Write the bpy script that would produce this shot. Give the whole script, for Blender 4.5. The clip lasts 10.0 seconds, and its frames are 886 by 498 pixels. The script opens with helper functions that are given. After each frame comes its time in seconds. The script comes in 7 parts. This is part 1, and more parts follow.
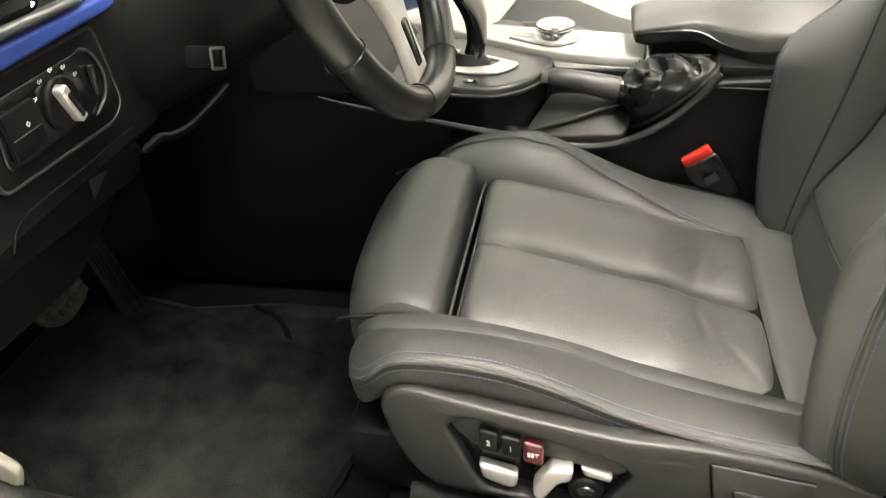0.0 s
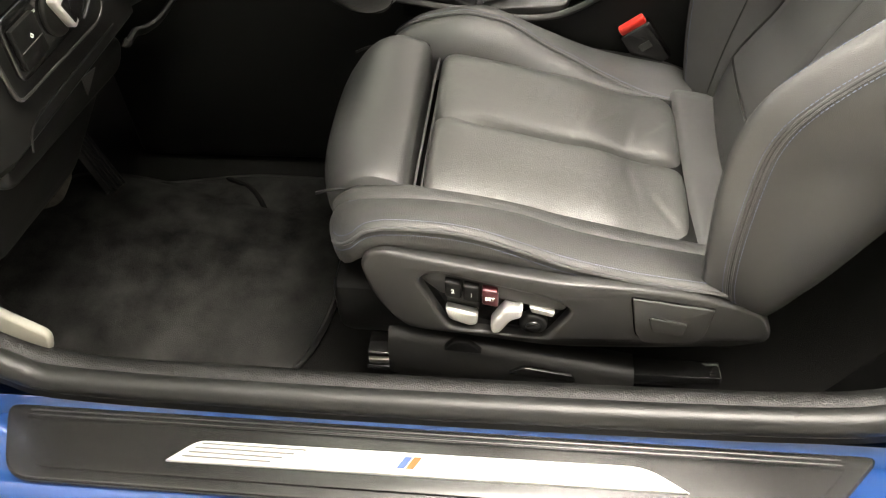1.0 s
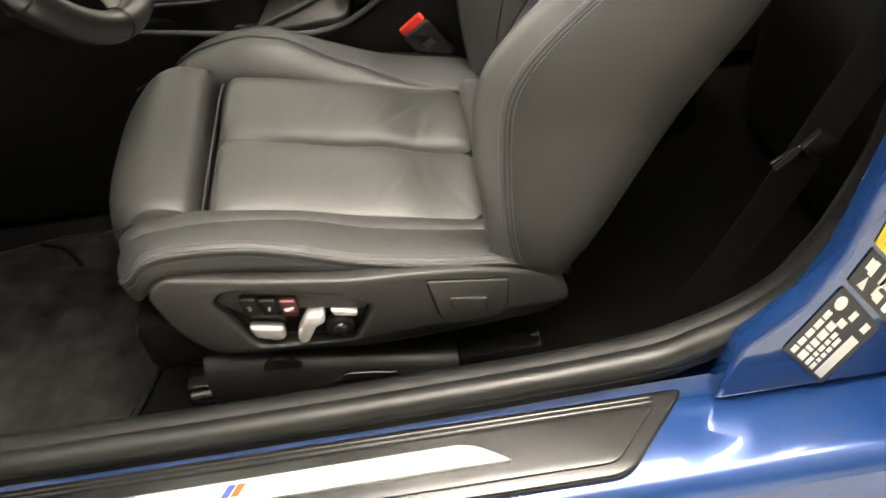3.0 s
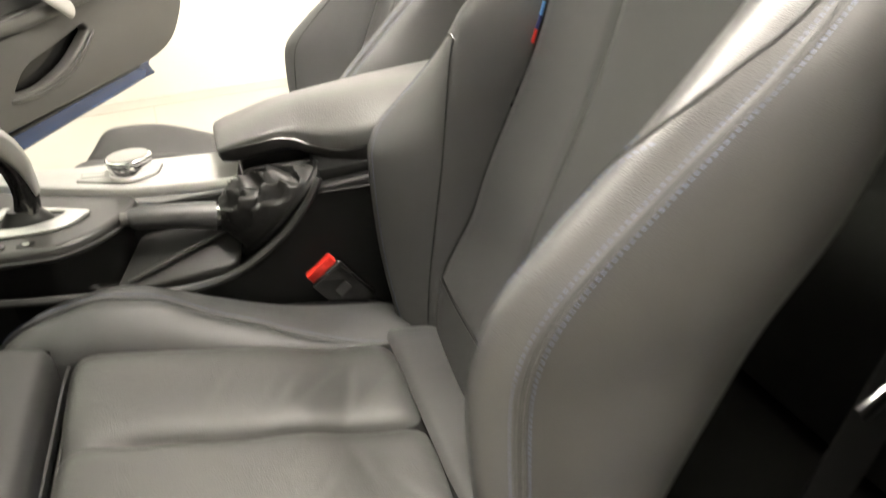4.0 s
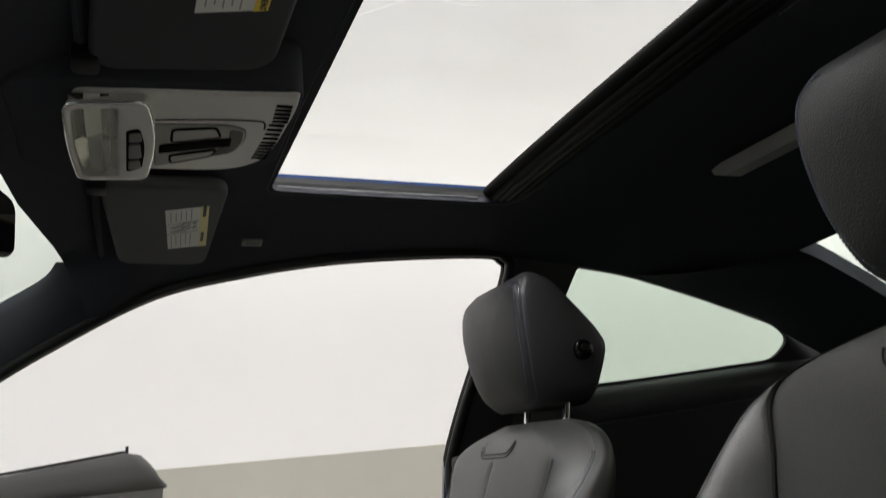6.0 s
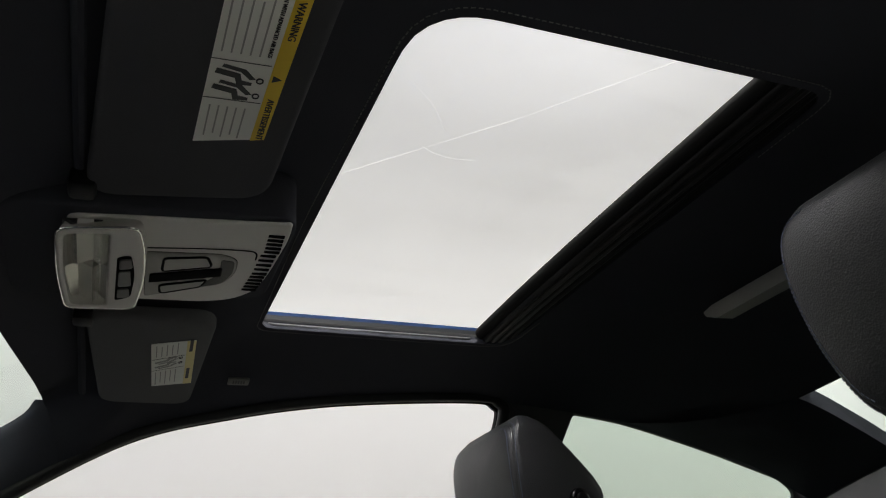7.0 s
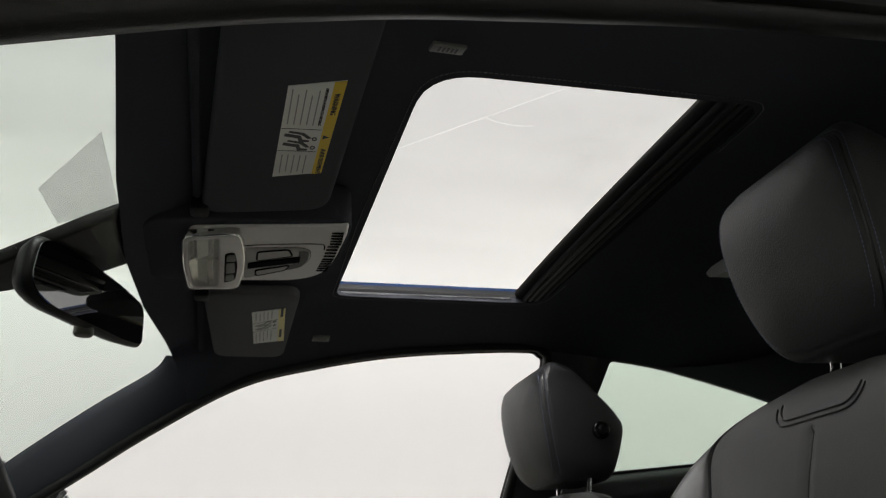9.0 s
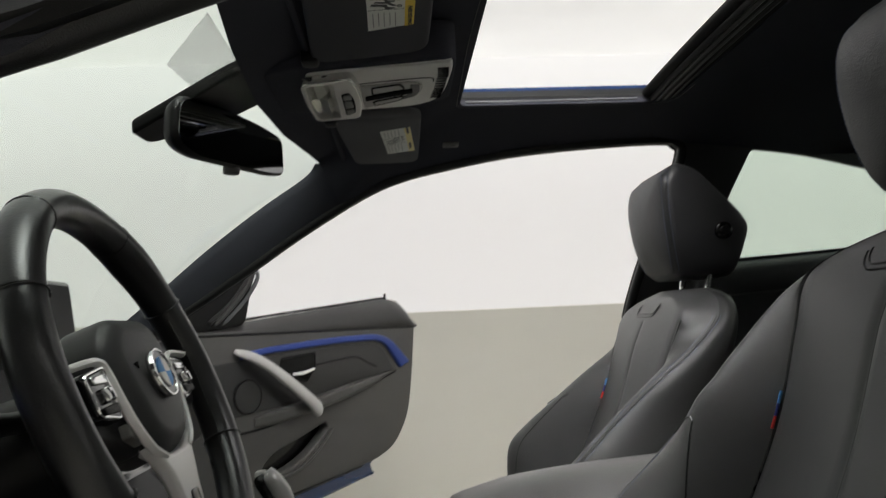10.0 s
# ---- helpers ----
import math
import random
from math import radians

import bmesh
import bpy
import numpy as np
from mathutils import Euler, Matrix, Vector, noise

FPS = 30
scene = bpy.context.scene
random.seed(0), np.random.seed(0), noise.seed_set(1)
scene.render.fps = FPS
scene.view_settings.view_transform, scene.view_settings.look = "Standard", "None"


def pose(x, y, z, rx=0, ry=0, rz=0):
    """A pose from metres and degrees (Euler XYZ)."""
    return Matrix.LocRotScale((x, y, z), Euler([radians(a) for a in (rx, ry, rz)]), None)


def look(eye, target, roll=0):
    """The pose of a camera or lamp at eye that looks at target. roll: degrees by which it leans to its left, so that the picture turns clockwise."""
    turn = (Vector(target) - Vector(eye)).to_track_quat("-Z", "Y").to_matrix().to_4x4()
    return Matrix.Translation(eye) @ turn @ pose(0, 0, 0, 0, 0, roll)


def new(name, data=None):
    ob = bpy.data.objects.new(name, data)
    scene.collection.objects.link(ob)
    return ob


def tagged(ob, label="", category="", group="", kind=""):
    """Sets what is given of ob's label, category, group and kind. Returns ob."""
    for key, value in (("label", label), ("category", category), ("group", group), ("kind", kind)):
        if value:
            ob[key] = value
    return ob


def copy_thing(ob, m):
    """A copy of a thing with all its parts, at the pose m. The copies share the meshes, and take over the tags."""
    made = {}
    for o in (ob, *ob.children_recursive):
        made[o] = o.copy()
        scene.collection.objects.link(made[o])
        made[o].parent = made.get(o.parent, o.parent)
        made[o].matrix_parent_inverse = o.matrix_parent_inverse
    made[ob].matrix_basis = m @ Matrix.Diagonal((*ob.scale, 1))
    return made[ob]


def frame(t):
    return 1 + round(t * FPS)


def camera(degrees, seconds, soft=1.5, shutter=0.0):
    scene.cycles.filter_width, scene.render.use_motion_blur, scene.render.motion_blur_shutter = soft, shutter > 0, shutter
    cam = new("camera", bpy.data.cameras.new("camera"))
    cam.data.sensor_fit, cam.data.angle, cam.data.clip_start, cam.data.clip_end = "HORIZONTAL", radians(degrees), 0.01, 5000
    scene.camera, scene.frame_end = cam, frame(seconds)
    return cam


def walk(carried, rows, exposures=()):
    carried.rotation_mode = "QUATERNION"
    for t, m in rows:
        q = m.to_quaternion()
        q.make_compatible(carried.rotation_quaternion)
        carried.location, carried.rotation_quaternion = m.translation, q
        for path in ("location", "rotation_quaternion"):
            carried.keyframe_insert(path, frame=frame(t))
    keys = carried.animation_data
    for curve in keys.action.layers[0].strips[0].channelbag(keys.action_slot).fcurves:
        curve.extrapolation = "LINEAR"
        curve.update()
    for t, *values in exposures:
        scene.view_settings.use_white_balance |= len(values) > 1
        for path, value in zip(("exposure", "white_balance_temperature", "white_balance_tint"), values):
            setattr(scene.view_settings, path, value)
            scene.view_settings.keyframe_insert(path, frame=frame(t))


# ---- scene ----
cam = camera(61.1, 10.0, soft=1.1, shutter=0.25)
PATH = [
    (0, (0.12, -1.103, 1.058), (-0.223, 0.517, -0.064), -3.6),
    (0.5, (0.122, -1.14, 1.126), (-0.109, 0.323, -0.218), -3.7),
    (1, (0.123, -1.18, 1.149), (-0.077, 0.204, -0.281), -3.7),
    (1.5, (0.124, -1.208, 1.162), (-0.065, 0.159, -0.286), -4.0),
    (2, (0.134, -1.238, 1.149), (-0.031, 0.132, -0.299), -4.9),
    (2.2, (0.144, -1.243, 1.142), (0.009, 0.132, -0.305), -5.0),
    (3.3, (0.266, -1.161, 1.105), (0.466, 0.341, -0.2), -5.3),
    (3.5, (0.26, -1.118, 1.09), (0.576, 0.436, -0.129), -3.8),
    (3.7, (0.257, -1.059, 1.065), (0.626, 0.537, -0.082), -4.7),
    (4, (0.207, -0.967, 1.008), (0.684, 0.744, 0.081), -4.7),
    (4.2, (0.170, -0.903, 1.017), (0.690, 0.833, 0.170), -5.7),
    (4.5, (0.103, -0.844, 1.004), (0.711, 0.958, 0.384), -5.7),
    (4.9, (0.057, -0.793, 0.996), (0.753, 1.058, 0.692), -5.5),
    (5, (0.06, -0.777, 0.988), (0.767, 1.081, 0.774), -5.4),
    (5.5, (0.067, -0.735, 0.993), (0.831, 1.106, 1.159), -5.2),
    (6, (0.058, -0.728, 0.963), (0.831, 1.038, 1.495), -5.5),
    (6.2, (0.056, -0.727, 0.963), (0.837, 0.997, 1.609), -5.4),
    (7.3, (0.07, -0.716, 0.94), (0.819, 0.881, 1.884), -5.4),
    (7.5, (0.068, -0.717, 0.942), (0.816, 0.876, 1.893), -5.4),
    (8, (0.063, -0.745, 0.92), (0.792, 0.855, 1.874), -5.4),
    (8.4, (0.04, -0.834, 0.866), (0.728, 0.791, 1.808), -4.8),
    (8.5, (0.035, -0.865, 0.867), (0.714, 0.771, 1.795), -5.0),
    (9, (0.056, -0.956, 0.878), (0.609, 0.789, 1.684), -4.2),
    (9.5, (0.085, -1.005, 0.896), (0.459, 0.879, 1.451), -3.2),
    (10, (0.124, -1.052, 0.958), (0.244, 0.935, 1.157), -2.6),
]
EXPOSURES = [
    (0.0, 2.5, 7200, 10), (0.5, 2.62, 7200, 10), (1.1, 2.63, 7250, 10), (2.2, 2.5, 7450, 10), (3.3, 2.2, 7400, 10), (3.9, 2.3, 7250, 10), (4.2, 2.3, 7200, 10), (4.5, 1.86, 7350, 10), (4.7, 1.48, 7450, 10), (4.85, 1.28, 6950, 10), (5.0, 1.08, 6440, 10),
    (5.5, 0.6, 6430, 10), (6.2, 0.42, 6380, 10), (7.3, 0.24, 6300, 10), (8.0, 0.26, 6300, 10), (9.0, 0.4, 6400, 10), (10.0, 0.44, 6350, 10),
]
walk(cam, [(t, look(eye, target, roll)) for t, eye, target, roll in PATH], EXPOSURES)

# ---- light ----
world = bpy.data.worlds.new("booth_dark")
scene.world = world
world.use_nodes = True
world.node_tree.nodes["Background"].inputs[0].default_value = (0.9, 0.95, 1.0, 1)
world.node_tree.nodes["Background"].inputs[1].default_value = 0.02
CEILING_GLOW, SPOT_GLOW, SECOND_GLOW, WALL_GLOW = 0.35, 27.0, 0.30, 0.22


# ---- materials ----
def nodes_of(m):
    m.use_nodes = True
    return m.node_tree.nodes, m.node_tree.links, m.node_tree.nodes["Principled BSDF"]


def material(name, color, rough=0.5, metal=0.0, grain=0.0, grain_scale=400.0, cells=False, vary=0.15, vary_scale=6.0, fine=0.0, coat=0.0, sheen=0.0,
             stretch=(1, 1, 1), rough_vary=0.1, specular=0.5, wrinkles=0.0, emit=None, glow=0.0):
    m = bpy.data.materials.new(name)
    nodes, links, p = nodes_of(m)
    coords = nodes.new("ShaderNodeTexCoord")
    mapping = nodes.new("ShaderNodeMapping")
    mapping.inputs["Scale"].default_value = stretch
    links.new(coords.outputs["Object"], mapping.inputs["Vector"])
    wide = nodes.new("ShaderNodeTexNoise")
    wide.inputs["Scale"].default_value, wide.inputs["Detail"].default_value = vary_scale, 6
    links.new(mapping.outputs[0], wide.inputs["Vector"])
    small = nodes.new("ShaderNodeTexNoise")
    small.inputs["Scale"].default_value, small.inputs["Detail"].default_value = grain_scale, 2
    links.new(mapping.outputs[0], small.inputs["Vector"])
    both = nodes.new("ShaderNodeMath")
    both.operation = "MULTIPLY_ADD"
    links.new(small.outputs["Fac"], both.inputs[0])
    both.inputs[1].default_value = fine
    links.new(wide.outputs["Fac"], both.inputs[2])
    ramp = nodes.new("ShaderNodeMapRange")
    ramp.inputs["From Min"].default_value, ramp.inputs["From Max"].default_value = 0.3 + 0.3 * fine, 0.7 + 0.7 * fine
    ramp.inputs["To Min"].default_value, ramp.inputs["To Max"].default_value = 1 - vary, 1 + vary
    links.new(both.outputs[0], ramp.inputs["Value"])
    tint = nodes.new("ShaderNodeVectorMath")
    tint.operation = "SCALE"
    tint.inputs[0].default_value = color
    links.new(ramp.outputs[0], tint.inputs["Scale"])
    links.new(tint.outputs[0], p.inputs["Base Color"])
    worn = nodes.new("ShaderNodeMapRange")
    worn.inputs["From Min"].default_value, worn.inputs["From Max"].default_value = 0.3, 0.7
    worn.inputs["To Min"].default_value, worn.inputs["To Max"].default_value = rough - rough_vary * rough, rough + rough_vary * rough
    links.new(wide.outputs["Fac"], worn.inputs["Value"])
    links.new(worn.outputs[0], p.inputs["Roughness"])
    p.inputs["Metallic"].default_value = metal
    p.inputs["Specular IOR Level"].default_value = specular
    p.inputs["Coat Weight"].default_value = coat
    p.inputs["Coat Roughness"].default_value = 0.04
    p.inputs["Sheen Weight"].default_value = sheen
    if glow:
        p.inputs["Emission Color"].default_value = (*(emit or color), 1)
        p.inputs["Emission Strength"].default_value = glow
    if grain:
        bump = nodes.new("ShaderNodeBump")
        bump.inputs["Strength"].default_value, bump.inputs["Distance"].default_value = grain, 0.0006
        if cells:
            cell = nodes.new("ShaderNodeTexVoronoi")
            cell.inputs["Scale"].default_value = grain_scale
            links.new(mapping.outputs[0], cell.inputs["Vector"])
            links.new(cell.outputs["Distance"], bump.inputs["Height"])
        else:
            links.new(small.outputs["Fac"], bump.inputs["Height"])
        last = bump
        if wrinkles:
            fold = nodes.new("ShaderNodeTexNoise")
            fold.inputs["Scale"].default_value, fold.inputs["Detail"].default_value, fold.inputs["Distortion"].default_value = 34, 5, 1.6
            links.new(mapping.outputs[0], fold.inputs["Vector"])
            second = nodes.new("ShaderNodeBump")
            second.inputs["Strength"].default_value, second.inputs["Distance"].default_value = wrinkles, 0.006
            links.new(fold.outputs["Fac"], second.inputs["Height"])
            links.new(bump.outputs[0], second.inputs["Normal"])
            last = second
        links.new(last.outputs[0], p.inputs["Normal"])
    return m


def glass_material(name, color, rough=0.0):
    m = bpy.data.materials.new(name)
    nodes, links, p = nodes_of(m)
    nodes.remove(p)
    clear = nodes.new("ShaderNodeBsdfTransparent")
    clear.inputs["Color"].default_value = (*color, 1)
    gloss = nodes.new("ShaderNodeBsdfGlossy")
    gloss.inputs["Roughness"].default_value = rough
    facing = nodes.new("ShaderNodeLayerWeight")
    facing.inputs["Blend"].default_value = 0.5
    steep = nodes.new("ShaderNodeMath")
    steep.operation = "POWER"
    links.new(facing.outputs["Facing"], steep.inputs[0])
    steep.inputs[1].default_value = 5.0
    share = nodes.new("ShaderNodeMath")
    share.operation = "MULTIPLY_ADD"
    links.new(steep.outputs[0], share.inputs[0])
    share.inputs[1].default_value, share.inputs[2].default_value = 0.35, 0.02
    mix = nodes.new("ShaderNodeMixShader")
    links.new(share.outputs[0], mix.inputs[0])
    links.new(clear.outputs[0], mix.inputs[1])
    links.new(gloss.outputs[0], mix.inputs[2])
    links.new(mix.outputs[0], nodes["Material Output"].inputs["Surface"])
    return m


# Armrest leather lightened for the light that its top catches.
ARM_LEATHER = material("lit_black_leather", (0.078, 0.077, 0.075), 0.42, specular=0.6, grain=0.4, grain_scale=520, cells=True, vary=0.1, rough_vary=0.15)
DOOR_GREY = material("grained_dark_grey_plastic", (0.066, 0.064, 0.061), 0.45, specular=0.4, grain=0.4, grain_scale=900, vary=0.08)
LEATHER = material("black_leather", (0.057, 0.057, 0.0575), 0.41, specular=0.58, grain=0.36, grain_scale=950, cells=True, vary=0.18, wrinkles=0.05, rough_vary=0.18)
# Worn insert leather, lightened for the light falling on its top.
LEATHER_WORN_LIT = material("lit_worn_black_leather", (0.074, 0.074, 0.072), 0.40, specular=0.6, grain=0.42, grain_scale=750, cells=True, vary=0.22, wrinkles=0.13, rough_vary=0.32)
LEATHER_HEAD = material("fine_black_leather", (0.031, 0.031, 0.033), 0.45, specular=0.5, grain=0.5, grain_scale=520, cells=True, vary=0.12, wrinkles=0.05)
# Creased leather, darkened for the shade on the bolster's outer side.
LEATHER_BOLSTER_SHADED = material("shaded_creased_black_leather", (0.040, 0.040, 0.0395), 0.50, specular=0.5, grain=0.5, grain_scale=750, cells=True, vary=0.22, wrinkles=0.12, rough_vary=0.28)
VINYL = material("black_vinyl", (0.030, 0.030, 0.0295), 0.45, specular=0.38, grain=0.22, grain_scale=1000, cells=True, vary=0.12, wrinkles=0.015)
LEATHER_SMOOTH = material("smooth_black_leather", (0.012, 0.012, 0.012), 0.30, grain=0.12, grain_scale=500, cells=True, vary=0.1, wrinkles=0.05)
PLASTIC = material("grained_black_plastic", (0.021, 0.0207, 0.0202), 0.42, specular=0.45, grain=0.35, grain_scale=1300, vary=0.10)
SOFT = material("soft_touch_black_plastic", (0.0065, 0.0065, 0.0064), 0.42, specular=0.13, grain=0.25, grain_scale=900, vary=0.08)
WORN_PEDAL = material("worn_pedal_rubber", (0.060, 0.055, 0.046), 0.7, specular=0.2, grain=0.6, grain_scale=400, vary=0.6, vary_scale=60)
PAD_BLACK = material("grained_black_airbag_plastic", (0.026, 0.0258, 0.0255), 0.48, specular=0.4, grain=0.3, grain_scale=1000, cells=True, vary=0.08)
RAIL = material("satin_black_plastic", (0.0065, 0.0064, 0.0062), 0.34, specular=0.36, grain=0.3, grain_scale=900, vary=0.08)
COVER = material("satin_black_cover", (0.0095, 0.0093, 0.009), 0.24, specular=0.5, grain=0.04, grain_scale=1200, vary=0.15, vary_scale=14, rough_vary=0.10)
SILL_BLACK = material("grained_sill_plastic", (0.0075, 0.0074, 0.0072), 0.45, specular=0.26, grain=0.9, grain_scale=520, cells=True, vary=0.25, vary_scale=20)
GREY_PLASTIC = material("grey_plastic", (0.11, 0.108, 0.10), 0.5, grain=0.3, grain_scale=900, vary=0.08)
GLOSS = material("gloss_black_plastic", (0.008, 0.008, 0.008), 0.12, vary=0.1)
RUBBER = material("black_rubber", (0.010, 0.010, 0.0098), 0.42, specular=0.35, grain=0.45, grain_scale=900, vary=0.15)
CARPET = material("black_carpet", (0.0075, 0.0073, 0.007), 0.95, grain=1.0, grain_scale=700, vary=0.35, vary_scale=9, fine=0.5, specular=0.03)
MAT = material("velour_mat", (0.017, 0.0168, 0.0162), 0.95, grain=1.0, grain_scale=650, vary=1.0, vary_scale=19, fine=0.5, specular=0.05)
HEADLINER = material("black_headliner", (0.046, 0.047, 0.056), 0.95, grain=0.5, grain_scale=1100, vary=0.12, fine=0.4, specular=0.08)
# One fabric in two tones: the driver's visor is darkened for its shade.
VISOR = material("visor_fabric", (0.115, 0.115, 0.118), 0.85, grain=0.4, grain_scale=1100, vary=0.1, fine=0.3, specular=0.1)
VISOR_SHADED = material("shaded_visor_fabric", (0.060, 0.060, 0.065), 0.85, grain=0.4, grain_scale=1100, vary=0.1, fine=0.3, specular=0.1)
SILVER = material("satin_aluminium", (0.66, 0.655, 0.64), 0.44, metal=0.7, grain=0.06, grain_scale=700, vary=0.05, stretch=(1, 6, 1))
PEARL = material("pearl_silver_plastic", (0.39, 0.383, 0.37), 0.55, specular=0.3, grain=0.15, grain_scale=700, vary=0.05)
CHROME = material("chrome", (0.78, 0.78, 0.78), 0.12, metal=1.0, vary=0.04)
TRIM_LINE = material("satin_dark_metal", (0.32, 0.32, 0.32), 0.35, metal=0.9, vary=0.1)
STEEL = material("dull_steel", (0.3, 0.29, 0.27), 0.4, metal=0.9, vary=0.2)
PAINT = material("blue_car_paint", (0.009, 0.041, 0.148), 0.18, metal=0.35, vary=0.06, coat=1.0)
BLUE_TRIM = material("matt_blue_trim", (0.030, 0.060, 0.27), 0.42, metal=0.3, vary=0.08)
BLUE_THREAD = material("blue_grey_thread", (0.115, 0.135, 0.205), 0.7, vary=0.2, vary_scale=300)
RED = material("red_plastic", (0.62, 0.03, 0.02), 0.4, vary=0.08)
MAROON = material("maroon_plastic", (0.060, 0.009, 0.012), 0.35, vary=0.08)
TAB_BLUE = material("light_blue_tab", (0.10, 0.30, 0.62), 0.6, vary=0.1)
TAB_NAVY = material("navy_tab", (0.02, 0.03, 0.16), 0.6, vary=0.1)
ORANGE = material("orange_enamel", (0.30, 0.055, 0.004), 0.35, vary=0.05)
WHITE_PRINT = material("white_print", (0.75, 0.75, 0.72), 0.6, vary=0.05)
DARK_PRINT = material("dark_print", (0.03, 0.03, 0.03), 0.6, vary=0.05)
GREY_PRINT = material("grey_print", (0.30, 0.30, 0.28), 0.6, vary=0.05)
YELLOW = material("yellow_label", (0.75, 0.52, 0.02), 0.5, vary=0.06)
PAPER = material("white_label", (0.72, 0.72, 0.67), 0.6, vary=0.06)
OH_GREY = material("warm_grey_plastic", (0.64, 0.62, 0.59), 0.5, grain=0.25, grain_scale=900, vary=0.06)
DECK = material("satin_grey_plastic", (0.034, 0.033, 0.032), 0.36, specular=0.6, grain=0.2, grain_scale=900, vary=0.06)
BOOT = material("thin_black_leather", (0.016, 0.0155, 0.015), 0.44, specular=0.42, grain=0.25, grain_scale=700, cells=True, vary=0.2)
POD_GREY = material("pod_grey_plastic", (0.30, 0.29, 0.27), 0.45, vary=0.06)
REFLECT = material("lamp_reflector", (0.85, 0.85, 0.83), 0.22, metal=0.9, vary=0.1, vary_scale=40)
PALE_YELLOW = material("faded_yellow_label", (0.72, 0.62, 0.25), 0.5, vary=0.06)
CAP_GREY = material("satin_grey_cap", (0.24, 0.235, 0.23), 0.30, metal=0.5, vary=0.05)
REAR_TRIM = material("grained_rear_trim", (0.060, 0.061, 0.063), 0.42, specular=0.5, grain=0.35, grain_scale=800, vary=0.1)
# Matt black for real trim, and for shade painted behind the driver's seat.
TRIM_AND_SHADE = material("matt_black_trim_and_shade", (0.010, 0.010, 0.0095), 0.7, specular=0.1, grain=0.4, grain_scale=600, vary=0.2)
WEBBING = material("black_webbing", (0.0055, 0.0055, 0.0055), 0.7, specular=0.1, grain=0.6, grain_scale=900, vary=0.1)
# Near-black for black switch parts, and for shade drawn in gaps and slots.
VOID = material("black_parts_and_shade", (0.004, 0.004, 0.004), 0.9, specular=0.05)
CLEAR = glass_material("clear_lens_plastic", (0.88, 0.88, 0.86), 0.05)
LENS = material("frosted_lens", (0.80, 0.80, 0.77), 0.18, vary=0.1, vary_scale=30)
FLOOR_M = material("painted_booth_floor", (0.46, 0.448, 0.40), 0.45, grain=0.1, grain_scale=60, vary=0.05, vary_scale=2.2, fine=0.2)
FLOOR_LINE = material("grey_floor_joint", (0.42, 0.40, 0.35), 0.6, vary=0.1)
WALL_LOW = material("painted_wall_panel", (0.70, 0.69, 0.615), 0.6, grain=0.1, grain_scale=80, vary=0.03, vary_scale=1.5)
# Unseen near wall, made dark to keep side light off the seats.
WALL_UNSEEN_DARK = material("unseen_dark_near_wall", (0.10, 0.10, 0.10), 0.85, grain=0.2, grain_scale=400, vary=0.025, vary_scale=0.8)
# Added emission stands in for the light on the white walls.
WALL_HIGH = material("wall_fabric_added_glow", (0.80, 0.79, 0.775), 0.85, grain=0.2, grain_scale=400, vary=0.025, vary_scale=0.8, emit=(1.0, 0.975, 0.95), glow=WALL_GLOW)
# Stronger added glow, so that the front wall lights seats and dash.
WALL_FRONT = material("front_wall_fabric_added_glow", (0.80, 0.79, 0.775), 0.85, grain=0.2, grain_scale=400, vary=0.025, vary_scale=0.8, emit=(1.0, 0.975, 0.95), glow=0.42)


def add_height_glow(m, low, high):
    """Adds emission to a wall fabric, growing with height to meet the ceiling's glow."""
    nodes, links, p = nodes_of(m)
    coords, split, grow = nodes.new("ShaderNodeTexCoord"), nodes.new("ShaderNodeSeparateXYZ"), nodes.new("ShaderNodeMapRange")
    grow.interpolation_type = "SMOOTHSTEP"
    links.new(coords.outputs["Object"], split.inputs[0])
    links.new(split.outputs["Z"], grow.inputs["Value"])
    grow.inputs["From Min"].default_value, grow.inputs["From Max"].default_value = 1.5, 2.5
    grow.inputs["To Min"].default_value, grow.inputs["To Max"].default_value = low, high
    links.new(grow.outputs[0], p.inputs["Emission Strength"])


add_height_glow(WALL_HIGH, WALL_GLOW, 0.35)
WHEEL_SILVER = material("bright_satin_silver", (0.74, 0.73, 0.72), 0.36, metal=0.3, vary=0.04)
GLASS = glass_material("green_tinted_glass", (0.83, 0.90, 0.845))
LIGHT_KICK = material("pale_grey_plastic", (0.24, 0.23, 0.20), 0.5, vary=0.1)


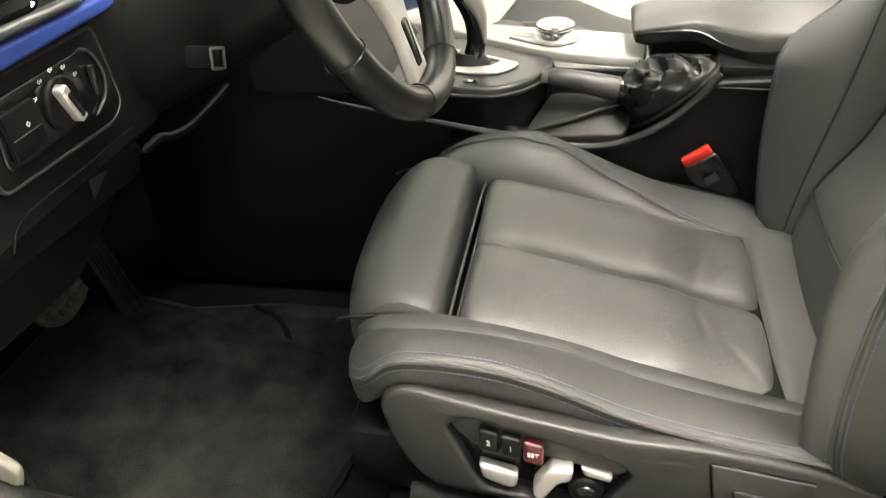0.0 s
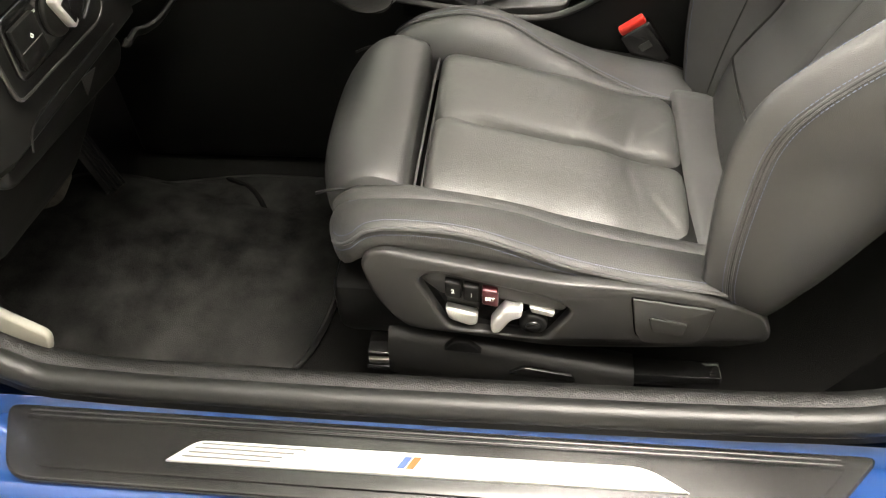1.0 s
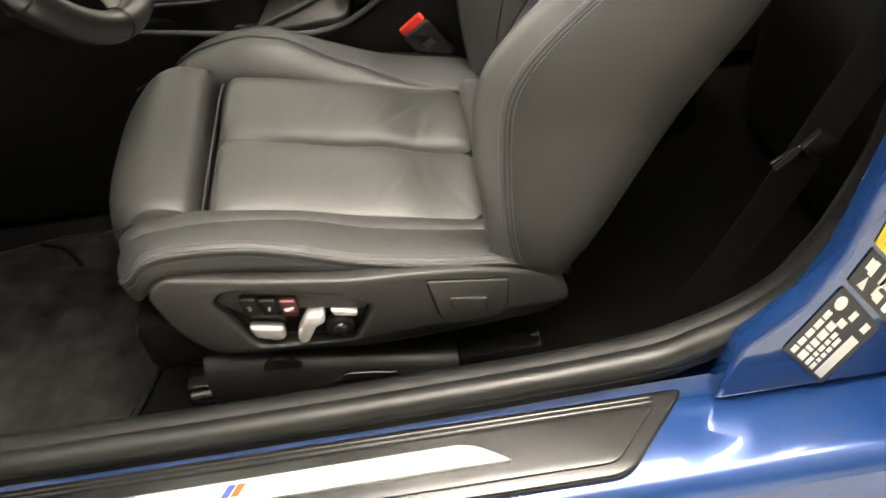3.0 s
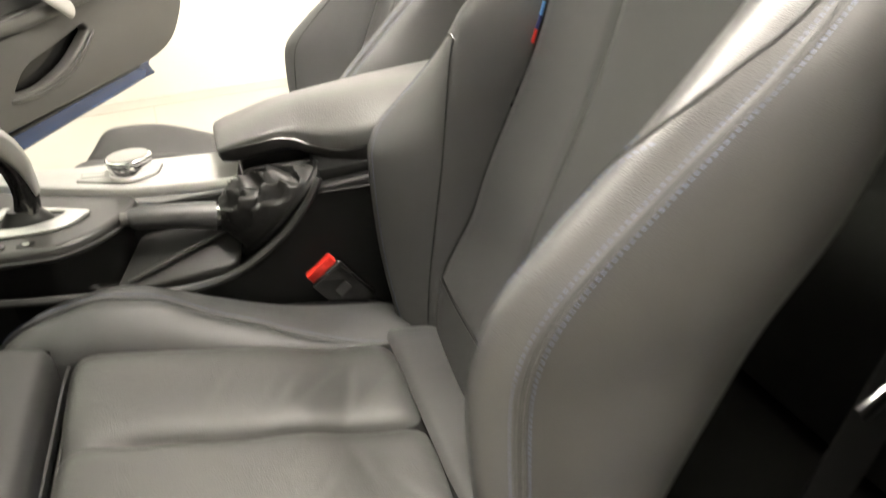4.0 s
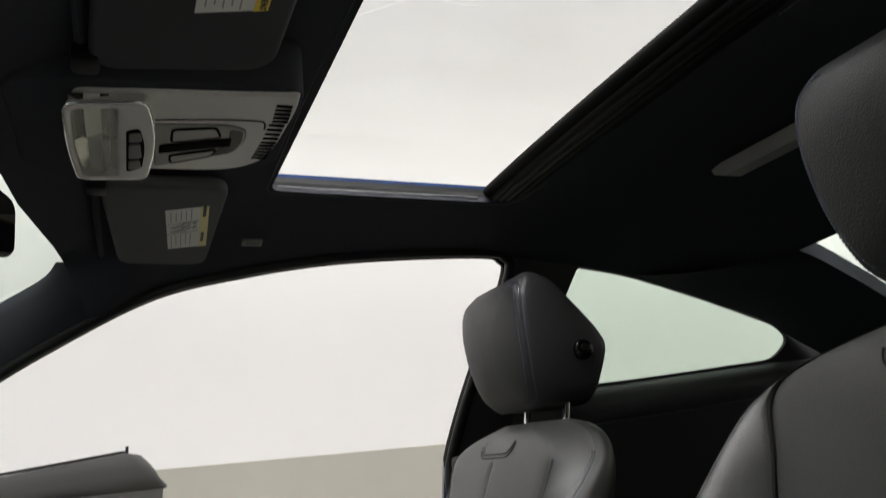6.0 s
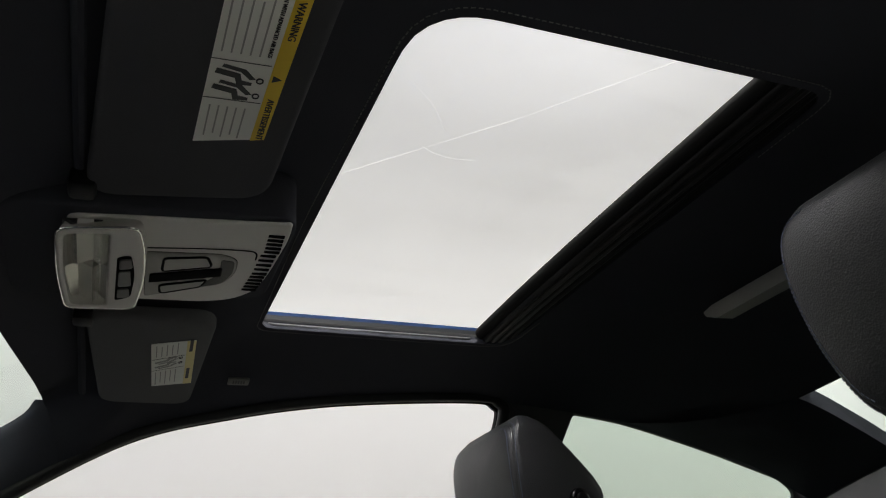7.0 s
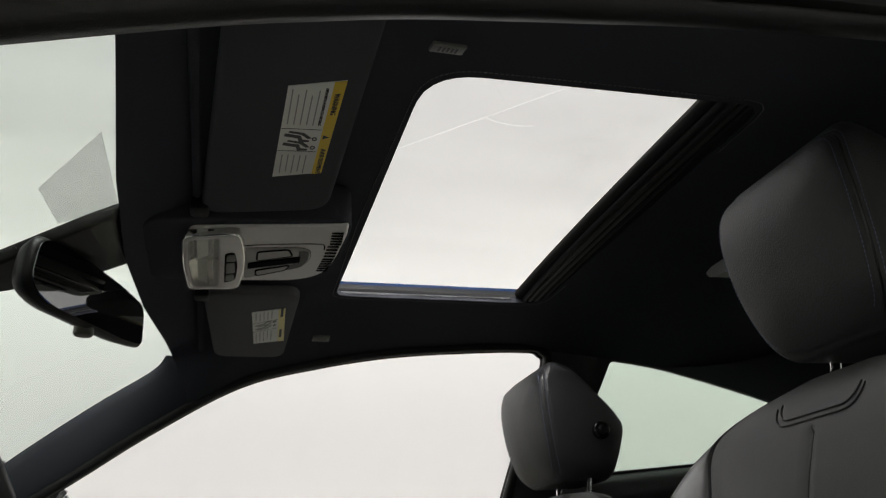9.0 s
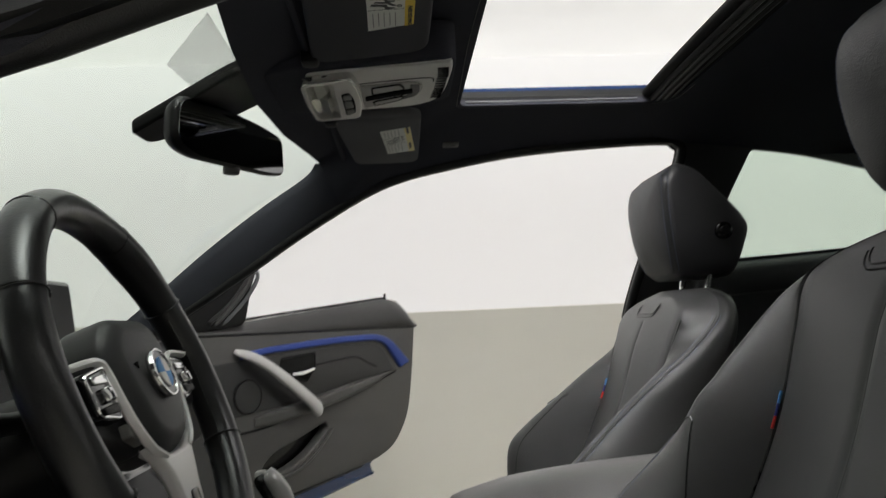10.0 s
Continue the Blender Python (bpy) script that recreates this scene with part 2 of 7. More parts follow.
def ceiling_fabric():
    """White stretched fabric with its light put in as emission: two pools, dimmed near side."""
    m = bpy.data.materials.new("glowing_ceiling_fabric")
    nodes, links, p = nodes_of(m)
    p.inputs["Base Color"].default_value = (0.82, 0.81, 0.79, 1)
    p.inputs["Roughness"].default_value = 0.9
    coords = nodes.new("ShaderNodeTexCoord")
    # Strong pool of glow added out of view to light the seats from above.
    shift = nodes.new("ShaderNodeMapping")
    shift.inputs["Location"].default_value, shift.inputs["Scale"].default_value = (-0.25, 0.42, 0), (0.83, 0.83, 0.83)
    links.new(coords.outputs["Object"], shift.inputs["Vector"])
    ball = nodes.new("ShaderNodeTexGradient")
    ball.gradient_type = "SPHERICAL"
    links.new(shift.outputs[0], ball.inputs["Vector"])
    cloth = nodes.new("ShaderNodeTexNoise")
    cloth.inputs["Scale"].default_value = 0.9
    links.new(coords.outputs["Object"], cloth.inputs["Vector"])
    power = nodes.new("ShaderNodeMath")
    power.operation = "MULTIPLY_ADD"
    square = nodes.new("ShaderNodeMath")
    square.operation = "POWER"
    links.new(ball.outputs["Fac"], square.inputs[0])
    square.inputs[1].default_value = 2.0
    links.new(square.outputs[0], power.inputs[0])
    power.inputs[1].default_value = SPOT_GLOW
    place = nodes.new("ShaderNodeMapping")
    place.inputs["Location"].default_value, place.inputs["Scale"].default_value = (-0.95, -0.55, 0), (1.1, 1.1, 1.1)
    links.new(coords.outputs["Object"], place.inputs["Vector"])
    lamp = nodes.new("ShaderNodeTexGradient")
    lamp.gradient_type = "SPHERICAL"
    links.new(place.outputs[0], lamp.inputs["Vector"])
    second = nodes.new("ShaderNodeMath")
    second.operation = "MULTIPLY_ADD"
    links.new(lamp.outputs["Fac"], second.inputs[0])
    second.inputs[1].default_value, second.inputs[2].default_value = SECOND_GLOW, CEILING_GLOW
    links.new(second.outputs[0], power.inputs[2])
    turn = nodes.new("ShaderNodeMapping")
    turn.inputs["Rotation"].default_value, turn.inputs["Scale"].default_value = (0, 0, 0.82), (0.30, 1.5, 1)
    links.new(coords.outputs["Object"], turn.inputs["Vector"])
    fold = nodes.new("ShaderNodeTexNoise")
    fold.inputs["Scale"].default_value, fold.inputs["Detail"].default_value, fold.inputs["Distortion"].default_value = 2.4, 1.5, 0.5
    links.new(turn.outputs[0], fold.inputs["Vector"])
    near = nodes.new("ShaderNodeMath")
    near.operation = "SUBTRACT"
    links.new(fold.outputs["Fac"], near.inputs[0])
    near.inputs[1].default_value = 0.5
    dist = nodes.new("ShaderNodeMath")
    dist.operation = "ABSOLUTE"
    links.new(near.outputs[0], dist.inputs[0])
    # Shade of the creases is painted as weaker emission.
    crease = nodes.new("ShaderNodeMapRange")
    crease.inputs["From Min"].default_value, crease.inputs["From Max"].default_value = 0.0, 0.020
    crease.inputs["To Min"].default_value, crease.inputs["To Max"].default_value = 0.88, 1.0
    links.new(dist.outputs[0], crease.inputs["Value"])
    drape = nodes.new("ShaderNodeMath")
    drape.operation = "MULTIPLY_ADD"
    links.new(near.outputs[0], drape.inputs[0])
    drape.inputs[1].default_value = 0.25
    links.new(crease.outputs[0], drape.inputs[2])
    soft = nodes.new("ShaderNodeMapRange")
    soft.inputs["To Min"].default_value, soft.inputs["To Max"].default_value = 0.88, 1.12
    links.new(cloth.outputs["Fac"], soft.inputs["Value"])
    out = nodes.new("ShaderNodeMath")
    out.operation = "MULTIPLY"
    lit = nodes.new("ShaderNodeMath")
    lit.operation = "MULTIPLY"
    links.new(power.outputs[0], lit.inputs[0])
    links.new(drape.outputs[0], lit.inputs[1])
    links.new(lit.outputs[0], out.inputs[0])
    links.new(soft.outputs[0], out.inputs[1])
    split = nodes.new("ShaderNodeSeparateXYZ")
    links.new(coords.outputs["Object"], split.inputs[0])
    # Emission faded on the unseen near side, to spare the side faces.
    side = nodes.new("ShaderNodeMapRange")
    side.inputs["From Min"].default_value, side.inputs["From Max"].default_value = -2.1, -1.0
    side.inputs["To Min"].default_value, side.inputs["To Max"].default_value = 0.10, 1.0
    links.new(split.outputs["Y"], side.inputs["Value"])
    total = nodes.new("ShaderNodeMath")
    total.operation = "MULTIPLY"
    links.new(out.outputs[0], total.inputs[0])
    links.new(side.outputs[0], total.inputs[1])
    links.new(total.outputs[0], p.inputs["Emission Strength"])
    p.inputs["Emission Color"].default_value = (1.0, 0.975, 0.94, 1)
    return m


CEILING_M = ceiling_fabric()


# ---- building tools ----
def root_of(ob):
    while ob.parent:
        ob = ob.parent
    return ob


def mesh_from(name, bm, smooth=True, angle=40):
    bmesh.ops.recalc_face_normals(bm, faces=bm.faces)
    for e in bm.edges:
        e.smooth = len(e.link_faces) == 2 and e.calc_face_angle(0) < radians(angle)
    for f in bm.faces:
        f.smooth = smooth
    me = bpy.data.meshes.new(name)
    bm.to_mesh(me)
    bm.free()
    return me


def part(name, bm, mat, parent, label="", smooth=True, angle=40):
    me = mesh_from(name, bm, smooth, angle)
    me.transform(Matrix.Translation(-root_of(parent).location))
    me.materials.append(mat)
    ob = new(name, me)
    ob.parent = parent
    if label:
        tagged(ob, label)
    return ob


def thing(name, at, label, category, group="", kind=""):
    ob = new(name)
    ob.location = at
    ob.empty_display_size = 0.05
    return tagged(ob, label, category, group, kind)


def solo(name, bm, mat, label, category, group="", kind="", smooth=True, angle=40):
    me = mesh_from(name, bm, smooth, angle)
    co = np.array([v.co for v in me.vertices])
    base = Vector(((co[:, 0].min() + co[:, 0].max()) / 2, (co[:, 1].min() + co[:, 1].max()) / 2, co[:, 2].min()))
    me.transform(Matrix.Translation(-base))
    me.materials.append(mat)
    ob = new(name, me)
    ob.location = base
    return tagged(ob, label, category, group, kind)


def join(*bms):
    out = bmesh.new()
    for b in bms:
        me = bpy.data.meshes.new("tmp")
        b.to_mesh(me)
        b.free()
        out.from_mesh(me)
        bpy.data.meshes.remove(me)
    return out


def box(lo, hi, bev=0.004, seg=2):
    bm = bmesh.new()
    bmesh.ops.create_cube(bm, size=1, matrix=Matrix.Translation([(a + b) / 2 for a, b in zip(lo, hi)]) @ Matrix.Diagonal([*(b - a for a, b in zip(lo, hi)), 1]))
    if bev:
        bmesh.ops.bevel(bm, geom=list(bm.edges), offset=bev, segments=seg, affect="EDGES", profile=0.5)
    return bm


def moved(bm, m):
    bmesh.ops.transform(bm, matrix=m, verts=bm.verts)
    return bm


def spline(pts, n, closed=False):
    """n points along a smooth curve through pts."""
    p = [np.array(q, float) for q in pts]
    k = len(p)
    out = []
    spans = k if closed else k - 1
    for i in range(n):
        u = spans * i / (n if closed else n - 1)
        j = min(int(u), spans - 1)
        f = u - j
        a, b, c, d = (p[(j + o) % k] if closed else p[min(max(j + o, 0), k - 1)] for o in (-1, 0, 1, 2))
        if not closed and j == 0:
            a = 2 * b - c
        if not closed and j == k - 2:
            d = 2 * c - b
        out.append(0.5 * (2 * b + (c - a) * f + (2 * a - 5 * b + 4 * c - d) * f * f + (3 * b - a - 3 * c + d) * f ** 3))
    return out


def along(pts, step):
    """Points at even steps along a polyline, with the direction there."""
    p = np.array(pts, float)
    seg = np.linalg.norm(np.diff(p, axis=0), axis=1)
    far = np.r_[0, np.cumsum(seg)]
    out = []
    for s in np.arange(step / 2, far[-1], step):
        i = min(np.searchsorted(far, s) - 1, len(seg) - 1)
        d = (p[i + 1] - p[i]) / max(seg[i], 1e-9)
        out.append((p[i] + d * (s - far[i]), d))
    return out


def tube(pts, r, n=8, closed=False, flat=1.0):
    """A round bar along points; r may be a list."""
    bm = bmesh.new()
    p = [Vector(q) for q in pts]
    k = len(p)
    rings = []
    normal = None
    for i, q in enumerate(p):
        d = (p[(i + 1) % k] - p[i - 1]) if closed else (p[min(i + 1, k - 1)] - p[max(i - 1, 0)])
        d.normalize()
        if normal is None:
            normal = d.orthogonal().normalized()
        normal = (normal - d * normal.dot(d)).normalized()
        side = d.cross(normal)
        rr = float(r[i]) if isinstance(r, (list, tuple)) else r
        rings.append([bm.verts.new(q + rr * (normal * math.cos(2 * math.pi * j / n) + flat * side * math.sin(2 * math.pi * j / n))) for j in range(n)])
    for i in range(k if closed else k - 1):
        a, b = rings[i], rings[(i + 1) % k]
        for j in range(n):
            bm.faces.new((a[j], a[(j + 1) % n], b[(j + 1) % n], b[j]))
    if not closed:
        bm.faces.new(rings[0])
        bm.faces.new(rings[-1])
    return bm


def loft(rings, closed=True, cap=True):
    bm = bmesh.new()
    vs = [[bm.verts.new(q) for q in ring] for ring in rings]
    n = len(vs[0])
    for a, b in zip(vs, vs[1:]):
        for j in range(n if closed else n - 1):
            bm.faces.new((a[j], a[(j + 1) % n], b[(j + 1) % n], b[j]))
    if closed and cap:
        bm.faces.new(vs[0])
        bm.faces.new(vs[-1])
    return bm


def sheet(fn, us, vs):
    bm = bmesh.new()
    grid = [[bm.verts.new(fn(u, v)) for v in vs] for u in us]
    for a, b in zip(grid, grid[1:]):
        for j in range(len(vs) - 1):
            bm.faces.new((a[j], a[j + 1], b[j + 1], b[j]))
    return bm


def thick(bm, d):
    """Gives a sheet a thickness d."""
    bmesh.ops.recalc_face_normals(bm, faces=bm.faces)
    bmesh.ops.solidify(bm, geom=list(bm.faces), thickness=d)
    return bm


def fillet(poly, r, n=5):
    """Rounds the corners of a polygon; r may be a list."""
    out = []
    k = len(poly)
    for i in range(k):
        a, b, c = (np.array(poly[(i + o) % k], float) for o in (-1, 0, 1))
        rr = float(r[i]) if isinstance(r, (list, tuple)) else r
        u, v = a - b, c - b
        lu, lv = np.linalg.norm(u), np.linalg.norm(v)
        m = min(rr, 0.48 * lu, 0.48 * lv)
        p, q = b + u / lu * m, b + v / lv * m
        for j in range(n + 1):
            f = j / n
            out.append(tuple((1 - f) ** 2 * p + 2 * f * (1 - f) * b + f * f * q))
    return out


def plate(loops, depth, place, bev=0.0, res=2):
    """A flat piece with holes from outlines (u, v), depth thick, put in the world by place(u, v, w), w from 0 to depth."""
    curve = bpy.data.curves.new("tmp", "CURVE")
    curve.dimensions, curve.fill_mode = "2D", "BOTH"
    curve.extrude, curve.bevel_depth, curve.bevel_resolution, curve.offset = max(depth / 2 - bev, 0.0), bev, res, -bev
    for loop in loops:
        sp = curve.splines.new("POLY")
        sp.points.add(len(loop) - 1)
        for q, (u, v) in zip(sp.points, loop):
            q.co = (u, v, 0, 1)
        sp.use_cyclic_u = True
    ob = bpy.data.objects.new("tmp", curve)
    me = ob.to_mesh()
    bm = bmesh.new()
    bm.from_mesh(me)
    ob.to_mesh_clear()
    bpy.data.objects.remove(ob)
    bpy.data.curves.remove(curve)
    bmesh.ops.remove_doubles(bm, verts=bm.verts, dist=1e-5)
    for v in bm.verts:
        v.co = place(v.co.x, v.co.y, v.co.z + depth / 2)
    return bm


def disc(center, axis, r, h, n=32, bev=0.0, r2=None):
    """A round piece whose middle is at center, h long along axis."""
    bm = bmesh.new()
    turn = Vector(axis).to_track_quat("Z", "Y").to_matrix().to_4x4()
    bmesh.ops.create_cone(bm, cap_ends=True, segments=n, radius1=r, radius2=r if r2 is None else r2, depth=h, matrix=Matrix.Translation(center) @ turn)
    if bev:
        rims = [e for e in bm.edges if any(len(f.verts) > 4 for f in e.link_faces)]
        bmesh.ops.bevel(bm, geom=rims, offset=bev, segments=3, affect="EDGES", profile=0.5)
    return bm


def lettering(text, size, place, depth=0.0006, align="CENTER"):
    curve = bpy.data.curves.new("tmp", "FONT")
    curve.body, curve.size, curve.extrude, curve.align_x, curve.align_y = text, size, depth / 2, align, "CENTER"
    ob = bpy.data.objects.new("tmp", curve)
    me = ob.to_mesh()
    bm = bmesh.new()
    bm.from_mesh(me)
    ob.to_mesh_clear()
    bpy.data.objects.remove(ob)
    bpy.data.curves.remove(curve)
    for v in bm.verts:
        v.co = place(v.co.x, v.co.y, v.co.z + depth / 2)
    return bm


def stitches(pts, step=0.0046, long=0.0030, r=0.00048):
    """Single thread stitches along a seam."""
    bm = bmesh.new()
    for p, d in along(pts, step):
        turn = Vector(d).to_track_quat("Z", "Y").to_matrix().to_4x4()
        bmesh.ops.create_cone(bm, cap_ends=True, segments=4, radius1=r, radius2=r, depth=long, matrix=Matrix.Translation(p) @ turn)
    return bm


def lerp(x, xs, ys):
    return float(np.interp(x, xs, ys))


def smooth_lerp(xs, ys):
    """A smooth function through (xs, ys)."""
    fine = np.array(spline(list(zip(xs, ys)), 12 * len(xs)))
    order = np.argsort(fine[:, 0])
    return lambda x: float(np.interp(x, fine[order, 0], fine[order, 1]))


# ---- the photo booth ----
X0, X1, Y0, Y1, TOP = -4.5, 5.0, -3.6, 3.2, 2.5
ceiling_ob = solo("ceiling", box((X0, Y0, TOP), (X1, Y1, TOP + 0.06), 0), CEILING_M, "white stretched fabric ceiling with its light put in as glow", "ceiling", kind="structure")
floor_ob = solo("floor", box((X0, Y0, -0.08), (X1, Y1, 0), 0), FLOOR_M, "cream painted booth floor with fine joints", "floor", kind="structure")
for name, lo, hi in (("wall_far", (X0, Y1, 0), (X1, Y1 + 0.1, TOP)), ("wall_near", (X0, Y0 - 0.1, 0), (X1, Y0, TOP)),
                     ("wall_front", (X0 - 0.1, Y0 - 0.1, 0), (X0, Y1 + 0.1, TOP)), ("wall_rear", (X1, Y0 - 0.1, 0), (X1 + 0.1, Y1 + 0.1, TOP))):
    wall = thing(name, ((lo[0] + hi[0]) / 2, (lo[1] + hi[1]) / 2, 0), "booth wall with a beige painted panel below taut fabric", "wall", kind="structure")
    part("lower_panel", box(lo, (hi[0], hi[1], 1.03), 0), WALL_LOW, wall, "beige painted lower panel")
    # The unseen near wall gets the light-blocking dark fabric instead of glow.
    part("upper_fabric", box((lo[0], lo[1], 1.03), hi, 0), WALL_UNSEEN_DARK if name == "wall_near" else WALL_FRONT if name == "wall_front" else WALL_HIGH, wall, "taut upper wall fabric")

# Crease lines carry their shade as a weaker glow than the ceiling.
FOLD = material("dim_crease_fabric", (0.79, 0.78, 0.76), 0.9, vary=0.05, emit=(1.0, 0.975, 0.94), glow=0.24)
for pts, wide in (([(0.55, 1.76), (0.762, 1.547), (1.0, 1.31), (1.239, 1.070), (1.45, 0.825), (1.633, 0.615), (1.9, 0.33)], 0.007), ([(0.978, 1.316), (1.03, 1.342), (1.083, 1.353), (1.14, 1.356), (1.196, 1.346)], 0.006), ([(0.80, 0.98), (0.92, 1.08), (1.02, 1.20)], 0.004)):
    line = [(x, y, TOP - 0.001) for x, y in spline(pts, 40)]
    part("fold", tube(line, [0.001] + [wide * (0.36 + 0.26 * math.sin(0.9 * k)) for k in range(38)] + [0.001], 6, flat=0.35), FOLD, ceiling_ob, "soft crease in the stretched fabric")
for a, b in (((-4.4, 2.93), (4.9, 3.10)), ((-0.13, 2.99), (0.12, -0.5)), ((2.3, 3.0), (2.5, -0.5)), ((-2.6, 2.9), (-2.4, -0.5))):
    d = np.array(b) - np.array(a)
    n = np.array((-d[1], d[0])) / np.linalg.norm(d) * 0.004
    tagged(part("floor_joint", plate([[tuple(np.array(a) - n), tuple(np.array(b) - n), tuple(np.array(b) + n), tuple(np.array(a) + n)]], 0.0015, lambda u, v, w: (u, v, 0.0002 + w)), FLOOR_LINE, floor_ob), kind="structure")


# ---- the car's shell ----
car = thing("car", (0.3, 0, 0), "blue two-door coupe with black interior, doors open", "car")


def side_y(z):
    """How far the cabin's side stands from the middle at a height."""
    return 0.556 + 0.45 * (1.328 - z) if z > 0.95 else 0.726


DOOR_TOP = [(-0.62, 0.81), (-0.456, 0.955), (-0.306, 1.045), (-0.200, 1.108), (-0.064, 1.190), (0.097, 1.271), (0.25, 1.307), (0.40, 1.329), (0.56, 1.340), (0.705, 1.344), (0.750, 1.336), (0.763, 1.295), (0.701, 1.097), (0.672, 0.98)]
DOOR_LOW = [(0.662, 0.89), (0.670, 0.78), (0.668, 0.67), (0.652, 0.585), (0.608, 0.510), (0.53, 0.462), (0.42, 0.438), (0.0, 0.428), (-0.37, 0.434), (-0.46, 0.462), (-0.54, 0.545), (-0.60, 0.67)]


def door_point(s, xz):
    x, z = xz
    return (x, s * side_y(z), z)


def mirrored(pts, s):
    return [(x, s * y, z) for x, y, z in pts]


# headliner with the roof opening
HOLE = fillet([(0.250, -0.339), (0.660, -0.351), (0.660, 0.335), (0.250, 0.328)], [0.06, 0.03, 0.045, 0.02], 8)
half = [(-0.068, 0.0, 1.280), (-0.060, 0.20, 1.286), (-0.040, 0.42, 1.300), (-0.035, 0.545, 1.312), (0.0, 0.598, 1.222)]
half += [(x, side_y(z), z) for x, z in DOOR_TOP[5:11]] + [(0.83, 0.556, 1.329), (0.925, 0.560, 1.320), (1.05, 0.567, 1.305), (1.278, 0.590, 1.254), (1.285, 0.45, 1.278), (1.27, 0.31, 1.287), (1.28, 0.15, 1.302), (1.285, 0.0, 1.307)]
EDGE = half + [(x, -y, z) for x, y, z in reversed(half[1:-1])]


def star(loop, center, angles):
    """The loop's points in the given directions from center."""
    dense = []
    for a, b in zip(loop, loop[1:] + loop[:1]):
        dense += [np.array(a) + (np.array(b) - np.array(a)) * f for f in np.linspace(0, 1, 24, endpoint=False)]
    dense = np.array(dense)
    ang = np.arctan2(dense[:, 1] - center[1], dense[:, 0] - center[0])
    order = np.argsort(ang)
    ang, dense = ang[order], dense[order]
    ang = np.r_[ang - 2 * np.pi, ang, ang + 2 * np.pi]
    dense = np.r_[dense, dense, dense]
    return [np.array([np.interp(a, ang, dense[:, k]) for k in range(dense.shape[1])]) for a in angles]


MID = (0.43, 0.0)
ANGLES = np.linspace(-np.pi, np.pi, 180, endpoint=False)


def roof_rings(hole, edge, z_hole, lift, steps, power):
    inner = [np.array((p[0], p[1], z_hole)) for p in star([(x, y) for x, y in hole], MID, ANGLES)]
    outer = star(edge, MID, ANGLES)
    rings = []
    for s in steps:
        ring = []
        for a, b in zip(inner, outer):
            p = a + (b - a) * s
            p[2] = a[2] + (b[2] - a[2]) * s ** power + lift
            ring.append(p)
        rings.append(ring)
    return rings


steps = list(np.linspace(0, 1, 14))
rings = roof_rings(HOLE, EDGE, 1.366, 0.0, steps, 1.9)
lip = [[(MID[0] + (p[0] - MID[0]) * 1.03, p[1] * 1.03, p[2] + 0.016) for p in rings[0]], [(p[0], p[1], p[2] + 0.005) for p in rings[0]]]
part("headliner", loft(lip + rings[0:], True, False), HEADLINER, car, "black woven headliner", angle=60)
roof_edge = [(x, y * 1.06, z + 0.045) for x, y, z in EDGE]
roof_hole = [(x + (0.09 if x > MID[0] else -0.05), y * 1.17) for x, y in HOLE]
skin = roof_rings(roof_hole, roof_edge, 1.4175, 0.0, steps, 2.2)
skin_lip = [[(p[0], p[1], p[2] - 0.03) for p in skin[0]]]
part("roof_panel", loft(skin_lip + skin, True, False), PAINT, car, "blue painted roof panel", angle=60)
frame_rings = [[(p[0], p[1], z) for p in star([(x + (o if x > MID[0] else -o * 0.3), y * (1 + 3 * o)) for x, y in HOLE], MID, ANGLES)] for o, z in ((0.006, 1.380), (0.012, 1.386), (0.030, 1.388), (0.032, 1.392), (0.048, 1.394), (0.050, 1.409))]
part("sunroof_frame", loft(frame_rings, True, False), SOFT, car, "black sunroof frame", angle=30)
for x, z, r, m in ((0.634, 1.386, 0.011, TRIM_AND_SHADE), (0.640, 1.374, 0.006, SOFT), (0.651, 1.372, 0.005, RUBBER), (0.664, 1.382, 0.016, TRIM_AND_SHADE), (0.662, 1.3705, 0.0045, RUBBER), (0.688, 1.384, 0.016, TRIM_AND_SHADE), (0.674, 1.3695, 0.0035, SOFT)):
    bow = [(x - 0.028 + 0.013 * ((y + 0.352) / 0.69) ** 3, y, z) for y in np.linspace(-0.352, 0.338, 40)]
    part("sunroof_rail", tube(bow, r, 10), m, car)
part("sunroof_trim", tube([(x, y, 1.3735) for x, y in ((0.262, 0.3285), (0.30, 0.3305), (0.45, 0.3325), (0.595, 0.3335))], 0.0017, 6), TRIM_LINE, car, "bright thin sunroof trim")
hem = [(p[0] - 0.011 * math.cos(a - math.pi), p[1] + 0.011 * math.sin(a), p[2] - 0.0006) for p, a in zip(rings[0], ANGLES)]
hem = hem[112:] + hem[:68]
tagged(part("headliner_stitching", stitches(hem, 0.006, 0.0036, 0.0007), GREY_PLASTIC, car, "fine grey stitching along the sunroof edge"), kind="stuff")
part("sunroof_glass", box((0.655, -0.40, 1.400), (1.05, 0.40, 1.406), 0.002), GLOSS, car, "dark sliding glass panel pushed back")

part("overhead_padding", plate([fillet([(-0.045, -0.097), (0.213, -0.097), (0.213, 0.097), (-0.045, 0.097)], 0.03, 5)], 0.055, lambda u, v, w: (u, v, 1.356 + 0.06 * (u - 0.1) - w - 0.0005), 0.004), HEADLINER, car, "black fabric round the overhead console")

def hang(s, x, z):
    """How far the driver's side of the door frame hangs below the other side's."""
    return float(np.interp(x, [-0.62, -0.40, -0.2, -0.06, 0.1, 0.3, 0.65, 0.76], [0.0, 0.0, 0.042, 0.066, 0.078, 0.07, 0.04, 0.0])) * min(1.0, max(0.0, (z - 0.90) / 0.12)) if s < 0 else 0.0


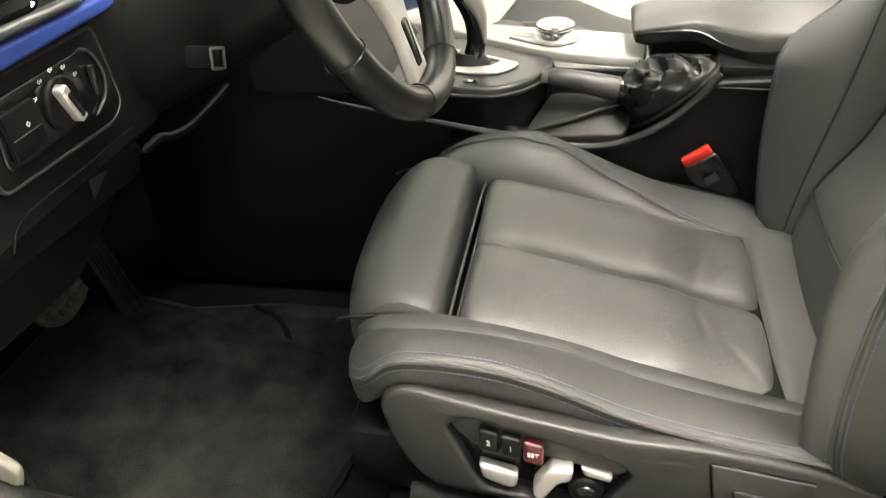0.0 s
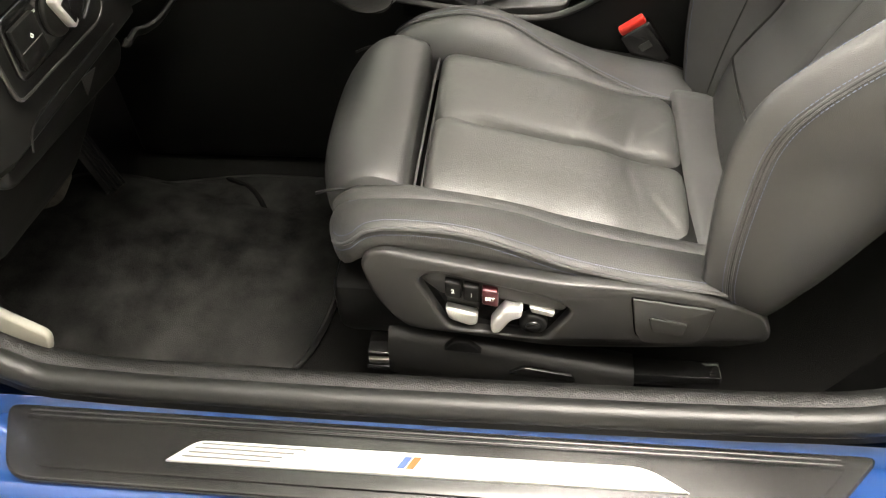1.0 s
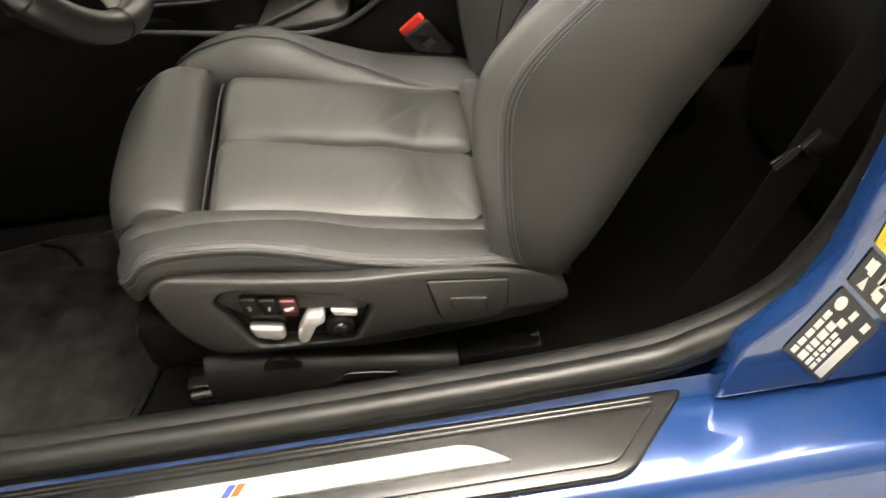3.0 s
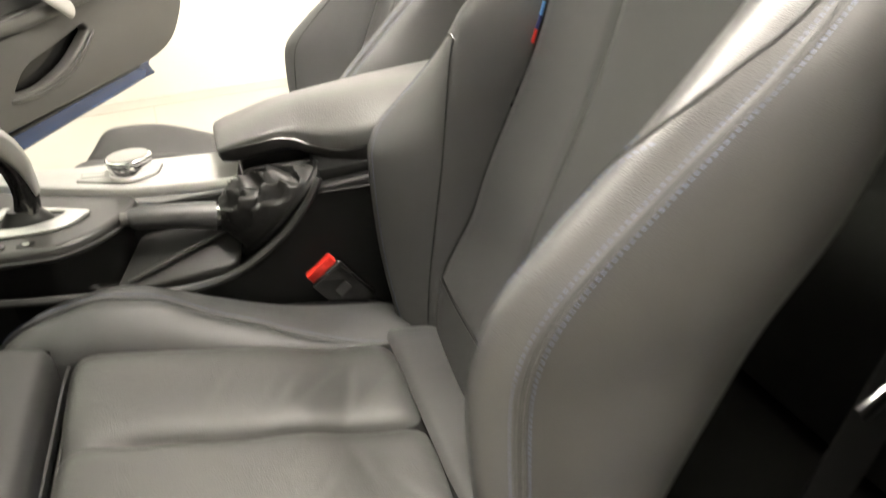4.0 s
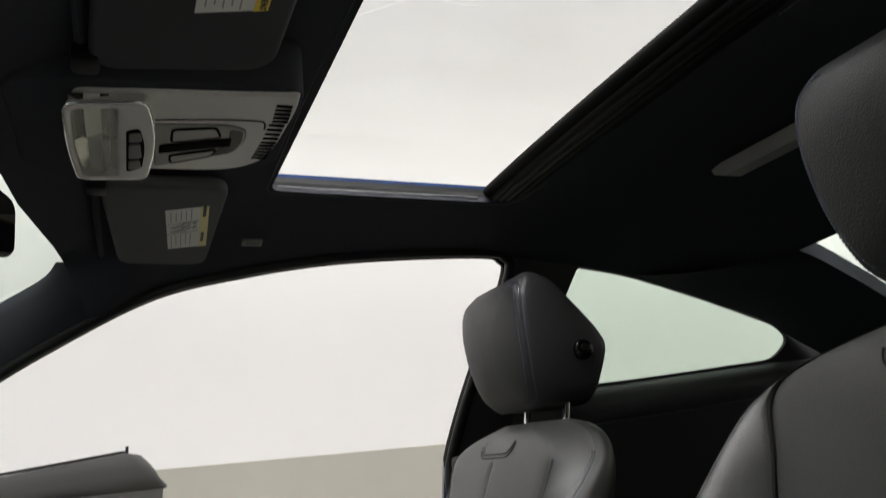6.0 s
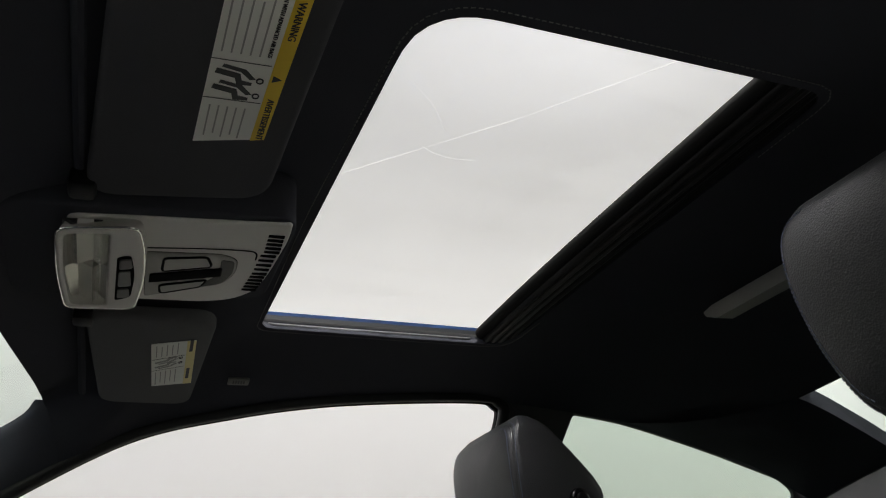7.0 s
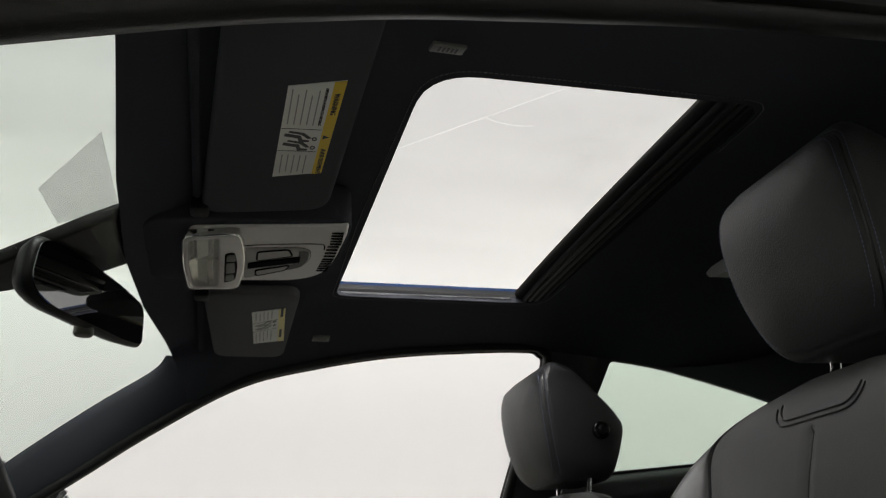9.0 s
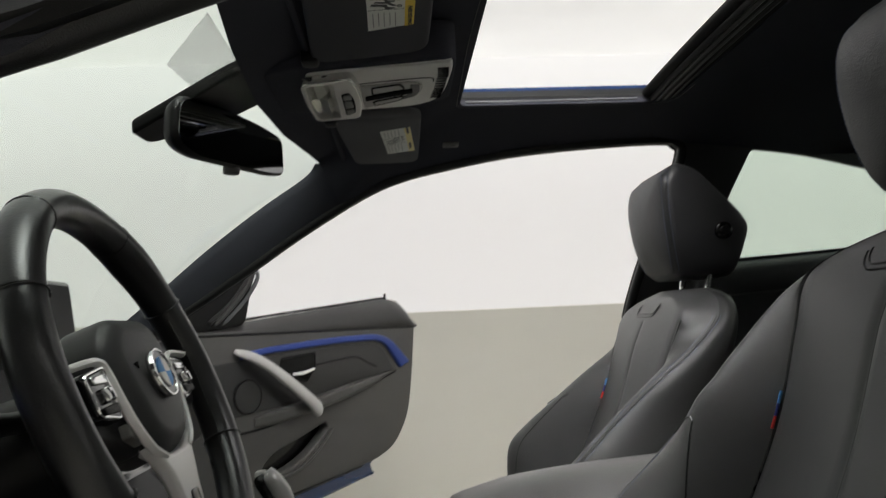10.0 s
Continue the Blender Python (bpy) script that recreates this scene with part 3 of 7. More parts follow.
# pillars, seals and side panels
for s, word in ((-1, "driver"), (1, "passenger")):
    glass_edge = [(-0.66, 0.775, 0.90), (-0.50, 0.71, 0.99), (-0.378, 0.665, 1.078), (-0.282, 0.633, 1.148), (-0.162, 0.598, 1.227), (-0.060, 0.571, 1.288), (-0.035, 0.545, 1.312)]
    a = spline(glass_edge, 24)
    b = spline([(-0.64, 0.80, 0.80), (-0.45, side_y(0.945), 0.945), (-0.30, side_y(1.035), 1.035), (-0.195, side_y(1.098), 1.098), (-0.06, side_y(1.18), 1.18), (0.0, 0.600, 1.222), (0.02, 0.598, 1.23)], 24)
    b = [np.array((x, y + 0.45 * hang(s, x, z), z - hang(s, x, z))) for x, y, z in b]
    rows = []
    for p, q in zip(a, b):
        mid = (p + q) / 2 + np.array((0.012, -0.014, -0.004))
        rows.append([tuple(p + np.array((-0.012, 0.012, 0.004))), tuple(p), *[tuple((1 - f) ** 2 * p + 2 * f * (1 - f) * mid + f * f * q) for f in (0.12, 0.3, 0.5, 0.7, 0.88)], tuple(q), tuple(q + np.array((-0.012, 0.03, 0.0)))])
    part("a_pillar", loft([mirrored(r, s) for r in rows], False), HEADLINER, car, "black fabric windscreen pillar trim", angle=60)
    loop = [door_point(s, p) for p in spline(DOOR_TOP + DOOR_LOW, 220, True)]
    loop = [(x, y + s * 0.45 * hang(s, x, z), z - hang(s, x, z)) for x, y, z in loop]
    if s < 0:
        rail = []
        for x in np.linspace(-0.01, 0.76, 16):
            zt = float(np.interp(x, [p[0] for p in DOOR_TOP[:11]], [p[1] for p in DOOR_TOP[:11]]))
            d = hang(s, x, zt) + 0.004
            rail.append([(x, -side_y(zt) + 0.012, zt + 0.006)] + [(x, -side_y(zt - d * f) + 0.012 * math.sin(math.pi * f), zt - d * f) for f in np.linspace(0, 1, 7)] + [(x, -side_y(zt - d) - 0.03, zt - d + 0.004)])
        part("cantrail_trim", loft(rail, False), HEADLINER, car, "black fabric trim above the door", angle=60)
    part("door_seal", tube(loop, 0.0115 if s > 0 else 0.0160, 10, True), RUBBER, car, "black rubber door seal")
    shut = [(x, y + s * (0.022 if z > 0.95 else 0.007), z - (0.0 if z > 0.95 else 0.012)) for x, y, z in loop]
    part("opening_lip", tube(shut, 0.010, 6, True), SOFT, car)
    if s < 0:
        band, wide = [], []
        for i, (x, y, z) in enumerate(loop):
            if x > 0.30 and z < 1.0:
                ahead, behind = np.array(loop[(i + 1) % len(loop)]), np.array(loop[i - 1])
                d = ahead - behind
                n = np.array((d[2], -d[0])) / math.hypot(d[0], d[2])
                n = n if n[0] * (x - 0.1) + n[1] * (z - 0.8) > 0 else -n
                f = max(0.0, min(1.0, (x - 0.30) / 0.16, (z - 0.445) / 0.05))
                band.append((x + 0.022 * f * n[0], y - 0.010 * f, z + 0.022 * f * n[1]))
                wide.append(0.003 + 0.0135 * f)
        part("jamb_seal", tube(band, wide, 12), RUBBER, car, "wide black rubber seal round the rear door jamb", angle=70)

    def side(u, v, w, s=s):
        return (u, s * (side_y(v) + 0.012 - w), v)

    pane = fillet([(0.925, 1.318), (1.05, 1.303), (1.278, 1.252), (1.50, 1.193), (1.548, 1.162), (1.505, 1.118), (1.138, 1.092), (0.845, 1.078), (0.886, 1.223), (0.908, 1.275)], [0.012, 0.1, 0.1, 0.1, 0.03, 0.04, 0.2, 0.02, 0.05, 0.03], 6)
    upper = [(0.756, 1.336), (0.757, 1.29), (0.70, 1.097), (0.664, 0.951), (2.0, 0.951), (2.0, 0.99), (1.62, 1.145), (1.548, 1.19), (1.50, 1.206), (1.278, 1.268), (1.05, 1.320), (0.925, 1.333), (0.83, 1.338)]
    # Driver's side surround painted darker for the shade behind the seat.
    part("quarter_trim", plate([upper, pane], 0.012, side, 0.003), REAR_TRIM if s > 0 else TRIM_AND_SHADE, car, "black quarter window surround", smooth=False)
    part("quarter_glass", plate([pane], 0.004, lambda u, v, w, s=s: (u, s * (side_y(v) + 0.008 - w), v)), GLASS, car, "green tinted quarter window").visible_shadow = False

    lower = fillet([(0.662, 0.962), (0.680, 0.66), (0.662, 0.55), (0.63, 0.30), (2.0, 0.30), (2.0, 0.956)], 0.01, 3)
    part("rear_side_trim", plate([lower], 0.04, lambda u, v, w, s=s: (u, s * (0.730 - w), v), 0.004), REAR_TRIM, car, "black rear side trim")
    part("b_pillar", plate([fillet([(0.672, 0.965), (0.680, 0.78), (0.676, 0.65), (0.655, 0.56), (0.60, 0.45), (0.56, 0.27), (0.84, 0.27), (0.84, 0.965)], 0.02, 4)], 0.055, lambda u, v, w, s=s: (u, s * (0.722 - w), v), 0.015, 3), TRIM_AND_SHADE, car, "black door pillar trim")
    shelf = []
    for x, zb in ((0.80, 1.030), (0.815, 1.060), (0.845, 1.068), (1.0, 1.077), (1.14, 1.085), (1.32, 1.097), (1.5, 1.108), (1.7, 1.115), (1.9, 1.115)):
        y0 = side_y(zb) + 0.006
        shelf.append([(x, s * y, z) for y, z in ((y0 + 0.012, zb - 0.03), (y0, zb), (y0 - 0.010, zb + 0.001), (y0 - 0.024, zb - 0.007), (y0 - 0.036, zb - 0.022), (y0 - 0.040, zb - 0.040), (y0 - 0.034, zb - 0.070), (y0 - 0.030, zb - 0.074), (y0 - 0.034, zb - 0.078), (0.676, 0.90), (0.684, 0.82), (0.70, 0.74), (0.735, 0.74))])
    part("rear_shoulder_trim", loft(shelf), REAR_TRIM, car, "black padded rear shoulder trim")
    part("rear_trim_strip", tube(spline([(0.86, s * 0.698, 0.735), (1.0, s * 0.690, 0.741), (1.15, s * 0.690, 0.738), (1.3, s * 0.698, 0.722)], 16), [0.002] + [0.013] * 14 + [0.002], 8, flat=0.5), BLUE_TRIM, car, "matt blue trim strip")
    part("rear_speaker", disc((1.19, s * 0.694, 0.895), (0, 1, 0), 0.036, 0.012, 28, 0.004), GLOSS, car, "round black speaker grille")
    a = spline([(1.05, 0.567, 1.303), (1.278, 0.590, 1.253), (1.42, 0.605, 1.216), (1.55, 0.628, 1.165), (1.9, 0.64, 1.0)], 20)
    b = spline([(1.26, 0.33, 1.289), (1.275, 0.31, 1.286), (1.38, 0.32, 1.252), (1.60, 0.37, 1.182), (1.9, 0.45, 1.05)], 20)
    part("c_pillar", loft([mirrored([tuple(p * (1 - f) + q * f + np.array((0, 0, -0.015 * math.sin(math.pi * f)))) for f in np.linspace(0, 1, 7)] + [tuple(q + np.array((0.01, 0, 0.03)))], s) for p, q in zip(a, b)], False), HEADLINER, car, "black rear pillar trim", angle=60)

top_y, low_y = smooth_lerp([0, 0.2, 0.42, 0.56], [-0.095, -0.088, -0.066, -0.045]), smooth_lerp([0, 0.25, 0.5, 0.76], [-0.80, -0.775, -0.73, -0.66])


def screen(u, v):
    y0, y1 = 0.66 * u, 0.90 * u
    a = np.array((top_y(abs(y0)), y0, 1.285 + 0.03 * abs(u) ** 3))
    b = np.array((low_y(abs(y1)), y1, 0.905))
    p = a + (b - a) * v
    p[2] += 0.03 * math.sin(math.pi * v)
    return tuple(p)


part("windscreen", sheet(screen, np.linspace(-1, 1, 21), np.linspace(-0.12, 1, 10)), GLASS, car, "green tinted windscreen", angle=80).visible_shadow = False
part("rear_window", sheet(lambda u, v: (1.28 + 0.66 * v + 0.01 * (1 - u * u), (0.33 + 0.13 * v) * u, 1.315 - 0.30 * v + 0.02 * (1 - u * u) * (1 - v)), np.linspace(-1, 1, 9), np.linspace(0, 1, 7)), GLASS, car, "green tinted rear window", angle=80).visible_shadow = False
part("rear_shelf", box((1.72, -0.62, 0.93), (2.1, 0.62, 1.0), 0.02), CARPET, car)
part("tail_panel", box((1.98, -0.80, 0.30), (2.06, 0.80, 0.98), 0.02), PAINT, car)

# floor pan, sills and jambs
part("floor_pan", box((-1.2, -0.72, 0.20), (2.05, 0.72, 0.26), 0), CARPET, car, "black carpeted floor")
part("bulkhead", box((-1.25, -0.76, 0.20), (-1.15, 0.76, 0.92), 0), CARPET, car)
for s in (-1, 1):
    part("kick_panel", box((-1.2, s * 0.70 - 0.03, 0.22), (-0.60, s * 0.70 + 0.03, 0.86), 0.01), SOFT, car)
    low_path = spline([(-0.62, 0.74), (-0.60, 0.67), (-0.54, 0.545), (-0.46, 0.462), (-0.37, 0.434), (-0.2, 0.430), (0.0, 0.428), (0.2, 0.430), (0.42, 0.436), (0.53, 0.458), (0.608, 0.505), (0.652, 0.58), (0.668, 0.67), (0.668, 0.78)], 90)
    trim = []
    for i, p in enumerate(low_path):
        d = low_path[min(i + 1, 89)] - low_path[max(i - 1, 0)]
        n = np.array((-d[1], d[0])) / np.linalg.norm(d)
        n = n if n[1] > 0 or abs(n[1]) < 0.2 else -n
        trim.append([(p[0] + n[0] * h, s * y, p[1] + n[1] * h) for y, h in ((0.655, -0.16), (0.672, -0.06), (0.680, -0.014), (0.686, -0.002), (0.694, 0.002), (0.706, 0.001), (0.713, -0.003), (0.718, -0.014))])
    part("sill_trim", loft(trim, False), SILL_BLACK, car, "grained black sill trim", angle=50)
    body = [(0.715, -0.03), (0.735, -0.022), (0.742, -0.026), (0.752, -0.036), (0.835, -0.038), (0.846, -0.041), (0.856, -0.050), (0.862, -0.060), (0.864, -0.088), (0.868, -0.094), (0.872, -0.110), (0.868, -0.15), (0.84, -0.21), (0.70, -0.23)]
    part("sill", loft([[(x, s * y, 0.434 + h) for y, h in body] for x in np.linspace(-0.80, 0.80, 9)]), PAINT, car, "blue painted sill", angle=30)
    rear = [(0.662, 0.95), (0.648, 0.83), (0.636, 0.70), (0.625, 0.605), (0.605, 0.548), (0.555, 0.490), (0.545, 0.45), (0.54, 0.405), (0.80, 0.405), (0.80, 0.95)]
    part("rear_jamb", plate([rear], 0.03, lambda u, v, w, s=s: (u, s * (0.765 - w), v), 0.006), PAINT, car, "blue painted rear door jamb")
    part("rear_quarter_panel", box((0.80, min(s * 0.75, s * 0.88), 0.30), (2.05, max(s * 0.75, s * 0.88), 0.97), 0.03, 3), PAINT, car)
    front = [(-0.66, 0.85), (-0.63, 0.70), (-0.575, 0.575), (-0.50, 0.485), (-0.492, 0.45), (-0.49, 0.405), (-0.80, 0.405), (-0.80, 0.85)]
    part("front_jamb", plate([front], 0.03, lambda u, v, w, s=s: (u, s * (0.765 - w), v), 0.006), PAINT, car, "blue painted front door jamb")
    part("front_wing", box((-1.9, min(s * 0.74, s * 0.86), 0.30), (-0.80, max(s * 0.74, s * 0.86), 0.88), 0.03, 3), PAINT, car)
    cover = fillet([(-0.475, -0.742), (0.515, -0.742), (0.425, -0.836), (-0.43, -0.836)], [0.02, 0.02, 0.02, 0.03], 5)
    cv = part("sill_cover", plate([cover], 0.012, lambda u, v, w, s=s: (u, -s * v, 0.395 + w), 0.004), COVER if s < 0 else SOFT, car, "dark grey moulded sill cover")
    part("cover_panel", plate([fillet([(-0.445, -0.760), (0.475, -0.760), (0.415, -0.822), (-0.40, -0.822)], 0.012, 4)], 0.0035, lambda u, v, w, s=s: (u, -s * v, 0.4066 + w), 0.0012), GREY_PLASTIC if s > 0 else COVER, cv)
    part("scuff_plate", plate([fillet([(-0.254, -0.806), (-0.224, -0.779), (0.266, -0.776), (0.308, -0.803)], [0.002, 0.012, 0.02, 0.003], 5)], 0.004, lambda u, v, w, s=s: (u, -s * v, 0.4095 + w), 0.001), SILVER, cv, "brushed aluminium scuff plate")
    if s < 0:
        for y in (-0.7500, -0.7560):
            part("cover_ridge", tube([(-0.44, y, 0.4068), (0.47, y, 0.4068)], 0.0014, 8), COVER, cv)
        for k in range(4):
            y = -0.783 - 0.0055 * k
            part("scuff_line", box((-0.218 - 0.006 * k, y - 0.0007, 0.4133), (-0.10 - 0.012 * k, y + 0.0007, 0.4146), 0), GREY_PLASTIC, cv)
        for k, m in enumerate((BLUE_TRIM, ORANGE)):
            x = 0.002 + 0.010 * k
            part("stripe", plate([[(x, -0.797), (x + 0.008, -0.797), (x + 0.016, -0.783), (x + 0.008, -0.783)]], 0.0008, lambda u, v, w: (u, v, 0.4135 + w)), m, cv)
        for x in (-0.41, -0.375, 0.43):
            part("screw_hole", disc((x, -0.727, 0.4195 if x < 0.4 else 0.427), (0, -0.5, 1), 0.0035, 0.003, 14), GLOSS, car)
for s in (-1, 1):
    part("pillar_foot", box((-0.80, min(s * 0.69, s * 0.79), 0.78), (-0.585, max(s * 0.69, s * 0.79), 0.965), 0.015, 3), SOFT, car)
nose = box((-2.3, -0.80, 0.30), (-0.85, 0.80, 0.90), 0.08, 3)
part("bonnet", nose, PAINT, car, "blue bonnet")

for x in (-1.15, 1.66):
    for s in (-1, 1):
        tyre = part("wheel", disc((x, s * 0.76, 0.31), (0, 1, 0), 0.31, 0.20, 48, 0.03), RUBBER, car, "black tyre")
        part("wheel_rim", disc((x, s * 0.80, 0.31), (0, 1, 0), 0.22, 0.13, 40, 0.01), STEEL, tyre)


# ---- front seats ----
CENTER_X = smooth_lerp([0.42, 0.46, 0.52, 0.57, 0.60, 0.64, 0.70, 0.83, 0.93, 0.99, 1.02, 1.04], [0.395, 0.395, 0.400, 0.412, 0.428, 0.452, 0.476, 0.534, 0.568, 0.590, 0.608, 0.635])
SEAM_Y = smooth_lerp([0.42, 0.55, 0.70, 0.83, 0.93, 0.985, 1.01, 1.04], [0.160, 0.162, 0.162, 0.156, 0.164, 0.172, 0.145, 0.05])
YC = -0.378


def outline_of(rows):
    """Two smooth functions of the height, from rows of (height, x, distance from the middle)."""
    zs, xs, ys = zip(*rows)
    return smooth_lerp(zs, xs), smooth_lerp(zs, ys)


# the bolster's nose and its piped rim: the console side (1) and the door side (-1)
NOSE = {1: outline_of([(0.42, 0.385, 0.168), (0.55, 0.398, 0.171), (0.70, 0.428, 0.177), (0.835, 0.455, 0.190), (0.885, 0.490, 0.193), (0.924, 0.525, 0.195), (0.963, 0.562, 0.193), (0.987, 0.589, 0.186), (1.01, 0.618, 0.156), (1.04, 0.646, 0.055)]),
        -1: outline_of([(0.42, 0.350, 0.215), (0.50, 0.330, 0.226), (0.55, 0.322, 0.231), (0.65, 0.316, 0.234), (0.72, 0.318, 0.236), (0.767, 0.330, 0.239), (0.795, 0.349, 0.240), (0.832, 0.388, 0.239), (0.86, 0.419, 0.239), (0.89, 0.453, 0.236), (0.93, 0.506, 0.222), (0.97, 0.562, 0.203), (0.99, 0.592, 0.184), (1.01, 0.619, 0.152), (1.04, 0.648, 0.055)])}
RIM = {1: outline_of([(0.42, 0.380, 0.203), (0.507, 0.362, 0.208), (0.60, 0.352, 0.212), (0.70, 0.352, 0.217), (0.724, 0.358, 0.223), (0.743, 0.373, 0.236), (0.765, 0.405, 0.249), (0.79, 0.436, 0.253), (0.815, 0.460, 0.250), (0.84, 0.483, 0.243), (0.88, 0.525, 0.232), (0.93, 0.577, 0.218), (0.97, 0.614, 0.206), (0.99, 0.631, 0.193), (1.01, 0.648, 0.168), (1.03, 0.662, 0.125), (1.04, 0.668, 0.080)]),
       -1: outline_of([(0.42, 0.392, 0.205), (0.465, 0.380, 0.224), (0.49, 0.366, 0.240), (0.52, 0.351, 0.251), (0.56, 0.342, 0.256), (0.62, 0.338, 0.257), (0.70, 0.339, 0.258), (0.74, 0.343, 0.263), (0.77, 0.355, 0.267), (0.80, 0.380, 0.268), (0.831, 0.417, 0.266), (0.863, 0.459, 0.262), (0.90, 0.512, 0.254), (0.95, 0.580, 0.233), (0.99, 0.630, 0.196), (1.01, 0.647, 0.170), (1.03, 0.660, 0.126), (1.04, 0.668, 0.080)])}
REAR_X = {1: smooth_lerp([0.42, 0.50, 0.60, 0.70, 0.78, 0.84, 0.91, 0.98, 1.02, 1.04], [0.420, 0.445, 0.486, 0.540, 0.585, 0.622, 0.662, 0.690, 0.698, 0.688]),
          -1: smooth_lerp([0.42, 0.47, 0.51, 0.60, 0.70, 0.80, 0.88, 0.93, 0.98, 1.02, 1.04], [0.410, 0.415, 0.428, 0.468, 0.518, 0.573, 0.616, 0.648, 0.682, 0.696, 0.688])}
RIM[2] = (smooth_lerp([0.42, 0.46, 0.52, 0.60, 0.68, 0.73, 0.77, 0.83, 0.88, 0.93, 0.97, 0.99, 1.02, 1.04], [0.385, 0.368, 0.352, 0.343, 0.343, 0.352, 0.388, 0.458, 0.520, 0.588, 0.632, 0.650, 0.664, 0.668]),
          smooth_lerp([0.42, 0.46, 0.55, 0.70, 0.76, 0.83, 0.90, 0.97, 1.01, 1.03, 1.04], [0.225, 0.238, 0.25, 0.25, 0.241, 0.220, 0.208, 0.194, 0.165, 0.125, 0.08]))
NOSE[2] = (lambda z: CENTER_X(z) + 0.84 * (RIM[2][0](z) - CENTER_X(z)) - 0.010, lambda z: SEAM_Y(z) + 0.60 * (RIM[2][1](z) - SEAM_Y(z)))
REAR_X[2] = REAR_X[1]
U_INNER, U_OUTER = (0.03, 0.07, 0.14, 0.24, 0.36, 0.5, 0.64, 0.78, 0.9, 1.0), (0.12, 0.25, 0.4, 0.55, 0.7, 0.82, 0.92, 1.0)


def blend_curve(p, j, f):
    """A point between p[j] and p[j + 1] of a smooth curve."""
    b, c = p[j], p[j + 1]
    a = p[j - 1] if j else 2 * b - c
    d = p[j + 2] if j + 2 < len(p) else 2 * c - b
    return 0.5 * (2 * b + (c - a) * f + (2 * a - 5 * b + 4 * c - d) * f * f + (3 * b - a - 3 * c + d) * f ** 3)


def half_section(s, z):
    """The backrest's half outline at a height: points (distance from the middle, x) from the centre seam to the rear, and where the rim lies."""
    seam, xc = SEAM_Y(z), CENTER_X(z)
    crown = 0.010 * min(1.0, (1.04 - z) / 0.1)
    out = []
    for a in [0.0, 0.003, 0.006] + list(np.linspace(0.014, seam - 0.010, 9)) + [seam - 0.006, seam - 0.003]:
        x = xc - crown * math.cos(math.pi * a / (2 * seam)) + 0.0070 * math.exp(-((a - seam) / 0.0055) ** 2)
        out.append((a, x + (0.0045 * math.exp(-(a / 0.004) ** 2) if 0.60 < z < 0.985 else 0.0)))
    xe, we, xr = RIM[s][0](z), RIM[s][1](z), REAR_X[s](z)
    key = [np.array(q) for q in ((seam, xc), (NOSE[s][1](z), NOSE[s][0](z)), (we, xe), (we + 0.010, xe + 0.34 * (xr - xe)), (we + 0.004, xe + 0.70 * (xr - xe)), (we - 0.014, xr))]
    out.append((seam, xc + 0.0070))
    for f in U_INNER:
        q = blend_curve(key, 0, f)
        out.append((q[0], q[1] + 0.0070 * math.exp(-(f / 0.06) ** 2)))
    for f in U_OUTER:
        out.append(tuple(blend_curve(key, 1, f)))
    rim = len(out) - 1
    for j in (2, 3, 4):
        for f in (0.15, 0.35, 0.6, 0.8, 1.0):
            out.append(tuple(blend_curve(key, j, f)))
    out += [((we - 0.022) * f, xr + 0.012 * (1 - f * f)) for f in (0.95, 0.8, 0.6, 0.4, 0.2)]
    return out, rim


def back_front(y, z, door=-1):
    """The front of the backrest at an offset from its middle and a height; door: the outline of its door side."""
    pts, rim = half_section(door if y < 0 or door > 0 else 1, z)
    return float(np.interp(abs(y), [p[0] for p in pts[:rim + 1]], [p[1] for p in pts[:rim + 1]]))


def by_rim(s, z, d):
    """On the backrest, d along its outline from the rim (in front where negative): offset and x."""
    pts, rim = half_section(s, z)
    p = np.array(pts[rim - 10:rim + 8])
    far = np.r_[0, np.cumsum(np.linalg.norm(np.diff(p, axis=0), axis=1))]
    return float(np.interp(far[10] + d, far, p[:, 0])), float(np.interp(far[10] + d, far, p[:, 1]))


CREASES = [(0.20, 0.040, 0.5, 0.035, 0.0026), (0.235, 0.055, 0.8, 0.030, 0.0030), (0.265, 0.035, 0.3, 0.040, 0.0026), (0.295, 0.050, 0.9, 0.035, 0.0028), (0.26, -0.055, -0.2, 0.030, 0.0018), (0.305, -0.105, -0.7, 0.026, 0.0022), (0.22, -0.09, 0.6, 0.03, 0.0018), (0.14, 0.06, 0.4, 0.03, 0.0014)]


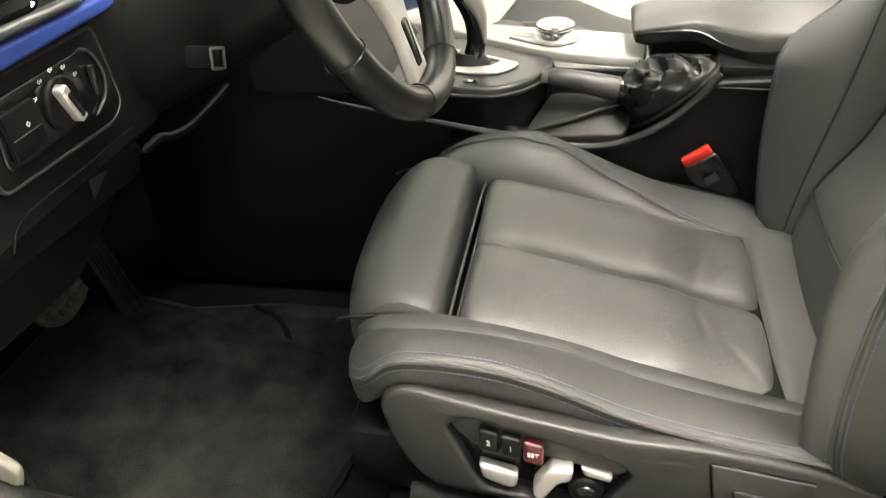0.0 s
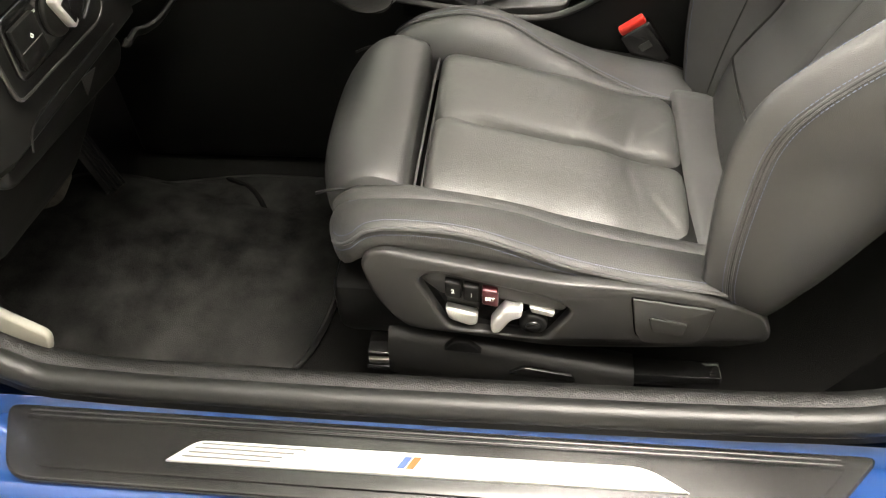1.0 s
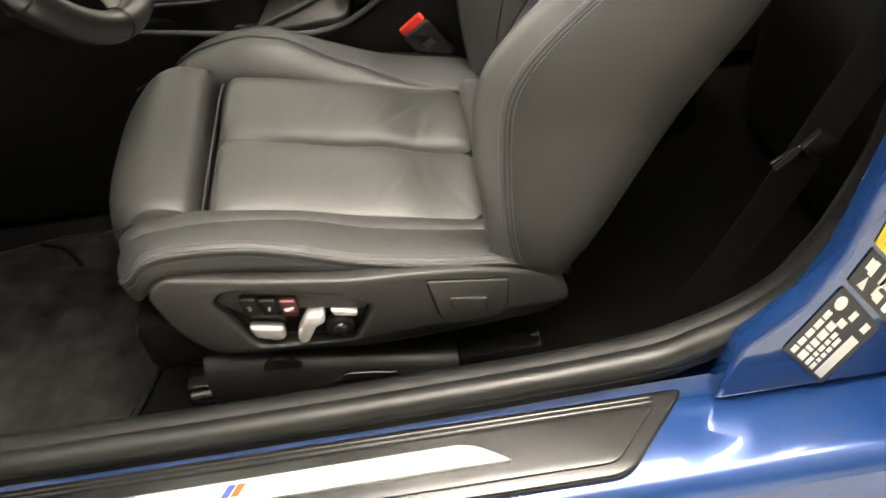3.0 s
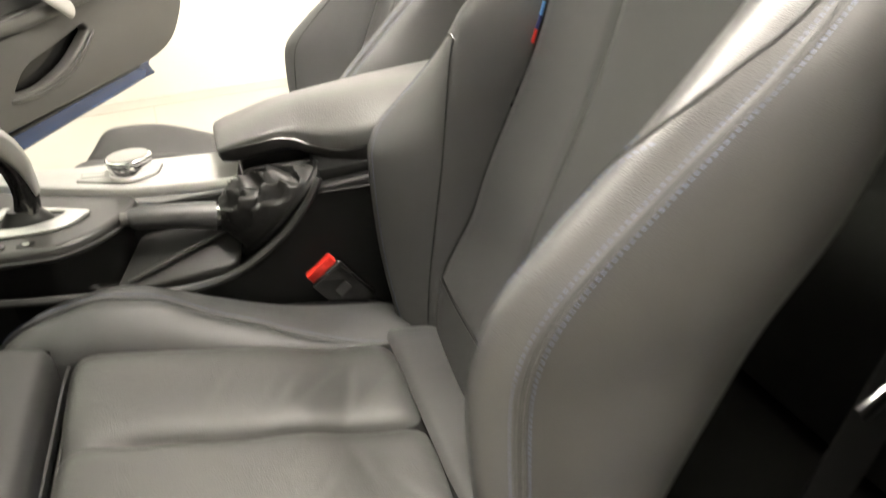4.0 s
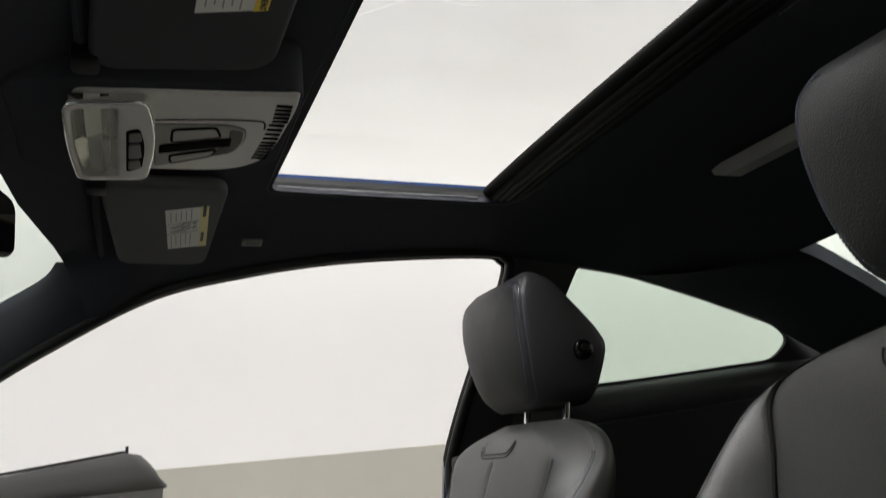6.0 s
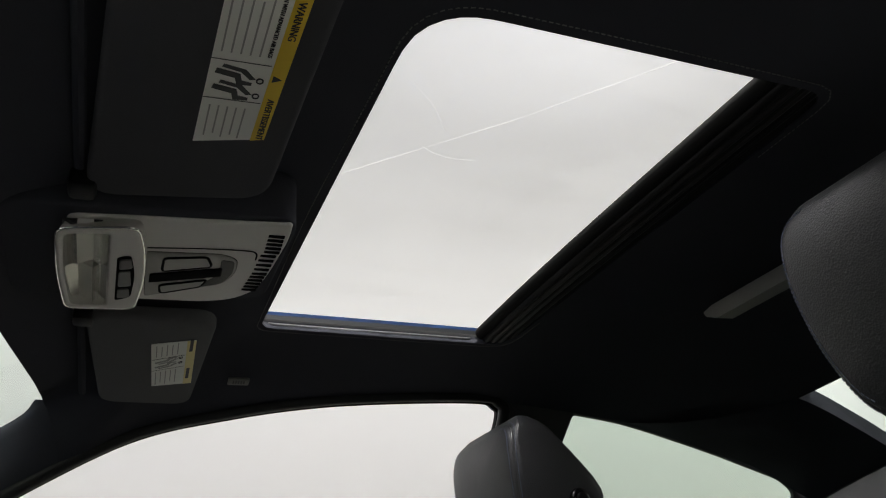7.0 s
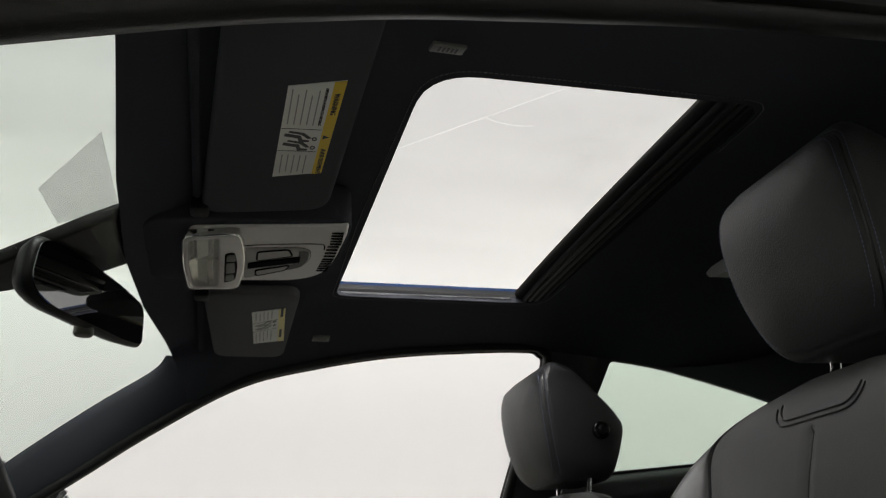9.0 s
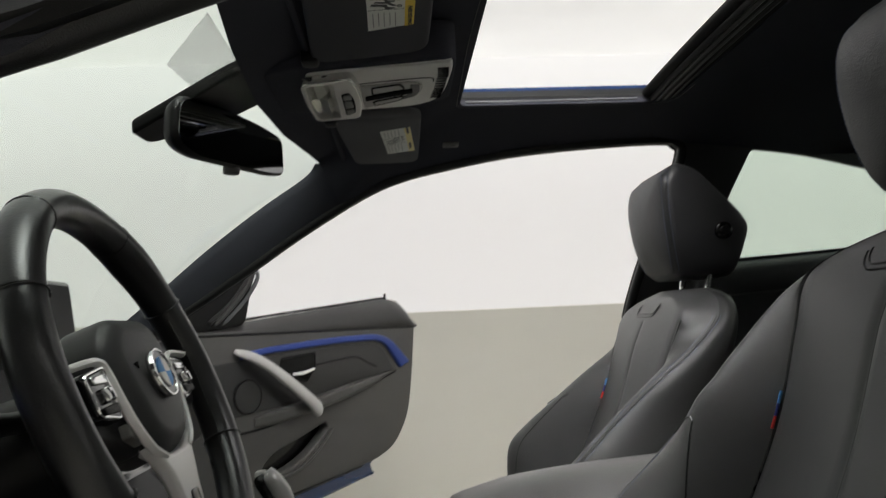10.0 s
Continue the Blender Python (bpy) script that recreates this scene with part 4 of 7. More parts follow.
def front_seat(yc, label, head_wide=1.0, head_back=0.0, door=-1):
    seat = thing("front_seat", (0.25, yc, 0.26), label, "car seat", "front seats")
    # backrest
    rings = []
    for z in list(np.linspace(0.472, 0.98, 74)) + [0.985, 0.99, 0.996, 1.002, 1.008, 1.014, 1.020, 1.026, 1.031, 1.035, 1.038, 1.040]:
        right, left = half_section(max(1, door), z)[0], half_section(door, z)[0]
        ring = right + [((0.0), (REAR_X[1](z) + REAR_X[door](z)) / 2 + 0.012)] + [(-a, x) for a, x in reversed(left[1:])]
        rings.append([(x, yc + a, z) for a, x in ring])
    back = part("backrest", loft(rings), LEATHER, seat, "black leather backrest with deep side bolsters", angle=70)
    back.data.materials.append(VINYL)
    for face in back.data.polygons:
        x, y, z = face.center + seat.location
        s = max(1, door) if y > yc else door
        xe, we = RIM[s][0](z), RIM[s][1](z)
        if x > xe + 0.002 and abs(y - yc) > we - 0.003 or x > (xe + REAR_X[s](z)) / 2 and abs(y - yc) > we - 0.03 or x > REAR_X[s](z) - 0.004:
            face.material_index = 1
    # piping, seams and thread of the backrest
    for s in (-1, 1):
        seam = [(back_front(s * SEAM_Y(z), z, door) - 0.0030, yc + s * SEAM_Y(z), z) for z in np.linspace(0.56, 0.984, 60)]
        part("piping", tube(seam, 0.0022, 6), LEATHER_SMOOTH, back)
        zs = np.r_[np.linspace(0.47, 0.55, 14), np.linspace(0.556, 0.99, 66)]
        for d, r, m in ((0.0, 0.0013, LEATHER_SMOOTH), (0.0020, 0.0013, LEATHER), (-0.0020, 0.0013, LEATHER)):
            edge = [(x - 0.0004, yc + s * (a + 0.0004), z) for (a, x), z in ((by_rim(max(1, door) if s > 0 else door, z, d), z) for z in zs)]
            part("piping", tube(edge, r, 6), m, back)
        for d in (-0.0058, 0.0058):
            thread = [(x - (0.0008 if d < 0 else 0.0), yc + s * (a + (0.0 if d < 0 else 0.0008)), z) for (a, x), z in ((by_rim(max(1, door) if s > 0 else door, z, d), z) for z in zs)]
            tagged(part("stitching", stitches(thread), BLUE_THREAD, back, "blue grey contrast stitching"), kind="stuff")
        # the bolster's inner panel seam with its corner
        if s > 0 or door > 0:
            path = [(NOSE[max(1, door)][1](z), z) for z in np.linspace(0.50, 0.828, 40)] + [(0.1895, 0.834), (0.194, 0.838), (0.205, 0.836), (0.220, 0.829), (0.236, 0.819), (0.246, 0.811)]
        else:
            path = [(0.2375 - 0.004 * (0.845 - z) / 0.1, z) for z in np.linspace(0.72, 0.845, 24)] + [(0.2425, 0.8555), (0.2475, 0.8634), (0.2497, 0.8735), (0.2508, 0.8815), (0.2502, 0.8895), (0.2488, 0.8976), (0.2469, 0.9076), (0.2425, 0.922), (0.237, 0.937)]
        line = [(back_front(s * a, z, door) - 0.0004, yc + s * a, z) for a, z in path]
        if s < 0 or door < 0:
            part("seam", tube(line, 0.0012 if s > 0 or door > 0 else 0.0014, 6), LEATHER_SMOOTH, back)
        if s < 0 and door < 0:
            for shift in (-0.006, 0.006):
                row = [(back_front(s * (a + shift), z, door) - 0.0009, yc + s * (a + shift), z) for a, z in path[:26]]
                tagged(part("stitching", stitches(row), BLUE_THREAD, back, "blue grey contrast stitching"), kind="stuff")
        for k, m in enumerate((RED, TAB_NAVY, TAB_BLUE)):
            z0 = 0.826 + 0.0135 * k
            tab = [(back_front(s * (SEAM_Y(z) + 0.001), z, door) - 0.0040, yc + s * (SEAM_Y(z) - 0.0005), z) for z in (z0, z0 + 0.0045, z0 + 0.009, z0 + 0.0134)]
            part("side_tab", tube(tab, 0.0027, 6, flat=0.6), m, back, ("red", "navy", "light blue")[k] + " woven tab")
    part("seam", tube([(back_front(0, z, door) + 0.0008, yc, z) for z in np.linspace(0.605, 0.986, 50)], 0.0015, 6), LEATHER_SMOOTH, back)
    lumbar = [(a, 0.566 + 0.003 * math.cos(9 * a)) for a in np.linspace(0.160, -0.160, 40)]
    part("seam", tube([(back_front(a, z, door) - 0.0002, yc + a, z) for a, z in lumbar], 0.0022, 6), LEATHER_SMOOTH, back, "lower cross seam of the backrest")
    for grow in (0.0, 0.0055):
        loop = fillet([(-0.054 - grow, 1.034), (-0.050 - grow, 0.998 - grow), (0.050 + grow, 0.998 - grow), (0.054 + grow, 1.034)], [0.001, 0.026, 0.026, 0.001], 10)
        collar = [(back_front(a, z, door) - 0.0006, yc + a, z) for a, z in loop[11:-11] if z < 1.034]
        part("collar_seam", tube(collar, 0.0012, 6), LEATHER_SMOOTH, back)
    # headrest
    face = fillet([(-0.082, 1.060), (0.082, 1.060), (0.106, 1.125), (0.114, 1.205), (0.106, 1.262), (-0.106, 1.262), (-0.114, 1.205), (-0.106, 1.125)], [0.035, 0.035, 0.08, 0.06, 0.030, 0.030, 0.06, 0.08], 7)
    face = [(y * head_wide, z) for y, z in face]
    FRONT_X = smooth_lerp([1.05, 1.062, 1.10, 1.16, 1.22, 1.265, 1.28], [0.636, 0.630, 0.616, 0.606, 0.604, 0.613, 0.617])
    REAR_FACE = smooth_lerp([1.05, 1.075, 1.12, 1.145, 1.165, 1.20, 1.255, 1.29], [0.738, 0.742, 0.753, 0.758, 0.752, 0.724, 0.676, 0.648])

    def front_of(y, z, f):
        y, z = y * f, 1.165 + (z - 1.165) * f
        return (FRONT_X(z) + head_back - 0.013 * (1 - f ** 2.5) + 0.009 * max(0.0, (f - 0.88) / 0.12) ** 2 + 0.0025 * math.exp(-((f - 0.945) / 0.012) ** 2), yc + y, z)

    def side_of(y, z, g):
        x0 = front_of(y, z, 1.0)[0]
        f = (1 - 0.05 * g) * (1 - 0.06 * max(0.0, (g - 0.86) / 0.14) ** 2)
        crown = 0.011 * math.sin(math.pi * g ** 0.7) * max(0.0, (z - 1.20) / 0.062)
        return (x0 + (REAR_FACE(z) - x0) * g, yc + y * f, 1.165 + (z - 1.165) * (f + 0.05 * g) + crown)

    rings = [[front_of(y, z, f) for y, z in face] for f in (0.02, 0.2, 0.4, 0.55, 0.7, 0.8, 0.87, 0.91, 0.93, 0.945, 0.96, 0.98, 1.0)]
    rings += [[side_of(y, z, g) for y, z in face] for g in (0.05, 0.12, 0.25, 0.4, 0.55, 0.7, 0.82, 0.9, 0.95, 0.98, 1.0)]
    rings += [[(x + 0.004 * (1 - f), yc + (y - yc) * f, 1.16 + (z - 1.16) * f) for x, y, z in ((REAR_FACE(1.16 + (side_of(p, q, 1.0)[2] - 1.16) * f), side_of(p, q, 1.0)[1], side_of(p, q, 1.0)[2]) for p, q in face)] for f in (0.96, 0.8, 0.5, 0.25, 0.02)]
    head = part("headrest", loft(rings), LEATHER_HEAD, seat, "black leather headrest on chrome posts", angle=60)
    for s in (-1, 1):
        run = sorted((p for p in face if p[0] * s > 0.075 * head_wide), key=lambda p: p[1])
        line = [front_of(y, z, 0.945) for y, z in run]
        line = [(x - 0.0003, y, z) for x, y, z in line]
        part("seam", tube(spline(line, 40), 0.0014, 6), LEATHER_SMOOTH, head)
        for f in (0.905, 0.985):
            tagged(part("stitching", stitches(spline([(x - 0.0006, y, z) for x, y, z in (front_of(y, z, f) for y, z in run)], 40), r=0.0005), BLUE_THREAD, head, "blue stitching"), kind="stuff")
        part("release_button", disc((0.708, yc + s * 0.106 * head_wide, 1.142), (0, s, 0), 0.016, 0.014, 24, 0.004), GLOSS, head, "round black release button")
        part("button_cap", disc((0.708, yc + s * (0.106 * head_wide + 0.006), 1.142), (0, s, 0), 0.0085, 0.010, 20, 0.002), SOFT, head)
        part("post", tube([(0.678, yc + s * 0.066, 0.99), (0.694, yc + s * 0.063, 1.072)], 0.0060, 12), CHROME, head, "chrome headrest post")
        part("post_guide", disc((0.686, yc + s * 0.066, 1.030), (0.2, 0, 1), 0.013, 0.014, 20, 0.004), GLOSS, back)
    # cushion
    INSERT_Z = smooth_lerp([-0.02, 0.0, 0.1, 0.2, 0.33, 0.42], [0.574, 0.574, 0.553, 0.527, 0.496, 0.480])
    STITCH_Z = smooth_lerp([-0.10, -0.085, -0.015, 0.053, 0.12, 0.188, 0.257, 0.336, 0.38], [0.545, 0.567, 0.576, 0.572, 0.559, 0.534, 0.517, 0.502, 0.495])
    PIPE_Z = smooth_lerp([-0.10, -0.08, -0.06, -0.037, -0.004, 0.054, 0.101, 0.172, 0.233, 0.281, 0.317, 0.36], [0.545, 0.560, 0.581, 0.606, 0.612, 0.608, 0.595, 0.566, 0.549, 0.540, 0.535, 0.528])
    RIDGE_Z = smooth_lerp([-0.10, -0.085, -0.062, -0.03, 0.03, 0.072, 0.10, 0.15, 0.20, 0.23, 0.30, 0.36], [0.530, 0.560, 0.587, 0.602, 0.613, 0.606, 0.597, 0.568, 0.547, 0.533, 0.507, 0.494])
    RIDGE_Y = smooth_lerp([-0.10, 0.05, 0.10, 0.15, 0.20, 0.23, 0.30, 0.36], [0.190, 0.190, 0.189, 0.182, 0.172, 0.164, 0.149, 0.145])
    SHOULDER_Z = smooth_lerp([-0.10, -0.07, -0.026, 0.043, 0.077, 0.147, 0.235, 0.342, 0.40], [0.530, 0.555, 0.584, 0.597, 0.592, 0.560, 0.524, 0.500, 0.484])
    tilt = 0.07

    def insert(x, y):
        a = abs(y)
        puff = 0.011 * (1 - (2 * a / 0.138 - 1) ** 4) - 0.010 * math.exp(-(a / 0.006) ** 2) * min(1, max(0, (x - 0.03) / 0.05))
        rim = min(x - 0.006, 0.338 - x)
        puff -= 0.016 * math.exp(-max(rim, 0) / 0.008)
        sag = 0.004 * math.sin(38 * x + 6 * y) * math.exp(-((x - 0.24) / 0.07) ** 2)
        for cx, cy, lean, size, deep in CREASES:
            d = (x - cx) - lean * (y - cy)
            puff -= 0.55 * deep * math.exp(-(d / 0.006) ** 2) * math.exp(-((y - cy) / size) ** 2)
            puff += 0.33 * deep * math.exp(-((d - 0.011) / 0.008) ** 2) * math.exp(-((y - cy) / size) ** 2)
        return (x, yc + y, INSERT_Z(x) + puff + sag + tilt * y)

    xs = sorted({*np.linspace(0.006, 0.338, 110), 0.008, 0.011, 0.015, 0.335, 0.331, 0.327})
    ys = sorted({*np.linspace(-0.142, 0.142, 47), 0.002, 0.005, -0.002, -0.005})
    cushion = part("cushion", sheet(insert, xs, ys), LEATHER_WORN_LIT, seat, "black leather seat cushion with a creased centre seam", angle=80)
    part("cushion_rear", sheet(lambda x, y: (x, yc + y, INSERT_Z(x) + 0.009 - 0.010 * math.exp(-(x - 0.336) / 0.005) + tilt * y * 0.7 - 0.035 * max(0.0, (abs(y) - 0.145) / 0.06) ** 2), np.linspace(0.336, 0.405, 16), np.linspace(-0.205, 0.205, 27)), LEATHER, seat)
    ext = fillet([(-0.011, 0.49), (-0.011, 0.576), (-0.018, 0.589), (-0.050, 0.601), (-0.088, 0.597), (-0.121, 0.577), (-0.134, 0.543), (-0.122, 0.49)], [0.002, 0.008, 0.02, 0.04, 0.04, 0.03, 0.03, 0.01], 5)
    ends = [0.142, 0.1415, 0.140, 0.137, 0.132, 0.125, 0.115, 0.10, 0.08, 0.055, 0.03]
    rings = []
    for y in [-q for q in ends] + [0.0] + ends[::-1]:
        e = abs(y) / 0.142
        k = 1 - 0.09 * max(0.0, (e - 0.86) / 0.14) ** 3
        rings.append([(-0.02 + (u + 0.02) * k + 0.30 * max(0.0, -0.05 - u) * e ** 3, yc + y, 0.54 + (v - 0.54) * k + tilt * y + 0.003 * (1 - e ** 3)) for u, v in ext])
    part("thigh_support", loft(rings), LEATHER, seat, "extending black leather thigh support", angle=70)
    for x, z in ((-0.0055, 0.566), (0.0025, 0.562)):
        part("gap_strip", tube([(x + 0.006 * (y + 0.14) / 0.28, yc + y, z + tilt * y - 0.006 * (abs(y) / 0.14) ** 6) for y in np.linspace(-0.14, 0.14, 16)], 0.0017, 6), LEATHER, seat, "thin leather lip in the cushion gap")
    # Black box puts the shade of the cushion gap into colour.
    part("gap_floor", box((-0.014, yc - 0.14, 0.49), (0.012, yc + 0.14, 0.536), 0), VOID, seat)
    for s in (-1, 1):
        # Dark tube drawn for the shaded gap below the thigh support's end.
        part("thigh_seam", tube(spline([(-0.122, yc + s * 0.1425, 0.566 + tilt * s * 0.14), (-0.10, yc + s * 0.1445, 0.574 + tilt * s * 0.14), (-0.06, yc + s * 0.1450, 0.580 + tilt * s * 0.14), (-0.014, yc + s * 0.1440, 0.578 + tilt * s * 0.14)], 20), 0.0020, 6), LEATHER_SMOOTH, seat)
    part("seat_pan", box((-0.10, yc - 0.235, 0.40), (0.40, yc + 0.235, 0.49), 0.02), SOFT, seat)
    for s in (-1, 1):
        rings = []
        for i, x in enumerate(np.r_[-0.100, -0.097, -0.092, -0.085, np.linspace(-0.075, 0.375, 46), 0.385, 0.395, 0.405, 0.415, 0.425]):
            g = min(1.0, 0.35 + 0.65 * math.sqrt(max(0, min(1, (x + 0.1) / 0.03))))
            lift = (tilt * s * 0.14 if s > 0 else 0.0) - 9.0 * max(0.0, x - 0.345) ** 2
            zi, zs, zp = INSERT_Z(x) + lift - (0.05 if x < -0.012 and s > 0 else 0.0) * 0, STITCH_Z(x) + lift, PIPE_Z(x) + lift - (0.013 if s > 0 else 0.0)
            base = 0.47 if s > 0 else lerp(x, [-0.03, 0.04], [0.540, 0.47])
            if s < 0:
                rise = [zs + (zp - zs) * f for f in (0.32, 0.60, 0.84, 0.96)]
                sec = [(0.132, base), (0.136, zi - 0.02), (0.140, zi - 0.003), (0.150, (zi + zs) / 2 + 0.003), (0.165, zs), (0.1675, zs - 0.0015), (0.170, zs + 0.001), (0.188, rise[0] + 0.004), (0.210, rise[1] + 0.006), (0.230, rise[2] + 0.005), (0.243, rise[3] + 0.002), (0.250, zp - 0.001), (0.2525, zp - 0.006), (0.250, zp - 0.010), (0.252, zp - 0.018), (0.246, zp - 0.040), (0.225, base), (0.18, base)]
            else:
                zr, yr, zg = RIDGE_Z(x) - 9.0 * max(0.0, x - 0.345) ** 2, RIDGE_Y(x), SHOULDER_Z(x) - 9.0 * max(0.0, x - 0.345) ** 2
                yi = min(0.140, yr - 0.004)
                sec = [(0.132, base), (yi - 0.004, zi - 0.02), (yi, min(zi - 0.003, zr - 0.003)), (yi + 0.25 * (yr - yi), zi + 0.35 * (zr - zi)), (yi + 0.6 * (yr - yi), zi + 0.75 * (zr - zi) + 0.002), (yr - 0.004, zr - 0.001), (yr, zr - 0.0025), (yr + 0.004, zr), (yr + 0.3 * (0.245 - yr), zr + 0.3 * (zg - zr) + 0.004), (yr + 0.6 * (0.245 - yr), zr + 0.6 * (zg - zr) + 0.005), (0.236, zg + 0.004), (0.245, zg - 0.001), (0.2515, zg - 0.008), (0.253, zg - 0.014), (0.253, zg - 0.022), (0.246, zg - 0.045), (0.225, base), (0.18, base)]
            tip = math.sqrt(max(0.05, 1 - (max(0.0, -0.030 - x) / 0.072) ** 2))
            rings.append([(x, yc + s * (0.16 + (y - 0.16) * tip * (1 - 12 * max(0.0, x - 0.375))), base + (z - base) * g) for y, z in sec])
        bol = part("side_bolster", loft(rings), LEATHER_BOLSTER_SHADED if s < 0 else LEATHER, seat, "worn black leather side bolster" if s < 0 else "", angle=70)
        if s < 0:
            run = [(x, yc - 0.16 - 0.0915 * math.sqrt(max(0.05, 1 - (max(0.0, -0.030 - x) / 0.072) ** 2)), PIPE_Z(x) - 0.004) for x in np.r_[np.linspace(-0.088, -0.03, 16), np.linspace(-0.02, 0.365, 50)]]
            rows = [[(x, y + 0.007, z + 0.0062) for x, y, z in run], [(x, y - 0.0005, z - 0.009) for x, y, z in run], [(x, yc - 0.172, STITCH_Z(x) + 0.0018) for x in np.linspace(-0.075, 0.33, 50)]]
        else:
            run = [(x, yc + RIDGE_Y(x), RIDGE_Z(x) - 0.0008) for x in np.linspace(-0.070, 0.335, 60)]
            rows = [[(x, y - 0.007, z - 0.0018) for x, y, z in run], [(x, y + 0.007, z + 0.0022) for x, y, z in run]]
        part("piping", tube(run, 0.0024, 6), LEATHER, bol)
        for row in rows:
            tagged(part("stitching", stitches(row), BLUE_THREAD, bol, "blue grey contrast stitching"), kind="stuff")
    # plastic side cover with the switch panel (outer side), plain on the inner side
    cover = fillet([(-0.050, 0.560), (-0.028, 0.580), (0.114, 0.556), (0.232, 0.544), (0.324, 0.528), (0.395, 0.500), (0.412, 0.455), (0.385, 0.418), (0.265, 0.402), (0.123, 0.420), (-0.008, 0.452), (-0.040, 0.505)], [0.02, 0.03, 0.1, 0.1, 0.05, 0.04, 0.02, 0.03, 0.1, 0.1, 0.03, 0.03], 5)
    hole = fillet([(0.013, 0.537), (0.031, 0.553), (0.168, 0.523), (0.184, 0.504), (0.156, 0.450), (0.122, 0.448), (0.046, 0.459)], [0.008, 0.012, 0.014, 0.008, 0.012, 0.02, 0.012], 5)

    def lateral(u, v, w):
        bow = 0.014 * max(0.0, 1 - abs(u - 0.17) / 0.25) - 0.55 * max(0.0, 0.455 - v)
        return (u, yc - 0.233 - bow - w, v)

    cov = part("side_cover", plate([cover, hole], 0.022, lateral, 0.005, 3), PLASTIC, seat, "grained black plastic seat side cover", angle=50)
    part("switch_panel", plate([hole], 0.010, lambda u, v, w: lateral(u, v, w - 0.002), 0.0), GLOSS, cov, "recessed black switch panel")
    ledge = fillet([(0.016, 0.536), (0.032, 0.551), (0.166, 0.522), (0.180, 0.506), (0.172, 0.500), (0.062, 0.518), (0.04, 0.512)], 0.006, 4)
    part("panel_ledge", plate([ledge], 0.010, lambda u, v, w: lateral(u, v, w + 0.006), 0.002), PLASTIC, cov)
    for k, (x0, m, text) in enumerate(((0.044, SOFT, "2"), (0.0645, SOFT, "1"), (0.085, MAROON, "SET"))):
        z0 = 0.517 - 0.004 * k
        key = part("memory_button", plate([fillet([(x0, z0), (x0 + 0.018, z0 - 0.003), (x0 + 0.018, z0 + 0.022), (x0, z0 + 0.025)], 0.003, 4)], 0.012, lambda u, v, w: lateral(u, v, w + 0.012), 0.002), m, cov, ("black memory button", "black memory button", "maroon memory button")[k])
        part("legend", lettering(text, 0.0085 if len(text) == 1 else 0.0070, lambda u, v, w, x0=x0, z0=z0: lateral(x0 + 0.009 + u, z0 + 0.0105 + v, w + 0.0242)), WHITE_PRINT, key)
    part("seat_switch", plate([fillet([(0.042, 0.493), (0.080, 0.485), (0.079, 0.467), (0.070, 0.464), (0.046, 0.473)], 0.005, 4)], 0.013, lambda u, v, w: lateral(u, v, w + 0.008), 0.004, 3), SILVER, cov, "silver seat adjustment switch")
    part("seat_switch", plate([fillet([(0.094, 0.476), (0.110, 0.506), (0.131, 0.511), (0.129, 0.494), (0.118, 0.489), (0.105, 0.464), (0.096, 0.463)], 0.005, 4)], 0.020, lambda u, v, w: lateral(u, v, w + 0.008), 0.004, 3), SILVER, cov, "silver backrest adjustment switch")
    part("lumbar_dial", disc(lateral(0.143, 0.476, 0.014), (0, -1, 0), 0.016, 0.014, 28, 0.004), SOFT, cov, "black lumbar dial")
    part("lumbar_dial", disc(lateral(0.143, 0.476, 0.020), (0, -1, 0), 0.0095, 0.010, 24, 0.003), GLOSS, cov)
    part("switch_cap", plate([fillet([(0.137, 0.507), (0.166, 0.500), (0.164, 0.492), (0.140, 0.497)], 0.002, 3)], 0.012, lambda u, v, w: lateral(u, v, w + 0.008), 0.002), SILVER, cov)
    flap = fillet([(0.246, 0.531), (0.336, 0.512), (0.334, 0.465), (0.312, 0.444), (0.268, 0.455), (0.257, 0.470)], [0.002, 0.002, 0.02, 0.02, 0.02, 0.02], 5)
    part("cover_flap", plate([flap], 0.004, lambda u, v, w: lateral(u, v, w + 0.0215), 0.0015), PLASTIC, cov, "removable cover flap")
    part("flap_groove", tube([lateral(u, v, 0.0222) for u, v in flap + flap[:1]], 0.0013, 5), GLOSS, cov)
    part("flap_grip", plate([fillet([(0.268, 0.502), (0.311, 0.491), (0.308, 0.470), (0.274, 0.479)], 0.005, 4)], 0.003, lambda u, v, w: lateral(u, v, w + 0.025), 0.0012), PLASTIC, cov)
    part("grip_edge", tube([lateral(u, v, 0.0256) for u, v in fillet([(0.268, 0.502), (0.311, 0.491), (0.308, 0.470), (0.274, 0.479)], 0.005, 4)], 0.0008, 5, True), GLOSS, cov)
    part("inner_cover", plate([cover], 0.02, lambda u, v, w: (u, yc + 0.232 + w, v - 0.02), 0.005), SOFT, seat)
    part("hinge_cover", disc((0.345, yc - 0.243, 0.508), (0, 1, 0), 0.026, 0.016, 24, 0.006), PLASTIC, seat, "black recliner hinge cap")
    # rails
    for s in (-1, 1):
        secs = []
        for x, zt, zb in ((-0.032, 0.424, 0.360), (-0.02, 0.426, 0.356), (0.087, 0.404, 0.348), (0.18, 0.384, 0.338), (0.272, 0.364, 0.330)):
            secs.append([(x, yc + s * y, z) for y, z in ((0.212, zb), (0.212, zt - 0.004), (0.220, zt), (0.240, zt), (0.252, zt - 0.012), (0.258, zt - 0.026), (0.262, zb + 0.012), (0.258, zb))])
        rail = part("seat_rail", loft(secs), RAIL, seat, "black seat rail cover", angle=50)
